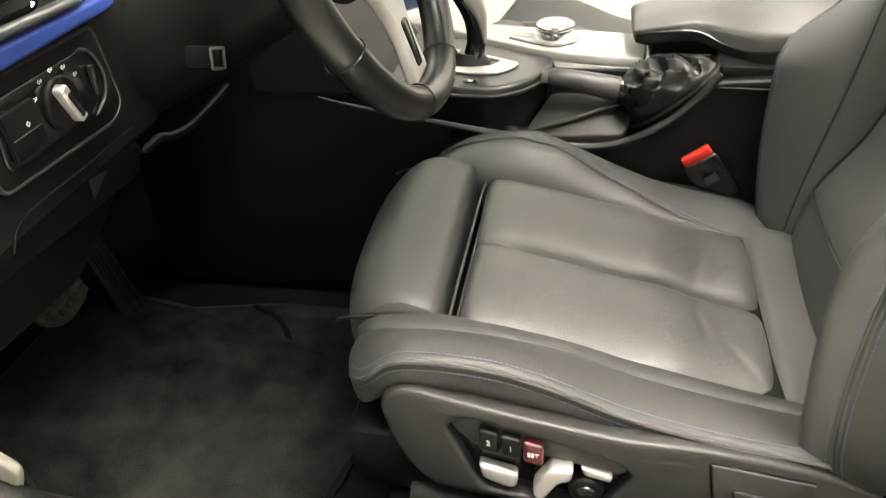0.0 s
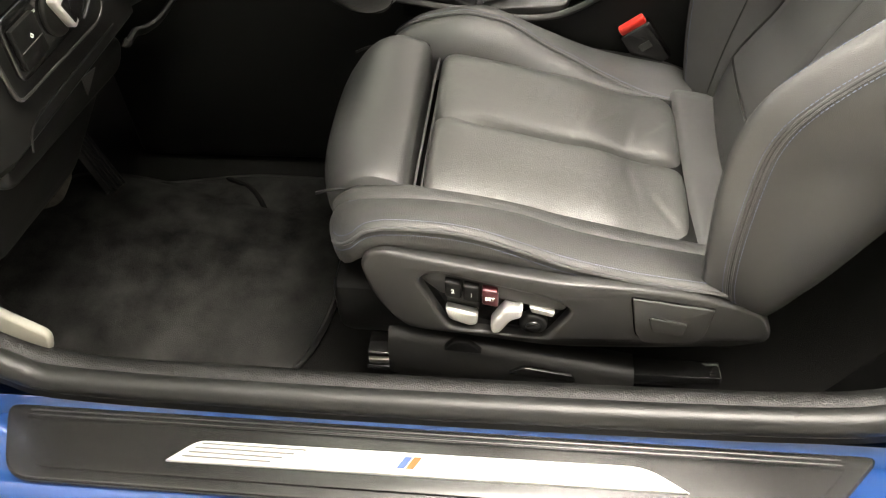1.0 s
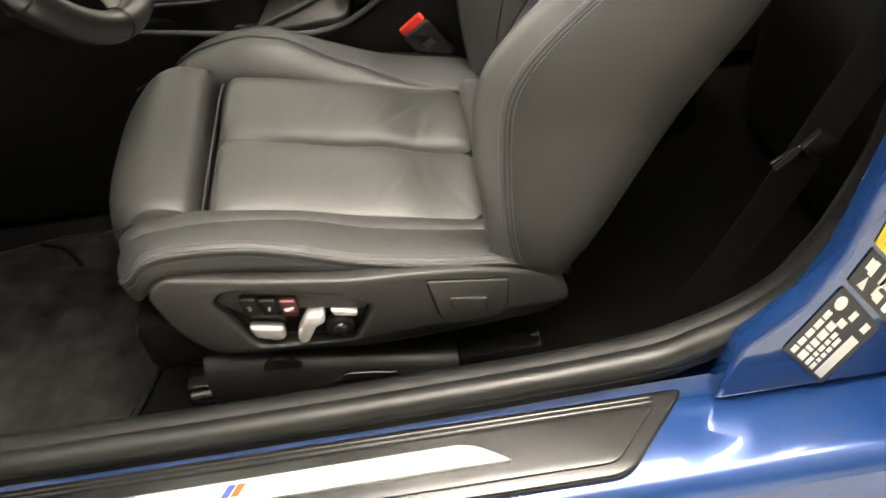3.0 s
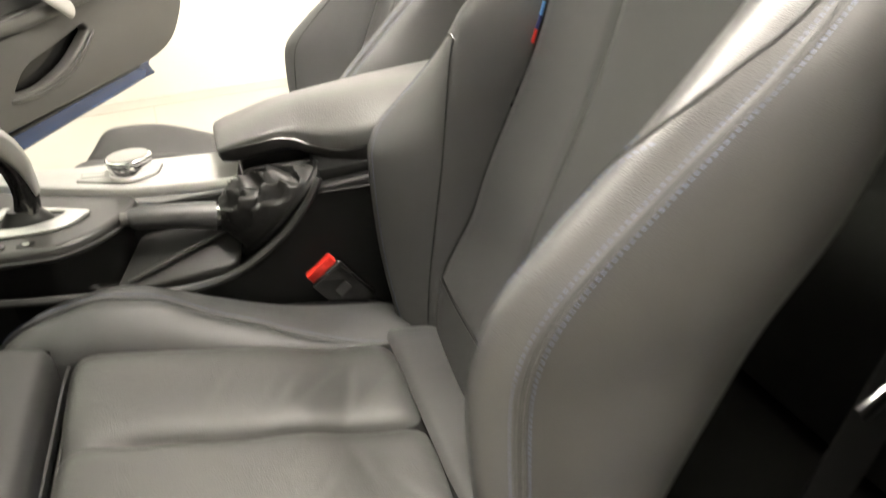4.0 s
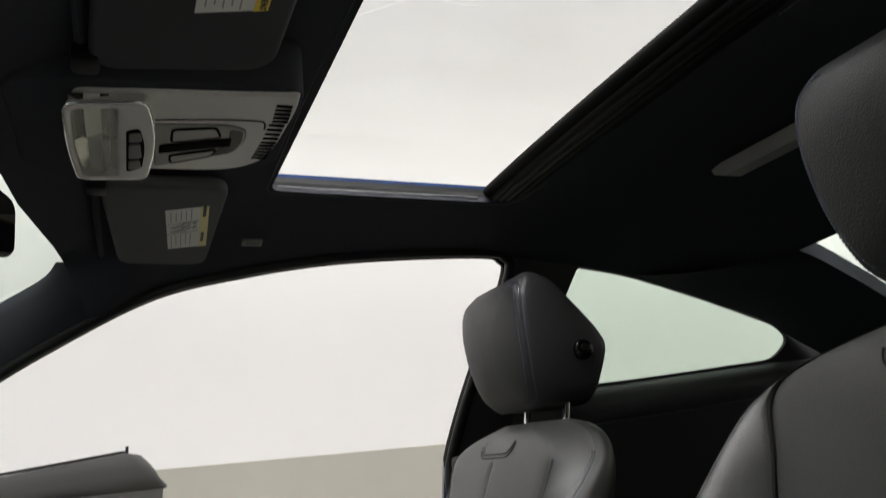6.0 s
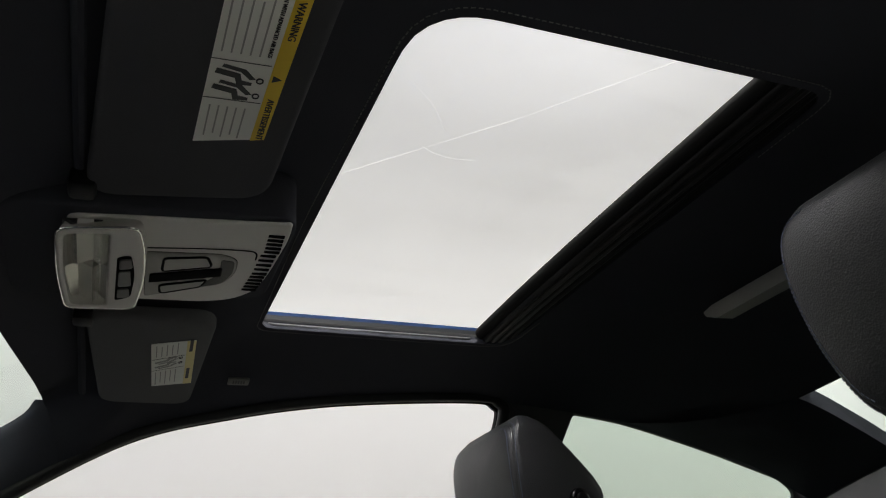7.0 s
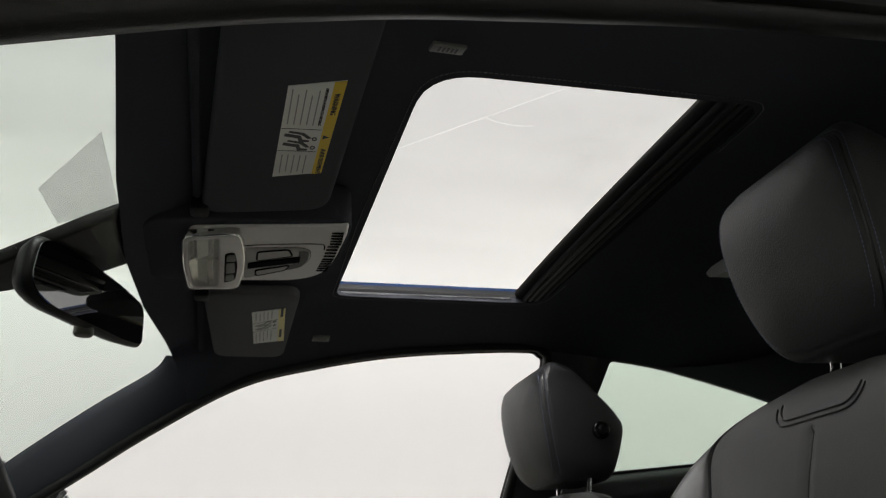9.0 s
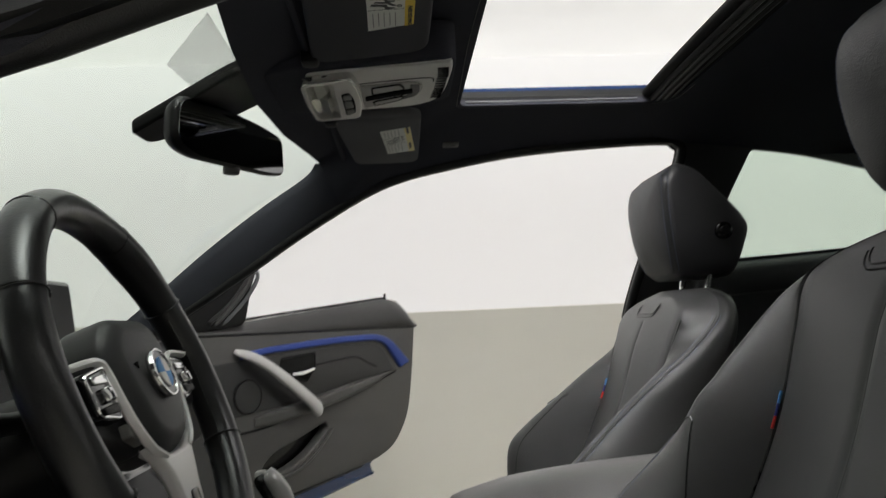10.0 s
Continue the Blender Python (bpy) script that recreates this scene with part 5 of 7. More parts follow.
        for z in (0.362, 0.376, 0.390):
            part("rail_end", box((-0.064 + 0.004 * (z > 0.37), yc + s * 0.238 - 0.018, z - 0.005), (-0.030, yc + s * 0.238 + 0.018, z + 0.005), 0.003), GLOSS if z != 0.376 else STEEL, rail)
        part("rail_end", box((0.27, yc + s * 0.228 - 0.014, 0.336), (0.38, yc + s * 0.228 + 0.014, 0.358), 0.003), GLOSS, rail)
        part("rail_notch", plate([fillet([(0.035, 0.405), (0.05, 0.424), (0.065, 0.424), (0.085, 0.400)], 0.006, 4)], 0.01, lambda u, v, w, s=s: (u, yc + s * (0.245 + w), v), 0.002), SOFT, rail)
        part("rail_slot", plate([fillet([(0.115, 0.372), (0.135, 0.386), (0.195, 0.374), (0.20, 0.360)], 0.005, 4)], 0.006, lambda u, v, w, s=s: (u, yc + s * (0.2555 + w), v), 0.0015), GLOSS, rail)
        part("rail_foot", box((-0.02, yc + s * 0.22 - 0.014, 0.255), (0.33, yc + s * 0.22 + 0.014, 0.345), 0.004), GLOSS, rail)
    return seat


driver_seat = front_seat(YC, "black leather sports seat with blue stitching and power switches", 0.92, 0.006)
passenger_seat = front_seat(YC, "black leather sports seat with blue stitching beside open door", door=2)
for ob in passenger_seat.children_recursive:
    ob.data.transform(Matrix.Diagonal((1, -1, 1, 1)))
    ob.data.flip_normals()
passenger_seat.location = (0.256, YC + 0.752, 0.222)


# ---- dashboard ----
dash = thing("dashboard", (-0.5, 0, 0.6), "black soft-touch dashboard with blue trim strip and light switch", "dashboard")
prof = [(-0.345, 0.722), (-0.332, 0.735), (-0.328, 0.80), (-0.332, 0.862), (-0.345, 0.885), (-0.362, 0.925), (-0.40, 0.945), (-0.50, 0.950), (-0.64, 0.945), (-0.80, 0.90), (-0.80, 0.62), (-0.55, 0.64), (-0.42, 0.70), (-0.37, 0.715)]
rings = []
for y in (-0.715, -0.71, -0.69, -0.60, -0.50, -0.43, -0.415, -0.40, -0.30, -0.22, -0.17, -0.15, 0.0, 0.15, 0.17, 0.3, 0.5, 0.69, 0.71, 0.715):
    k = 1.0 if abs(y) < 0.70 else 0.96
    into = 0.045 if -0.41 < y < -0.16 else 0.0
    rings.append([(-0.5 + (x + 0.5) * k - (into if x > -0.42 and z < 0.90 else 0.0), y, 0.78 + (z - 0.78) * k) for x, z in prof])
part("dash_body", loft(rings), SOFT, dash, "black grained dash body", angle=35)


def face(u, v, w):
    """On the dash beside the wheel: across, up, out."""
    return (-0.329 + w - 0.05 * max(0.0, (v - 0.86)), u, v)


inset = fillet([(-0.662, 0.778), (-0.498, 0.770), (-0.480, 0.782), (-0.492, 0.860), (-0.664, 0.862)], [0.012, 0.02, 0.02, 0.01, 0.01], 5)
bez = part("switch_bezel", plate([inset], 0.006, face, 0.002), SOFT, dash, "black light switch surround")
part("bezel_edge", tube([face(u, v, 0.005) for u, v in inset + inset[:1]], 0.0022, 6), PLASTIC, bez)
mod = part("light_switch", plate([fillet([(-0.650, 0.790), (-0.530, 0.788), (-0.504, 0.812), (-0.512, 0.848), (-0.646, 0.848)], 0.012, 5)], 0.010, face, 0.002), GLOSS, dash, "black light switch module with silver knob")
part("knob_ring", disc(face(-0.569, 0.818, 0.012), (1, 0, 0), 0.023, 0.006, 36, 0.003), SOFT, mod)
KT = Matrix.Translation(face(-0.569, 0.818, 0.018)) @ Matrix.Rotation(radians(24), 4, "X")
part("knob", moved(box((-0.006, -0.0052, -0.019), (0.007, 0.0052, 0.019), 0.003, 3), KT), SILVER, mod, "silver rotary knob")
part("knob_face", moved(box((0.0066, -0.0028, -0.014), (0.0076, 0.0028, 0.012), 0.001), KT), GLOSS, mod)
for k in range(5):
    a = radians(150 - 30 * k)
    u, v = -0.569 + 0.033 * math.cos(a), 0.818 + 0.029 * math.sin(a)
    part("symbol", tube([face(u + 0.0016 * math.cos(q), v + 0.0016 * math.sin(q), 0.0102) for q in (0, 1.57, 3.14, 4.71)], 0.0005, 5, True), WHITE_PRINT, mod)
    part("symbol", tube([face(u + 0.0028, v - 0.0012, 0.0102), face(u + 0.0034, v + 0.0014, 0.0102)], 0.0005, 5), WHITE_PRINT, mod)
part("fog_button", box((-0.319, -0.643, 0.799), (-0.313, -0.603, 0.838), 0.002), SOFT, mod)
part("symbol", tube([(-0.3128, -0.620 + 0.002 * math.cos(q), 0.822 + 0.002 * math.sin(q)) for q in (0, 1.57, 3.14, 4.71)], 0.0006, 5, True), WHITE_PRINT, mod)
part("dimmer", box((-0.319, -0.524, 0.806), (-0.313, -0.518, 0.834), 0.002), PLASTIC, mod)
part("fog_joint", box((-0.3135, -0.641, 0.8155), (-0.3127, -0.605, 0.8163), 0), GREY_PLASTIC, mod)
part("bezel_edge", tube(spline([face(-0.528, 0.850, 0.011), face(-0.512, 0.842, 0.011), face(-0.502, 0.820, 0.011), face(-0.510, 0.800, 0.011), face(-0.530, 0.789, 0.011)], 24), [0.0006] + [0.0020] * 22 + [0.0006], 6), PLASTIC, mod)
part("trim_strip", plate([fillet([(-0.71, 0.864), (-0.455, 0.866), (-0.448, 0.879), (-0.71, 0.884)], 0.004, 4)], 0.012, face, 0.004, 3), BLUE_TRIM, dash, "matt blue trim strip")
part("trim_strip", plate([fillet([(-0.16, 0.868), (0.71, 0.868), (0.71, 0.884), (-0.16, 0.880)], 0.004, 4)], 0.012, face, 0.004, 3), BLUE_TRIM, dash, "matt blue trim strip")
part("silver_strip", plate([fillet([(-0.71, 0.887), (-0.50, 0.883), (-0.50, 0.890), (-0.71, 0.897)], 0.002, 4)], 0.014, face, 0.003), TRIM_LINE, dash, "thin silver trim strip")
for z in (0.903, 0.913, 0.923):
    part("vent_slat", box((-0.365, -0.705, z - 0.002), (-0.335 - (z - 0.9) * 0.6, -0.56, z + 0.002), 0.001), GLOSS, dash)
part("vent_rim", tube([face(u, v, 0.006) for u, v in fillet([(-0.708, 0.898), (-0.55, 0.894), (-0.545, 0.928), (-0.70, 0.932)], 0.01, 5)], 0.003, 6, True), CHROME, dash, "chrome air vent rim")
part("knee_panel", plate([fillet([(-0.70, 0.700), (-0.44, 0.675), (-0.43, 0.715), (-0.50, 0.738), (-0.70, 0.765)], 0.02, 5)], 0.03, lambda u, v, w: (-0.372 + w - (0.73 - v) * 0.25, u, v), 0.008, 3), SOFT, dash, "black knee panel")
part("knee_panel", plate([fillet([(-0.70, 0.60), (-0.52, 0.58), (-0.43, 0.66), (-0.44, 0.700), (-0.70, 0.735)], 0.02, 5)], 0.03, lambda u, v, w: (-0.395 + w - (0.73 - v) * 0.35, u, v), 0.008, 3), SOFT, dash)
part("column_trim", tube(spline([(-0.333, -0.455, 0.719), (-0.330, -0.452, 0.716), (-0.330, -0.430, 0.717), (-0.330, -0.408, 0.708), (-0.330, -0.370, 0.700), (-0.330, -0.317, 0.700), (-0.331, -0.252, 0.703)], 30), 0.0060, 8, flat=0.7), SOFT, dash, "black trim edge below column")
part("panel_joint", tube(spline([(-0.3305, -0.668, 0.728), (-0.3305, -0.655, 0.744), (-0.3300, -0.631, 0.749), (-0.3300, -0.554, 0.748), (-0.3300, -0.466, 0.747)], 30), 0.0012, 6), SOFT, dash)
part("panel_mark", plate([[(-0.545, 0.729), (-0.513, 0.722), (-0.538, 0.703)]], 0.0015, lambda u, v, w: (-0.3395 - 0.25 * (0.730 - v) + w, u, v)), DECK, dash, "grey triangular mark")
hood = [[(x, -0.385 + w * math.sin(t), 0.925 + h * max(0.0, math.cos(t)) ** 0.6) for t in np.linspace(-math.pi / 2, math.pi / 2, 21)] for x, w, h in ((-0.335, 0.175, 0.050), (-0.330, 0.180, 0.060), (-0.36, 0.185, 0.066), (-0.44, 0.185, 0.055), (-0.56, 0.18, 0.02))]
part("instrument_hood", thick(loft(hood, False), 0.006), SOFT, dash, "black instrument hood", angle=60)
part("instrument_panel", sheet(lambda u, v: (-0.372 - 0.03 * v, -0.385 + 0.165 * u, 0.865 + 0.10 * v * (1 - 0.5 * u * u)), np.linspace(-1, 1, 9), np.linspace(0, 1, 5)), GLOSS, dash, "dark instrument panel")
stack = [[(x, y, z) for x, z in fillet([(-0.36, 0.895), (-0.322, 0.880), (-0.292, 0.80), (-0.236, 0.735), (-0.168, 0.672), (-0.150, 0.640), (-0.36, 0.640)], [0.01, 0.02, 0.06, 0.06, 0.04, 0.006, 0.01], 5)] for y in (-0.116, -0.112, 0.0, 0.112, 0.116)]
part("console_riser", loft(stack), SOFT, dash, "black centre stack running down to the console", angle=40)
part("stack_panel", plate([fillet([(-0.094, 0.772), (0.094, 0.772), (0.094, 0.852), (-0.094, 0.852)], 0.008, 4)], 0.004, lambda u, v, w: (-0.2975 + w - 0.32 * (v - 0.81) + 3.0 * max(0.0, 0.80 - v) ** 1.2, u, v), 0.001), GLOSS, dash, "gloss black radio panel")
screen_ob = thing("display", (-0.38, 0, 0.945), "black freestanding display on the dashboard, switched off", "display")
part("display_frame", moved(box((-0.008, -0.13, 0.0), (0.008, 0.13, 0.100), 0.006, 3), Matrix.Translation((-0.375, 0, 0.948)) @ Matrix.Rotation(radians(-8), 4, "Y")), GLOSS, screen_ob)
part("display_glass", moved(box((0.0085, -0.122, 0.008), (0.0095, 0.122, 0.092), 0), Matrix.Translation((-0.375, 0, 0.948)) @ Matrix.Rotation(radians(-8), 4, "Y")), SOFT, screen_ob)
part("bracket", box((-0.41, -0.05, 0.930), (-0.375, 0.05, 0.96), 0.004), SOFT, screen_ob)

# ---- steering wheel and column ----
TILT_W = radians(23.4)
WC, E1, E2, EN = Vector((-0.106, -0.360, 0.913)), Vector((0, 1, 0)), Vector((-math.sin(TILT_W), 0, math.cos(TILT_W))), Vector((math.cos(TILT_W), 0, math.sin(TILT_W)))
RIM_R, GRIP_R = 0.177, 0.0172


def wheel_at(a, b, c=0.0):
    return WC + E1 * float(a) + E2 * float(b) + EN * float(c)


def hub_at(a, b, c=0.0):
    return tuple(wheel_at(a + 0.010, b + 0.005, c))


wheel = thing("steering_wheel", tuple(WC), "thick black leather three-spoke steering wheel with silver trim", "steering wheel")
rim = []
for k in range(96):
    t = 2 * math.pi * k / 96
    grip = GRIP_R + 0.0024 * max(math.exp(-((t - 0.9) / 0.25) ** 2), math.exp(-((t - 2.24) / 0.25) ** 2))
    ring = []
    for j in range(18):
        f = 2 * math.pi * j / 18
        r = RIM_R + grip * 0.98 * math.cos(f)
        ring.append(tuple(wheel_at(r * math.cos(t), r * math.sin(t), grip * 1.08 * math.sin(f))))
    rim.append(ring)
part("rim", loft(rim + rim[:1], True, False), LEATHER_SMOOTH, wheel, "smooth black leather rim", angle=80)
for deg in (62, 118, 152, 28, 205, 335, 248, 292):
    t = radians(deg)
    g = GRIP_R + 0.0012
    loop = [tuple(wheel_at((RIM_R + g * math.cos(f)) * math.cos(t), (RIM_R + g * math.cos(f)) * math.sin(t), g * 1.08 * math.sin(f))) for f in np.linspace(0, 2 * math.pi, 18, endpoint=False)]
    part("rim_seam", tube(loop, 0.0009, 5, True), LEATHER_SMOOTH, wheel)
# stitched seam along the inside of the rim
for lo, hi in ((-28, 24), (156, 208)):
    seam = [tuple(wheel_at((RIM_R - GRIP_R * 1.0) * math.cos(radians(d)), (RIM_R - GRIP_R * 1.0) * math.sin(radians(d)), 0.003)) for d in np.linspace(lo, hi, 30)]
    tagged(part("rim_stitching", stitches(seam, 0.0052, 0.0036, 0.0008), LEATHER_SMOOTH, wheel, "black crossed stitching inside the rim"), kind="stuff")


def pad_face(u, v, w):
    """The domed airbag cover, narrower and rounder towards the driver."""
    k = 1 - 0.10 * max(0.0, min(1.0, (w - 0.030) / 0.026)) ** 2
    return hub_at(u * k, v * k, w - 0.048 + 0.005 * (1 - (u / 0.075) ** 2) - 0.10 * max(0.0, -v - 0.02))


pad = fillet([(-0.070, 0.040), (-0.046, 0.064), (0.046, 0.064), (0.070, 0.040), (0.069, -0.006), (0.052, -0.050), (0.026, -0.066), (-0.026, -0.066), (-0.052, -0.050), (-0.069, -0.006)], [0.02, 0.03, 0.03, 0.02, 0.05, 0.03, 0.03, 0.03, 0.03, 0.05], 6)
cover_pad = part("airbag_pad", plate([pad], 0.056, pad_face, 0.014, 5), PAD_BLACK, wheel, "black grained airbag pad", angle=70)
part("pad_mark", plate([fillet([(-0.008, -0.050), (0.008, -0.050), (0.008, -0.040), (-0.008, -0.040)], 0.002, 3)], 0.0012, lambda u, v, w: hub_at(u, v, 0.0102 + w + 0.10 * (v + 0.02))), GLOSS, cover_pad, "small dark mark on the airbag pad")
part("pad_mark", plate([[(-0.042, 0.016), (-0.030, 0.018), (-0.034, 0.011)]], 0.0012, lambda u, v, w: hub_at(u, v, 0.0100 + w)), VOID, cover_pad, "small moulded arrow")
emb = part("emblem", disc(hub_at(0.003, 0.002, 0.0142), EN, 0.0235, 0.006, 40, 0.002), CHROME, wheel, "round blue and white emblem")
part("emblem_ring", disc(hub_at(0.003, 0.002, 0.0168), EN, 0.0218, 0.0018, 40), GLOSS, emb)
for k in range(4):
    wedge = [(0.0, 0.0)] + [(0.0145 * math.cos(t), 0.0145 * math.sin(t)) for t in np.linspace(k * math.pi / 2, (k + 1) * math.pi / 2, 9)]
    part("emblem_quarter", plate([wedge], 0.0012, lambda u, v, w: hub_at(u + 0.003, v + 0.002, 0.0177 + w)), WHITE_PRINT if k % 2 == 0 else TAB_BLUE, emb)
part("emblem_edge", tube([hub_at(0.003 + 0.0224 * math.cos(t), 0.002 + 0.0224 * math.sin(t), 0.0174) for t in np.linspace(0, 2 * math.pi, 40, endpoint=False)], 0.0014, 6, True), CHROME, emb, "chrome emblem rim")
for s in (-1, 1):
    arm = [(s * 0.055, 0.030), (s * 0.158, 0.022), (s * 0.162, -0.030), (s * 0.104, -0.040), (s * 0.040, -0.058)]
    arm = fillet(arm if s > 0 else arm[::-1], 0.012, 4)
    sp = part("spoke", plate([arm], 0.026, lambda u, v, w: hub_at(u, v, w - 0.036), 0.008, 3), SOFT, wheel, "black spoke with buttons", angle=50)
    part("switch_pod", plate([fillet([(s * 0.082, 0.022), (s * 0.128, 0.016), (s * 0.126, -0.020), (s * 0.086, -0.026)][::s], 0.007, 4)], 0.016, lambda u, v, w: hub_at(u, v, w - 0.014), 0.004, 3), GLOSS, sp, "gloss black switch pod")
    part("pod_rim", tube([hub_at(u, v, 0.0012) for u, v in fillet([(s * 0.084, 0.020), (s * 0.126, 0.014), (s * 0.124, -0.018), (s * 0.088, -0.024)][::s], 0.006, 4)], 0.0013, 6, True), CHROME, sp, "chrome pod rim")
    part("thumb_wheel", disc(hub_at(s * 0.104, -0.004, 0.003), E2, 0.0070, 0.012, 18, 0.002), CHROME, sp, "chrome thumb wheel")
    for v in (0.009, -0.016):
        part("button", plate([fillet([(s * 0.090, v + 0.005), (s * 0.120, v + 0.003), (s * 0.119, v - 0.003), (s * 0.090, v - 0.003)][::s], 0.002, 3)], 0.003, lambda u, v, w: hub_at(u, v, w + 0.0015), 0.001), CHROME if v > 0 else SOFT, sp)
    part("button", plate([fillet([(s * 0.056, -0.050), (s * 0.078, -0.040), (s * 0.074, -0.028), (s * 0.058, -0.034)][::s], 0.003, 3)], 0.010, lambda u, v, w: hub_at(u, v, w - 0.012), 0.002), GREY_PLASTIC, sp, "grey spoke button")
    edge = [(s * 0.146, 0.021), (s * 0.112, 0.024), (s * 0.090, 0.024), (s * 0.080, 0.016), (s * 0.075, -0.010), (s * 0.068, -0.034), (s * 0.054, -0.056), (s * 0.034, -0.068)]
    part("silver_trim", tube([hub_at(u, v, 0.001) for u, v in spline(edge, 50)], [0.0016] + [0.0042] * 48 + [0.003], 8, flat=0.7), WHEEL_SILVER, wheel, "satin silver spoke trim")
fork_shape = fillet([(-0.056, -0.052), (-0.026, -0.066), (0.026, -0.066), (0.056, -0.052), (0.034, -0.082), (0.023, -0.116), (0.027, -0.168), (-0.027, -0.168), (-0.023, -0.116), (-0.034, -0.082)], [0.004, 0.02, 0.02, 0.004, 0.03, 0.03, 0.004, 0.004, 0.03, 0.03], 5)
fork = part("lower_spoke", plate([fork_shape], 0.014, lambda u, v, w: hub_at(u, v, w - 0.012 - 0.008 * max(0, (-v - 0.08) / 0.08)), 0.005, 3), WHEEL_SILVER, wheel, "satin silver lower spoke", angle=60)
part("spoke_inlay", plate([fillet([(-0.011, -0.104), (0.011, -0.104), (0.009, -0.155), (-0.009, -0.155)], 0.006, 4)], 0.003, lambda u, v, w: hub_at(u, v, w + 0.0005 - 0.008 * max(0, (-v - 0.08) / 0.08)), 0.001), GLOSS, fork)
column = thing("steering_column", (-0.3, -0.360, 0.80), "black steering column shroud with stalks", "steering column")
rings = []
for k, (c, r) in enumerate(((-0.050, 0.045), (-0.055, 0.052), (-0.10, 0.060), (-0.18, 0.070), (-0.26, 0.078), (-0.30, 0.08))):
    rings.append([tuple(wheel_at(r * 1.15 * math.cos(f), r * 0.85 * math.sin(f) - 0.01, c)) for f in np.linspace(0, 2 * math.pi, 28, endpoint=False)])
part("shroud", loft(rings), SOFT, column, angle=60)
for s in (-1, 1):
    part("stalk", tube([tuple(wheel_at(s * f, 0.01 + 0.05 * f, -0.075)) for f in (0.05, 0.09, 0.13, 0.15)], [0.010, 0.009, 0.011, 0.009], 10), SOFT, column, "black control stalk")
lever = part("adjust_lever", moved(box((0.004, -0.011, -0.010), (0.03, 0.011, 0.010), 0.003), Matrix.Translation((-0.255, -0.460, 0.820)) @ Matrix.Rotation(radians(-20), 4, "X")), SOFT, column, "black column lever with a pale rim")
part("lever_rim", tube([(-0.223, -0.460 + u, 0.820 + v) for u, v in fillet([(-0.014, -0.007), (0.010, -0.015), (0.015, 0.004), (-0.010, 0.011)], 0.002, 3)], 0.0016, 6, True), GREY_PLASTIC, lever)

# ---- centre console ----
console = thing("centre_console", (0.0, 0.0, 0.26), "black centre console with satin silver trim", "centre console")
sideways = [(-0.60, 0.27), (-0.60, 0.66), (-0.36, 0.70), (-0.20, 0.625), (-0.10, 0.618), (-0.02, 0.612), (0.045, 0.575), (0.136, 0.555), (0.215, 0.580), (0.29, 0.662), (0.40, 0.668), (0.72, 0.655), (0.76, 0.60), (0.78, 0.27)]
part("console_body", plate([fillet(sideways, 0.02, 4)], 0.205, lambda u, v, w: (u, -0.107 + w, v), 0.008, 3), SOFT, console, "black console body", angle=40)
lip = spline([(-0.262, -0.118, 0.635), (-0.228, -0.120, 0.627), (-0.152, -0.120, 0.612), (-0.052, -0.120, 0.594), (0.035, -0.117, 0.578), (0.085, -0.110, 0.566), (0.136, -0.107, 0.562), (0.186, -0.107, 0.573), (0.241, -0.107, 0.606), (0.278, -0.107, 0.643), (0.299, -0.107, 0.674)], 80)
part("console_edge", tube(lip, [0.0004 + 0.0051 * min(1.0, k / 26) for k in range(79)] + [0.004], 8, flat=0.7), PLASTIC, console, "raised console edge")
top = fillet([(-0.34, -0.085), (-0.109, -0.106), (-0.061, -0.115), (-0.008, -0.121), (0.022, -0.108), (0.044, -0.087), (0.068, -0.048), (0.078, -0.012), (0.072, 0.010), (0.03, 0.030), (-0.041, 0.066), (-0.147, 0.140), (-0.34, 0.17)], [0.01, 0.1, 0.05, 0.04, 0.04, 0.05, 0.04, 0.015, 0.008, 0.05, 0.1, 0.1, 0.01], 6)
deck = part("shifter_surround", plate([top], 0.020, lambda u, v, w: (u, v, 0.6335 + w), 0.008, 4), DECK, console, "dark grey satin shifter surround", angle=60)
part("surround_rim", tube([(u, v, 0.640) for u, v in top if v < -0.005 or u > 0.07], 0.0028, 8), DECK, deck)
part("surround_skirt", plate([[(-0.02 + (u + 0.02) * 0.94, v * 0.95) for u, v in top]], 0.075, lambda u, v, w: (u, v, 0.560 + w), 0.004), SOFT, console, "black console wall")
shift_frame = [fillet([(-0.104, -0.060), (-0.083, 0.027), (-0.02, -0.003), (0.028, -0.033), (0.004, -0.072), (-0.05, -0.073)], [0.006, 0.006, 0.04, 0.008, 0.02, 0.06], 5), fillet([(-0.090, -0.043), (-0.074, 0.012), (-0.028, -0.009), (-0.002, -0.022), (-0.013, -0.043), (-0.043, -0.053)], [0.004, 0.004, 0.04, 0.006, 0.02, 0.05], 5)]
part("shifter_plate", plate(shift_frame, 0.0045, lambda u, v, w: (u, v, 0.6538 + w), 0.0015), SILVER, console, "satin silver shifter plate")
part("shifter_well", plate([shift_frame[1]], 0.0015, lambda u, v, w: (u, v, 0.6538 + w)), LEATHER_SMOOTH, console)
for k, x in enumerate((-0.102, -0.070, -0.038)):
    key = part("console_button", box((x - 0.010, -0.099 - 0.002 * k, 0.6522), (x + 0.010, -0.088 - 0.002 * k, 0.6552), 0.0015), GLOSS, console)
    part("symbol", box((x - 0.003, -0.0965 - 0.002 * k, 0.6551), (x + 0.004, -0.0915 - 0.002 * k, 0.6556), 0), WHITE_PRINT, key)
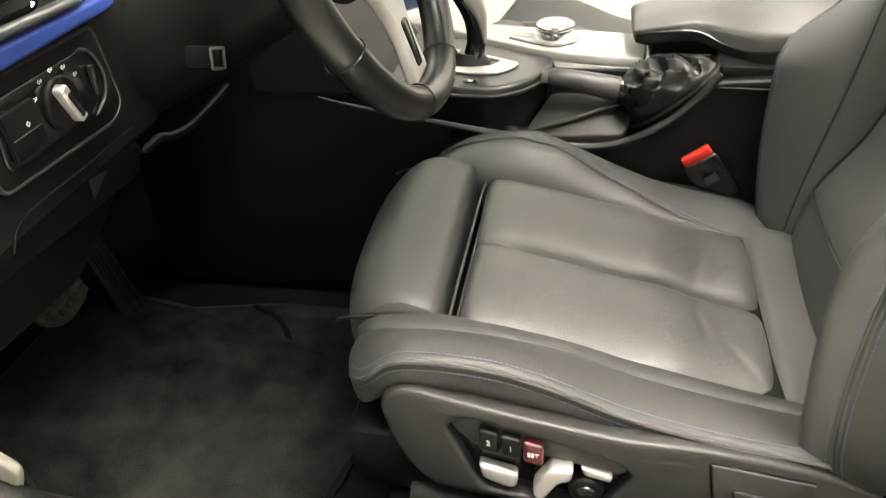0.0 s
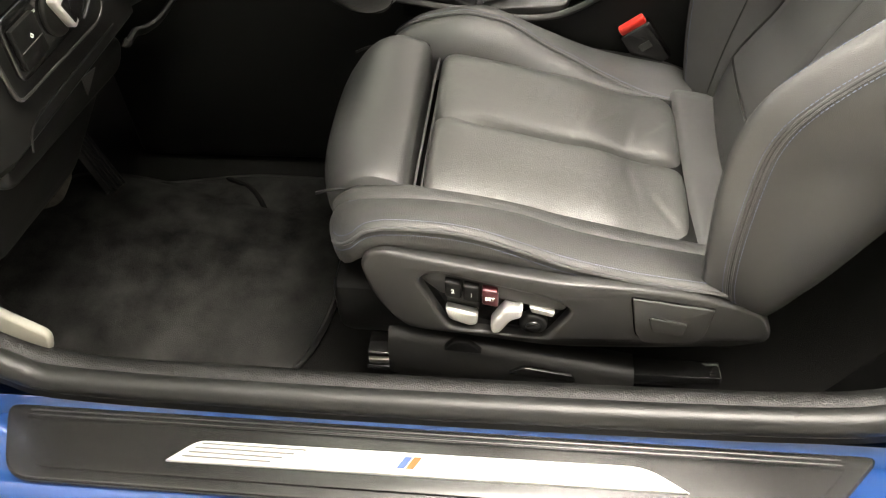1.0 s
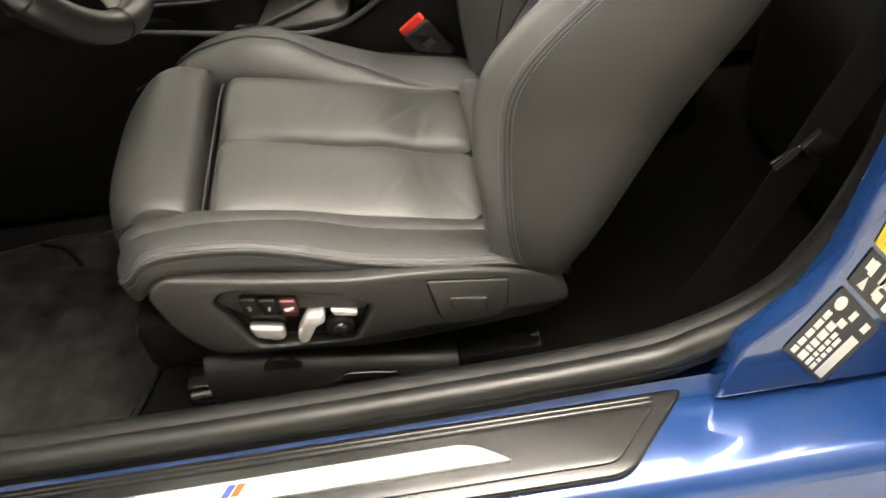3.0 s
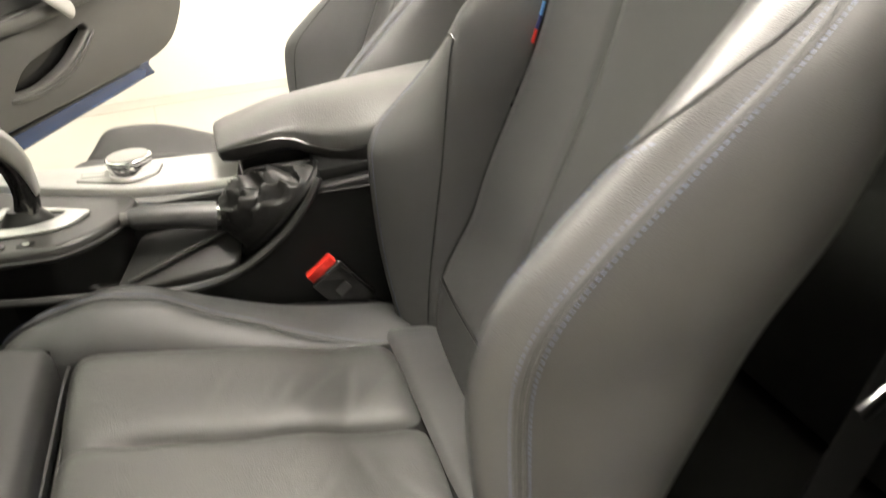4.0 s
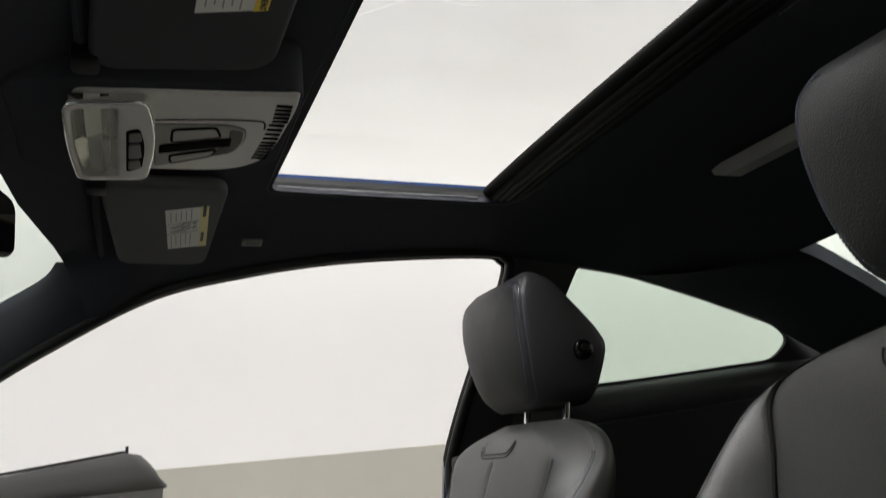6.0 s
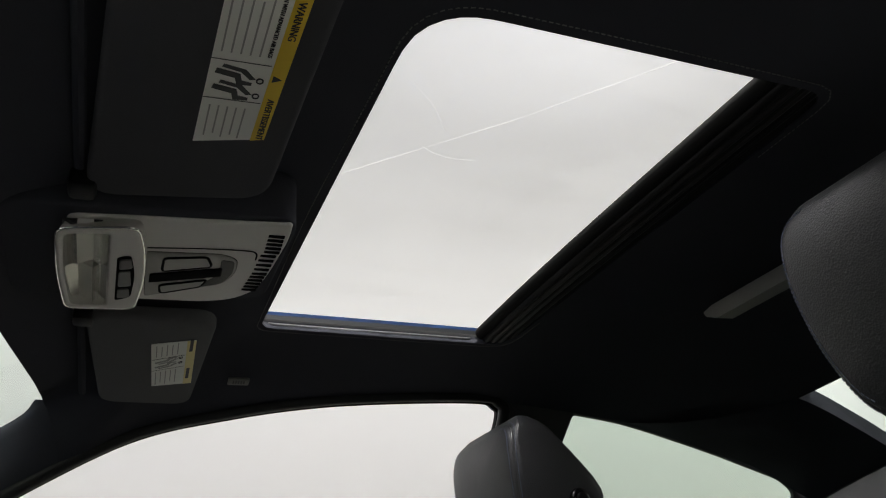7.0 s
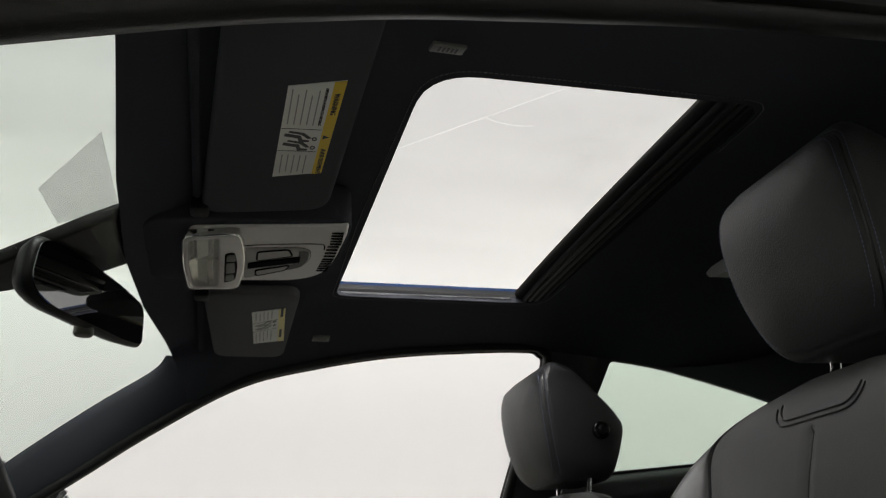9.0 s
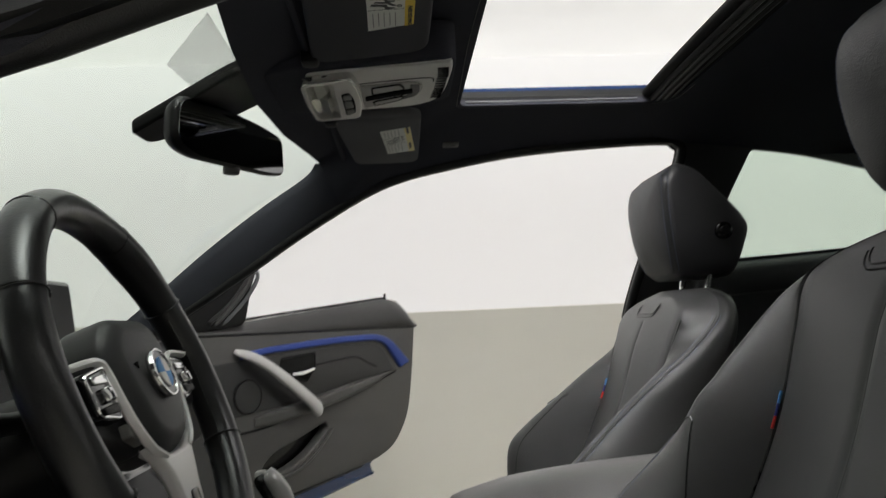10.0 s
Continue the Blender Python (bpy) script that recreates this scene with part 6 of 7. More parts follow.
silver = fillet([(-0.34, 0.172), (-0.147, 0.143), (-0.041, 0.067), (0.057, 0.014), (0.130, -0.008), (0.205, -0.018), (0.212, 0.03), (0.200, 0.092), (0.013, 0.127), (-0.046, 0.140), (-0.155, 0.185), (-0.34, 0.20)], [0.005, 0.1, 0.1, 0.1, 0.1, 0.004, 0.01, 0.02, 0.1, 0.05, 0.1, 0.005], 6)
trim = part("silver_trim", plate([silver], 0.016, lambda u, v, w: (u, v, 0.6455 + w), 0.0035, 3), PEARL, console, "pearl silver trim with fine texture", angle=60)
base = fillet([(0.000, 0.064), (0.010, 0.092), (0.112, 0.086), (0.104, 0.040), (0.060, 0.028)], [0.006, 0.008, 0.010, 0.012, 0.03], 5)
part("controller_base", plate([base], 0.004, lambda u, v, w: (u, v, 0.6612 + w), 0.0015), PEARL, console, "silver controller base")
part("base_gap", tube([(u, v, 0.6616) for u, v in base], 0.0010, 5, True), GLOSS, console)
for k in range(2):
    part("controller_key", plate([fillet([(0.006, 0.066 + 0.013 * k), (0.009, 0.076 + 0.013 * k), (0.040, 0.068 + 0.013 * k), (0.038, 0.058 + 0.013 * k)], 0.002, 3)], 0.002, lambda u, v, w: (u, v, 0.6650 + w), 0.0006), PEARL, console)
knob = thing("controller_knob", (0.071, 0.052, 0.664), "round silver rotary controller on console", "control knob")
KN = (0.073, 0.052)
part("knob_foot", disc((*KN, 0.6665), (0, 0, 1), 0.029, 0.006, 48, 0.002), SILVER, knob)
part("knob_band", disc((*KN, 0.676), (0, 0, 1), 0.0270, 0.014, 48, 0.002), CHROME, knob, "chrome side band")
part("knob_groove", disc((*KN, 0.6825), (0, 0, 1), 0.0285, 0.0016, 48), GLOSS, knob)
part("knob_rim", disc((*KN, 0.6865), (0, 0, 1), 0.0300, 0.008, 48, 0.003), CHROME, knob, "chrome rim")
part("knob_top", disc((*KN, 0.6910), (0, 0, 1), 0.0262, 0.002, 48, 0.0005), POD_GREY, knob, "grey touch surface")
# gear selector
gear = thing("gear_selector", (-0.045, -0.030, 0.655), "black and silver electronic gear selector", "gear selector")
SEC = [(0.655, -0.063, -0.028, 0.020), (0.662, -0.060, -0.028, 0.017), (0.676, -0.055, -0.025, 0.0125), (0.690, -0.0515, -0.0235, 0.0125), (0.705, -0.0515, -0.023, 0.0135), (0.721, -0.0545, -0.023, 0.0150), (0.736, -0.061, -0.0265, 0.0160), (0.748, -0.068, -0.031, 0.0165), (0.757, -0.0735, -0.037, 0.0160), (0.765, -0.0760, -0.043, 0.0150), (0.771, -0.0735, -0.049, 0.0125), (0.775, -0.0680, -0.055, 0.0075)]


def gear_rings(front, low, grow):
    rings = []
    for z, x0, x1, w in SEC:
        if z < low:
            continue
        a = x0 + (x1 - x0) * front(z)
        ring = []
        for t in np.linspace(0, 2 * math.pi, 24, endpoint=False):
            cx, sy = math.cos(t), math.sin(t)
            ring.append(((a + x1 + grow) / 2 + (x1 + grow - a) / 2 * np.sign(cx) * abs(cx) ** 0.8, -0.030 + (w + grow) * np.sign(sy) * abs(sy) ** 0.75, z + 0.5 * (0.5 * (a + x1) - a) * 0 + (0.006 if grow else 0.0) * max(0.0, cx) * min(1.0, (z - low) / 0.03)))
        rings.append(ring)
    return rings


part("grip", loft(gear_rings(lambda z: 0.0, 0.0, 0.0)), GLOSS, gear, "gloss black grip", angle=80)
part("grip_cap", loft(gear_rings(lambda z: max(0.34, 0.90 - 0.56 * (z - 0.69) / 0.055), 0.69, 0.0010)), CAP_GREY, gear, "satin grey grip cap", angle=80)
part("cap_inlay", plate([fillet([(-0.058, -0.042), (-0.058, -0.018), (-0.038, -0.019), (-0.038, -0.041)], 0.004, 4)], 0.006, lambda u, v, w: (u, v, 0.7690 + w - 0.80 * (u + 0.056)), 0.002), OH_GREY, gear, "grey cap inlay")
part("park_button", box((-0.074, -0.038, 0.768), (-0.060, -0.022, 0.7775), 0.003, 3), PEARL, gear)
part("selector_boot", loft([[(-0.046 + r * 1.3 * math.cos(t), -0.030 + r * math.sin(t), z) for t in np.linspace(0, 2 * math.pi, 24, endpoint=False)] for z, r in ((0.655, 0.0235), (0.659, 0.022), (0.664, 0.019), (0.668, 0.0165), (0.673, 0.014))]), LEATHER_SMOOTH, gear, "black rubber boot")
# hand brake with its boot
brake = thing("hand_brake", (0.18, -0.06, 0.60), "black leather hand brake lever with crumpled boot", "hand brake")
part("lever", tube([(0.070, -0.062, 0.648), (0.075, -0.062, 0.648), (0.10, -0.062, 0.645), (0.14, -0.062, 0.638), (0.168, -0.062, 0.632), (0.174, -0.062, 0.631)], [0.010, 0.0130, 0.0145, 0.0165, 0.0180, 0.017], 20), LEATHER, brake, "black leather grip", angle=60)
part("lever_seam", tube([(0.078, -0.0622, 0.6335), (0.12, -0.0622, 0.6262), (0.168, -0.0622, 0.6142)], 0.0012, 6), LEATHER_SMOOTH, brake)
part("button", disc((0.066, -0.062, 0.6485), (1, 0, -0.05), 0.0085, 0.012, 18, 0.002), GREY_PLASTIC, brake)
part("collar", tube([(0.170, -0.062, 0.6318), (0.175, -0.062, 0.6308)], 0.0190, 20), GLOSS, brake)
boot = []
for i, f in enumerate(np.linspace(0, 1, 34)):
    ring = []
    for j in range(48):
        t = 2 * math.pi * j / 48
        a = np.array((0.175, -0.062 + 0.0175 * math.sin(t), 0.631 + 0.0175 * math.cos(t)))
        b = np.array((0.248 + 0.052 * math.cos(t), -0.062 + 0.038 * math.sin(t), 0.628 + 0.044 * math.cos(t)))
        up = np.array((-0.5, 0.25 * math.sin(t) - 0.3 * abs(math.sin(t)), 0.75))
        n1 = noise.noise((3.4 * f + 7 + 0.8 * math.sin(t), 1.1 * math.cos(t), 1.1 * math.sin(t)))
        n2 = noise.noise((5.0 * f + 1.5 * math.sin(t), 1.9 * math.cos(t) + 4, 1.9 * math.sin(t)))
        n3 = noise.noise((9.0 * f + 3 * math.cos(t) + 2, 2.6 * math.sin(t) + 5 * f, 3.0 * math.cos(t) + 9))
        fold = 0.018 * (0.28 - abs(n1)) + 0.012 * (0.22 - abs(n2)) + 0.007 * (0.25 - abs(n3))
        env = math.sin(math.pi * min(1.0, f * 1.02)) ** 0.6 if f < 0.98 else 0.0
        ring.append(tuple(a + (b - a) * f ** 0.85 + up * env * (0.015 + fold * 2.6)))
    boot.append(ring)
part("boot", loft(boot, True, False), BOOT, brake, "crumpled black leather boot", angle=55)
part("boot_frame", tube([(0.248 + 0.055 * math.cos(t), -0.062 + 0.041 * math.sin(t), 0.627 + 0.047 * math.cos(t)) for t in np.linspace(0, 2 * math.pi, 48, endpoint=False)], 0.0055, 8, True), SOFT, brake)
part("handle_recess", plate([fillet([(0.035, -0.104), (0.185, -0.104), (0.200, -0.035), (0.075, -0.030)], [0.02, 0.02, 0.01, 0.01], 5)], 0.012, lambda u, v, w: (u, v, 0.562 + w + 0.50 * (v + 0.104) + 0.05 * (u - 0.05)), 0.003), PLASTIC, console, "dark plastic recess below hand brake")
part("recess_fold", tube([(0.055, -0.100, 0.584), (0.10, -0.085, 0.592), (0.15, -0.070, 0.604), (0.19, -0.060, 0.612)], [0.002, 0.004, 0.004, 0.002], 8), DECK, console)
part("recess_wall", plate([fillet([(0.060, 0.575), (0.20, 0.575), (0.30, 0.672), (0.215, 0.672), (0.20, 0.648), (0.07, 0.648)], 0.006, 4)], 0.010, lambda u, v, w: (u, -0.032 + w, v), 0.003), SOFT, console)
# armrest
arm = thing("armrest", (0.45, 0.03, 0.66), "padded black leather centre armrest", "armrest")
pads, lowers = [], []
for x, y0, y1, zt, zm, zb in ((0.186, -0.014, 0.100, 0.700, 0.696, 0.690), (0.190, -0.022, 0.108, 0.706, 0.698, 0.684), (0.205, -0.026, 0.113, 0.712, 0.701, 0.682), (0.24, -0.028, 0.117, 0.722, 0.705, 0.686), (0.265, -0.029, 0.119, 0.729, 0.706, 0.689), (0.285, -0.031, 0.120, 0.733, 0.701, 0.686), (0.300, -0.040, 0.120, 0.736, 0.694, 0.680), (0.325, -0.060, 0.120, 0.741, 0.690, 0.674), (0.35, -0.080, 0.120, 0.745, 0.694, 0.672), (0.40, -0.092, 0.120, 0.750, 0.704, 0.674), (0.50, -0.094, 0.120, 0.756, 0.712, 0.676), (0.60, -0.094, 0.118, 0.752, 0.712, 0.676), (0.66, -0.085, 0.11, 0.742, 0.708, 0.676), (0.68, -0.07, 0.10, 0.730, 0.704, 0.678)):
    wide = y1 - y0
    sec = fillet([(y0, zm), (y0, zm + 0.4 * (zt - zm) + 0.002), (y0 + 0.30 * wide, zt + 0.004), (y0 + 0.70 * wide, zt + 0.004), (y1, zm + 0.4 * (zt - zm)), (y1, zm)], [0.002, 0.008, 0.05, 0.05, 0.008, 0.002], 5)
    pads.append([(x, y, z) for y, z in sec])
    lowers.append([(x + 0.001, y, z) for y, z in fillet([(y0 + 0.002, zb), (y0 + 0.001, zm + 0.001), (y1 - 0.001, zm + 0.001), (y1 - 0.002, zb)], [0.005, 0.001, 0.001, 0.005], 4)])
part("armrest_pad", loft(pads), ARM_LEATHER, arm, "soft black leather pad", angle=60)
# Side darker than the pad, with its shade put into the colour.
part("armrest_side", loft(lowers), BOOT, arm, "black leather side", angle=60)
seam = spline([(0.190, -0.0235, 0.698), (0.24, -0.0295, 0.705), (0.265, -0.0305, 0.706), (0.285, -0.0325, 0.701), (0.302, -0.043, 0.694), (0.327, -0.063, 0.690), (0.35, -0.0815, 0.694), (0.40, -0.0935, 0.704), (0.50, -0.0955, 0.712), (0.62, -0.0940, 0.711)], 60)
part("armrest_seam", tube(seam, 0.0014, 6), LEATHER_SMOOTH, arm)
part("armrest_base", box((0.30, -0.090, 0.655), (0.68, 0.110, 0.678), 0.006), SOFT, arm)
part("armrest_latch", box((0.212, -0.018, 0.660), (0.31, 0.105, 0.692), 0.006), SOFT, arm)
part("console_line", tube([(0.30, -0.109, 0.655), (0.5, -0.109, 0.650), (0.70, -0.109, 0.645)], 0.0015, 6), SOFT, console)
# buckle
buckle = thing("seat_belt_buckle", (0.31, -0.125, 0.45), "black seat belt buckle with red release button", "seat belt buckle", "buckles")
bm_ = Matrix.Translation((0.2775, -0.124, 0.566)) @ Matrix.Rotation(radians(-36), 4, "Y")
part("button", moved(box((-0.0205, -0.0065, -0.014), (0.0205, 0.0065, 0.001), 0.003), bm_), RED, buckle, "bright red release button")
part("buckle_body", moved(box((-0.025, -0.010, -0.085), (0.025, 0.010, -0.011), 0.005, 3), bm_), GLOSS, buckle)
part("buckle_mark", moved(box((-0.008, -0.0106, -0.050), (0.010, -0.0099, -0.038), 0), bm_), DECK, buckle)
part("buckle_strap", moved(box((-0.018, -0.003, -0.30), (0.018, 0.003, -0.098), 0.001), bm_), CARPET, buckle)
twin = copy_thing(buckle, Matrix.Translation((0.315, 0.125, 0.41)))

# ---- footwell ----
mat_outline = fillet([(-0.195, -0.600), (-0.160, -0.50), (-0.155, -0.34), (-0.17, -0.165), (-0.37, -0.160), (-0.57, -0.20), (-0.66, -0.26), (-0.66, -0.52), (-0.585, -0.560), (-0.50, -0.615)], [0.07, 0.05, 0.05, 0.03, 0.05, 0.06, 0.05, 0.05, 0.05, 0.05], 6)
mat_ob = thing("floor_mat", (-0.4, -0.4, 0.26), "worn black velour floor mat with bound edge", "floor mat")


def laid(u, v, w):
    rise = max(0.0, (-u - 0.52)) * 0.55
    return (u, v, 0.261 + w + rise + 0.004 * noise.noise((9 * u, 9 * v, 0)))


part("mat_surface", plate([mat_outline], 0.012, laid, 0.004), MAT, mat_ob, "black velour pile")
part("binding", tube([laid(u, v, 0.006) for u, v in mat_outline], 0.0065, 6, True), RUBBER, mat_ob, "black bound edge")
# Darker carpet colour draws the shading line along the ridge.
part("heel_ridge", tube([laid(u, v, 0.0130) for u, v in spline([(-0.416, -0.172), (-0.366, -0.196), (-0.328, -0.240), (-0.294, -0.308), (-0.269, -0.386), (-0.272, -0.45)], 24)], [0.001] + [0.0055] * 22 + [0.001], 8), CARPET, mat_ob, "heel pad ridge with its shade as a darker line")
accel = thing("accelerator_pedal", (-0.57, -0.29, 0.29), "black rubber accelerator pedal", "pedal")
ACC, ACC_UP = np.array((-0.558, -0.268, 0.288)), np.array((-0.045, -0.004, 0.187))
slab = [[tuple(ACC + f * ACC_UP + np.array((-b * 0.25, a * (1 - 0.12 * f), b))) for a, b in ((-0.026, 0), (0.026, 0), (0.026, 0.010), (0.020, 0.014), (-0.020, 0.014), (-0.026, 0.010))] for f in (0, 0.04, 0.5, 0.96, 1.0)]
part("pedal_plate", loft(slab), DECK, accel, angle=30)
for k in range(5):
    y = -0.017 + 0.0085 * k
    part("tread", tube([tuple(ACC + f * ACC_UP + np.array((0.004, y * (1 - 0.12 * f), 0.013))) for f in (0.06, 0.5, 0.94)], 0.0024, 6), RUBBER, accel)
part("pedal_hinge", box((-0.590, -0.300, 0.262), (-0.535, -0.240, 0.298), 0.006), SOFT, accel)
stop = thing("brake_pedal", (-0.62, -0.37, 0.26), "black rubber brake pedal, worn", "pedal")
BRAKE = Matrix.Translation((-0.605, -0.372, 0.442)) @ Matrix.Rotation(radians(-35), 4, "Y")
part("pedal_pad", plate([fillet([(-0.050, -0.030), (-0.020, -0.050), (0.040, -0.040), (0.054, 0.006), (0.040, 0.044), (-0.030, 0.048), (-0.056, 0.014)], 0.016, 5)], 0.014, lambda u, v, w: tuple(BRAKE @ Vector((w - 0.007, u, v))), 0.004, 3), WORN_PEDAL, stop)
for k in range(5):
    for j in range(5):
        y, z = -0.034 + 0.017 * k, -0.030 + 0.0145 * j
        part("tread", moved(box((0.006, y - 0.006, z - 0.005), (0.010, y + 0.006, z + 0.005), 0.001), BRAKE), WORN_PEDAL, stop)
part("pedal_arm", tube([(-0.625, -0.375, 0.43), (-0.70, -0.375, 0.50), (-0.78, -0.375, 0.70)], 0.011, 8), STEEL, stop)
part("footwell_trim", plate([fillet([(-0.56, 0.56), (-0.475, 0.515), (-0.420, 0.468), (-0.434, 0.430), (-0.47, 0.446), (-0.56, 0.50)], 0.012, 4)], 0.012, lambda u, v, w: (u, -0.690 + w, v), 0.004), LIGHT_KICK, car, "pale grey foot rest trim")

# ---- rear seats ----
bench = thing("rear_bench", (1.15, 0, 0.26), "black leather rear bench seat", "car seat")
for s in (-1, 1):
    rings = []
    for x, zt, g in ((0.86, 0.52, 0.8), (0.87, 0.56, 0.95), (0.90, 0.585, 1.0), (1.0, 0.585, 1), (1.15, 0.56, 1), (1.30, 0.54, 1)):
        rings.append([(x, s * 0.34 + y, z) for y, z in fillet([(-0.26 * g, 0.30), (-0.26 * g, zt), (0.26 * g, zt), (0.26 * g, 0.30)], [0.002, 0.05, 0.05, 0.002], 6)])
    # Bench leather painted darker for its shade, most on the driver's side.
    part("seat_cushion", loft(rings), TRIM_AND_SHADE, bench, angle=60)
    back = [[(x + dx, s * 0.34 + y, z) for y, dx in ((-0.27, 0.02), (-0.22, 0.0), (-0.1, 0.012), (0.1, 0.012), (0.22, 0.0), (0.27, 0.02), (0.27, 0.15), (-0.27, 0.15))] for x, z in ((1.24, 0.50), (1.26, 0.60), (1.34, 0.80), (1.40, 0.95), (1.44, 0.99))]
    part("seat_back", loft(back), LEATHER_HEAD if s > 0 else TRIM_AND_SHADE, bench, angle=60)
    part("headrest", moved(box((-0.04, -0.13, -0.05), (0.05, 0.13, 0.06), 0.03, 4), Matrix.Translation((1.48, s * 0.34, 1.03))), LEATHER, bench)
for s in (-1, 1):
    part("rear_armrest", box((0.86, min(s * 0.60, s * 0.70), 0.55), (1.32, max(s * 0.60, s * 0.70), 0.705), 0.02, 3), SOFT, car, "black rear side armrest")

# ---- seat belt by the driver's door pillar ----
belt = thing("seat_belt", (0.62, -0.64, 0.28), "black seat belt with metal tongue hanging on pillar", "seat belt")
web = spline([(0.725, -0.625, 1.02), (0.712, -0.632, 0.88), (0.702, -0.630, 0.77), (0.666, -0.618, 0.63), (0.618, -0.608, 0.48), (0.535, -0.60, 0.29)], 40)
part("webbing", loft([[(x - 0.021, y + 0.006, z), (x + 0.021, y - 0.006, z), (x + 0.021, y - 0.0045, z), (x - 0.021, y + 0.0075, z)] for x, y, z in web]), WEBBING, belt, "black webbing")
part("tongue_body", moved(box((-0.016, -0.005, -0.018), (0.016, 0.005, 0.008), 0.003), Matrix.Translation((0.668, -0.626, 0.632)) @ Matrix.Rotation(radians(38), 4, "Y")), SOFT, belt)
part("tongue", moved(box((-0.052, -0.0015, -0.010), (-0.018, 0.0015, 0.010), 0.001), Matrix.Translation((0.664, -0.628, 0.634)) @ Matrix.Rotation(radians(-32), 4, "Y")), CHROME, belt, "bright metal tongue")

# ---- labels on the door jamb ----
def jamb(u, v, w):
    return (u, -0.7662 - w, v)


def jamb_label(corner, a, b, ground, label):
    """A label from one corner and its two sides on the pillar; returns its placing function."""

    def put(u, v, d):
        return jamb(corner[0] + u * a[0] + v * b[0], corner[1] + u * a[1] + v * b[1], d)

    ob = solo("door_label", plate([fillet([(0, 0), (1, 0), (1, 1), (0, 1)], 0.06, 3)], 0.0008, put), ground, label, "label")
    return ob, put


def bars(parent, put, rects, mat):
    for u0, v0, u1, v1 in rects:
        part("print", plate([[(u0, v0), (u1, v0), (u1, v1), (u0, v1)]], 0.0004, lambda u, v, w: put(u, v, 0.0009 + w)), mat, parent)


def labels_on_jamb():
    rnd = random.Random(5)
    ob, put = jamb_label((0.596, 0.483), (0.038, 0.087), (0.061, -0.075), DARK_PRINT, "black data label with white print on blue door jamb")
    for row, (v0, v1, last) in enumerate(((0.09, 0.19, 0.66), (0.26, 0.40, 0.58), (0.45, 0.53, 0.60), (0.57, 0.65, 0.55))):
        u = 0.06
        while u < last:
            w = rnd.uniform(0.05, 0.13)
            bars(ob, put, [(u, v0, u + w, v1)], WHITE_PRINT)
            u += w + 0.025
    bars(ob, put, [(0.05, 0.72, 0.70, 0.90), (0.66, 0.36, 0.76, 0.50), (0.80, 0.44, 0.92, 0.54), (0.80, 0.74, 0.92, 0.86)], PAPER)
    part("print", plate([[(0.86 + 0.085 * math.cos(t), 0.17 + 0.095 * math.sin(t)) for t in np.linspace(0, 2 * math.pi, 20, endpoint=False)]], 0.0005, lambda u, v, w: put(u, v, 0.0009 + w)), PAPER, ob)
    bars(ob, put, [(0.80, 0.155, 0.92, 0.185)], DARK_PRINT)
    ob, put = jamb_label((0.636, 0.576), (0.012, 0.042), (0.066, -0.079), DARK_PRINT, "black pictogram label on blue door jamb")
    bars(ob, put, [(0.55, 0.08, 0.85, 0.16), (0.50, 0.16, 0.88, 0.24), (0.20, 0.42, 0.80, 0.47), (0.52, 0.38, 0.86, 0.50), (0.16, 0.47, 0.42, 0.60), (0.55, 0.52, 0.65, 0.60), (0.14, 0.70, 0.55, 0.80), (0.20, 0.80, 0.50, 0.88), (0.60, 0.78, 0.90, 0.92)], PAPER)
    part("print", plate([[(0.12, 0.14), (0.12, 0.28), (0.46, 0.21)]], 0.0004, lambda u, v, w: put(u, v, 0.0009 + w)), PAPER, ob)
    ob, put = jamb_label((0.6475, 0.6235), (0.003, 0.027), (0.072, -0.080), YELLOW, "yellow pictogram label on blue door jamb")
    ochre = material("ochre_print", (0.58, 0.39, 0.012), 0.6)
    bars(ob, put, [(0.25, 0.12, 0.75, 0.20), (0.25, 0.34, 0.60, 0.44), (0.35, 0.44, 0.80, 0.52), (0.22, 0.62, 0.70, 0.72), (0.40, 0.72, 0.85, 0.84), (0.15, 0.80, 0.35, 0.88)], ochre)
    ob, put = jamb_label((0.6535, 0.6515), (0.030, 0.115), (0.105, -0.117), PAPER, "white tyre data label on blue door jamb")
    bars(ob, put, [(0.18, 0.05, 0.95, 0.12)], YELLOW)
    bars(ob, put, [(0.10 + 0.09 * k, 0.17, 0.13 + 0.09 * k, 0.60 - 0.1 * (k % 3)) for k in range(9)], GREY_PRINT)
    plug = solo("jamb_plug", disc(jamb(0.664, 0.648, 0.002), (0, 1, 0), 0.011, 0.005, 24, 0.001), GLOSS, "round grey plug in blue door jamb", "plug")
    part("plug_cap", disc(jamb(0.664, 0.648, 0.0045), (0, 1, 0), 0.0075, 0.002, 20, 0.0005), GREY_PLASTIC, plug)


labels_on_jamb()


# ---- overhead ----
over = thing("overhead_console", (0.1, 0.01, 1.28), "grey overhead console with lamp lens and sunroof switch", "overhead console")


def ceil(u, v, w):
    """Hanging from the roof lining: rearward, across, down."""
    return (u, v, 1.328 + 0.06 * (u - 0.1) - w)


base = fillet([(0.010, -0.084), (0.075, -0.087), (0.150, -0.089), (0.206, -0.092), (0.209, -0.06), (0.205, 0.02), (0.198, 0.066), (0.176, 0.092), (0.143, 0.100), (0.010, 0.092)], [0.012, 0.02, 0.04, 0.004, 0.05, 0.05, 0.02, 0.02, 0.03, 0.012], 6)


def tuck(u, v, w, low):
    """Narrower towards the lining, so that only the lower face shows."""
    k = 1 - 0.30 * max(0.0, 1 - w / low)
    return ceil(0.1 + (u - 0.1) * (0.5 + 0.5 * k), v * k, w)


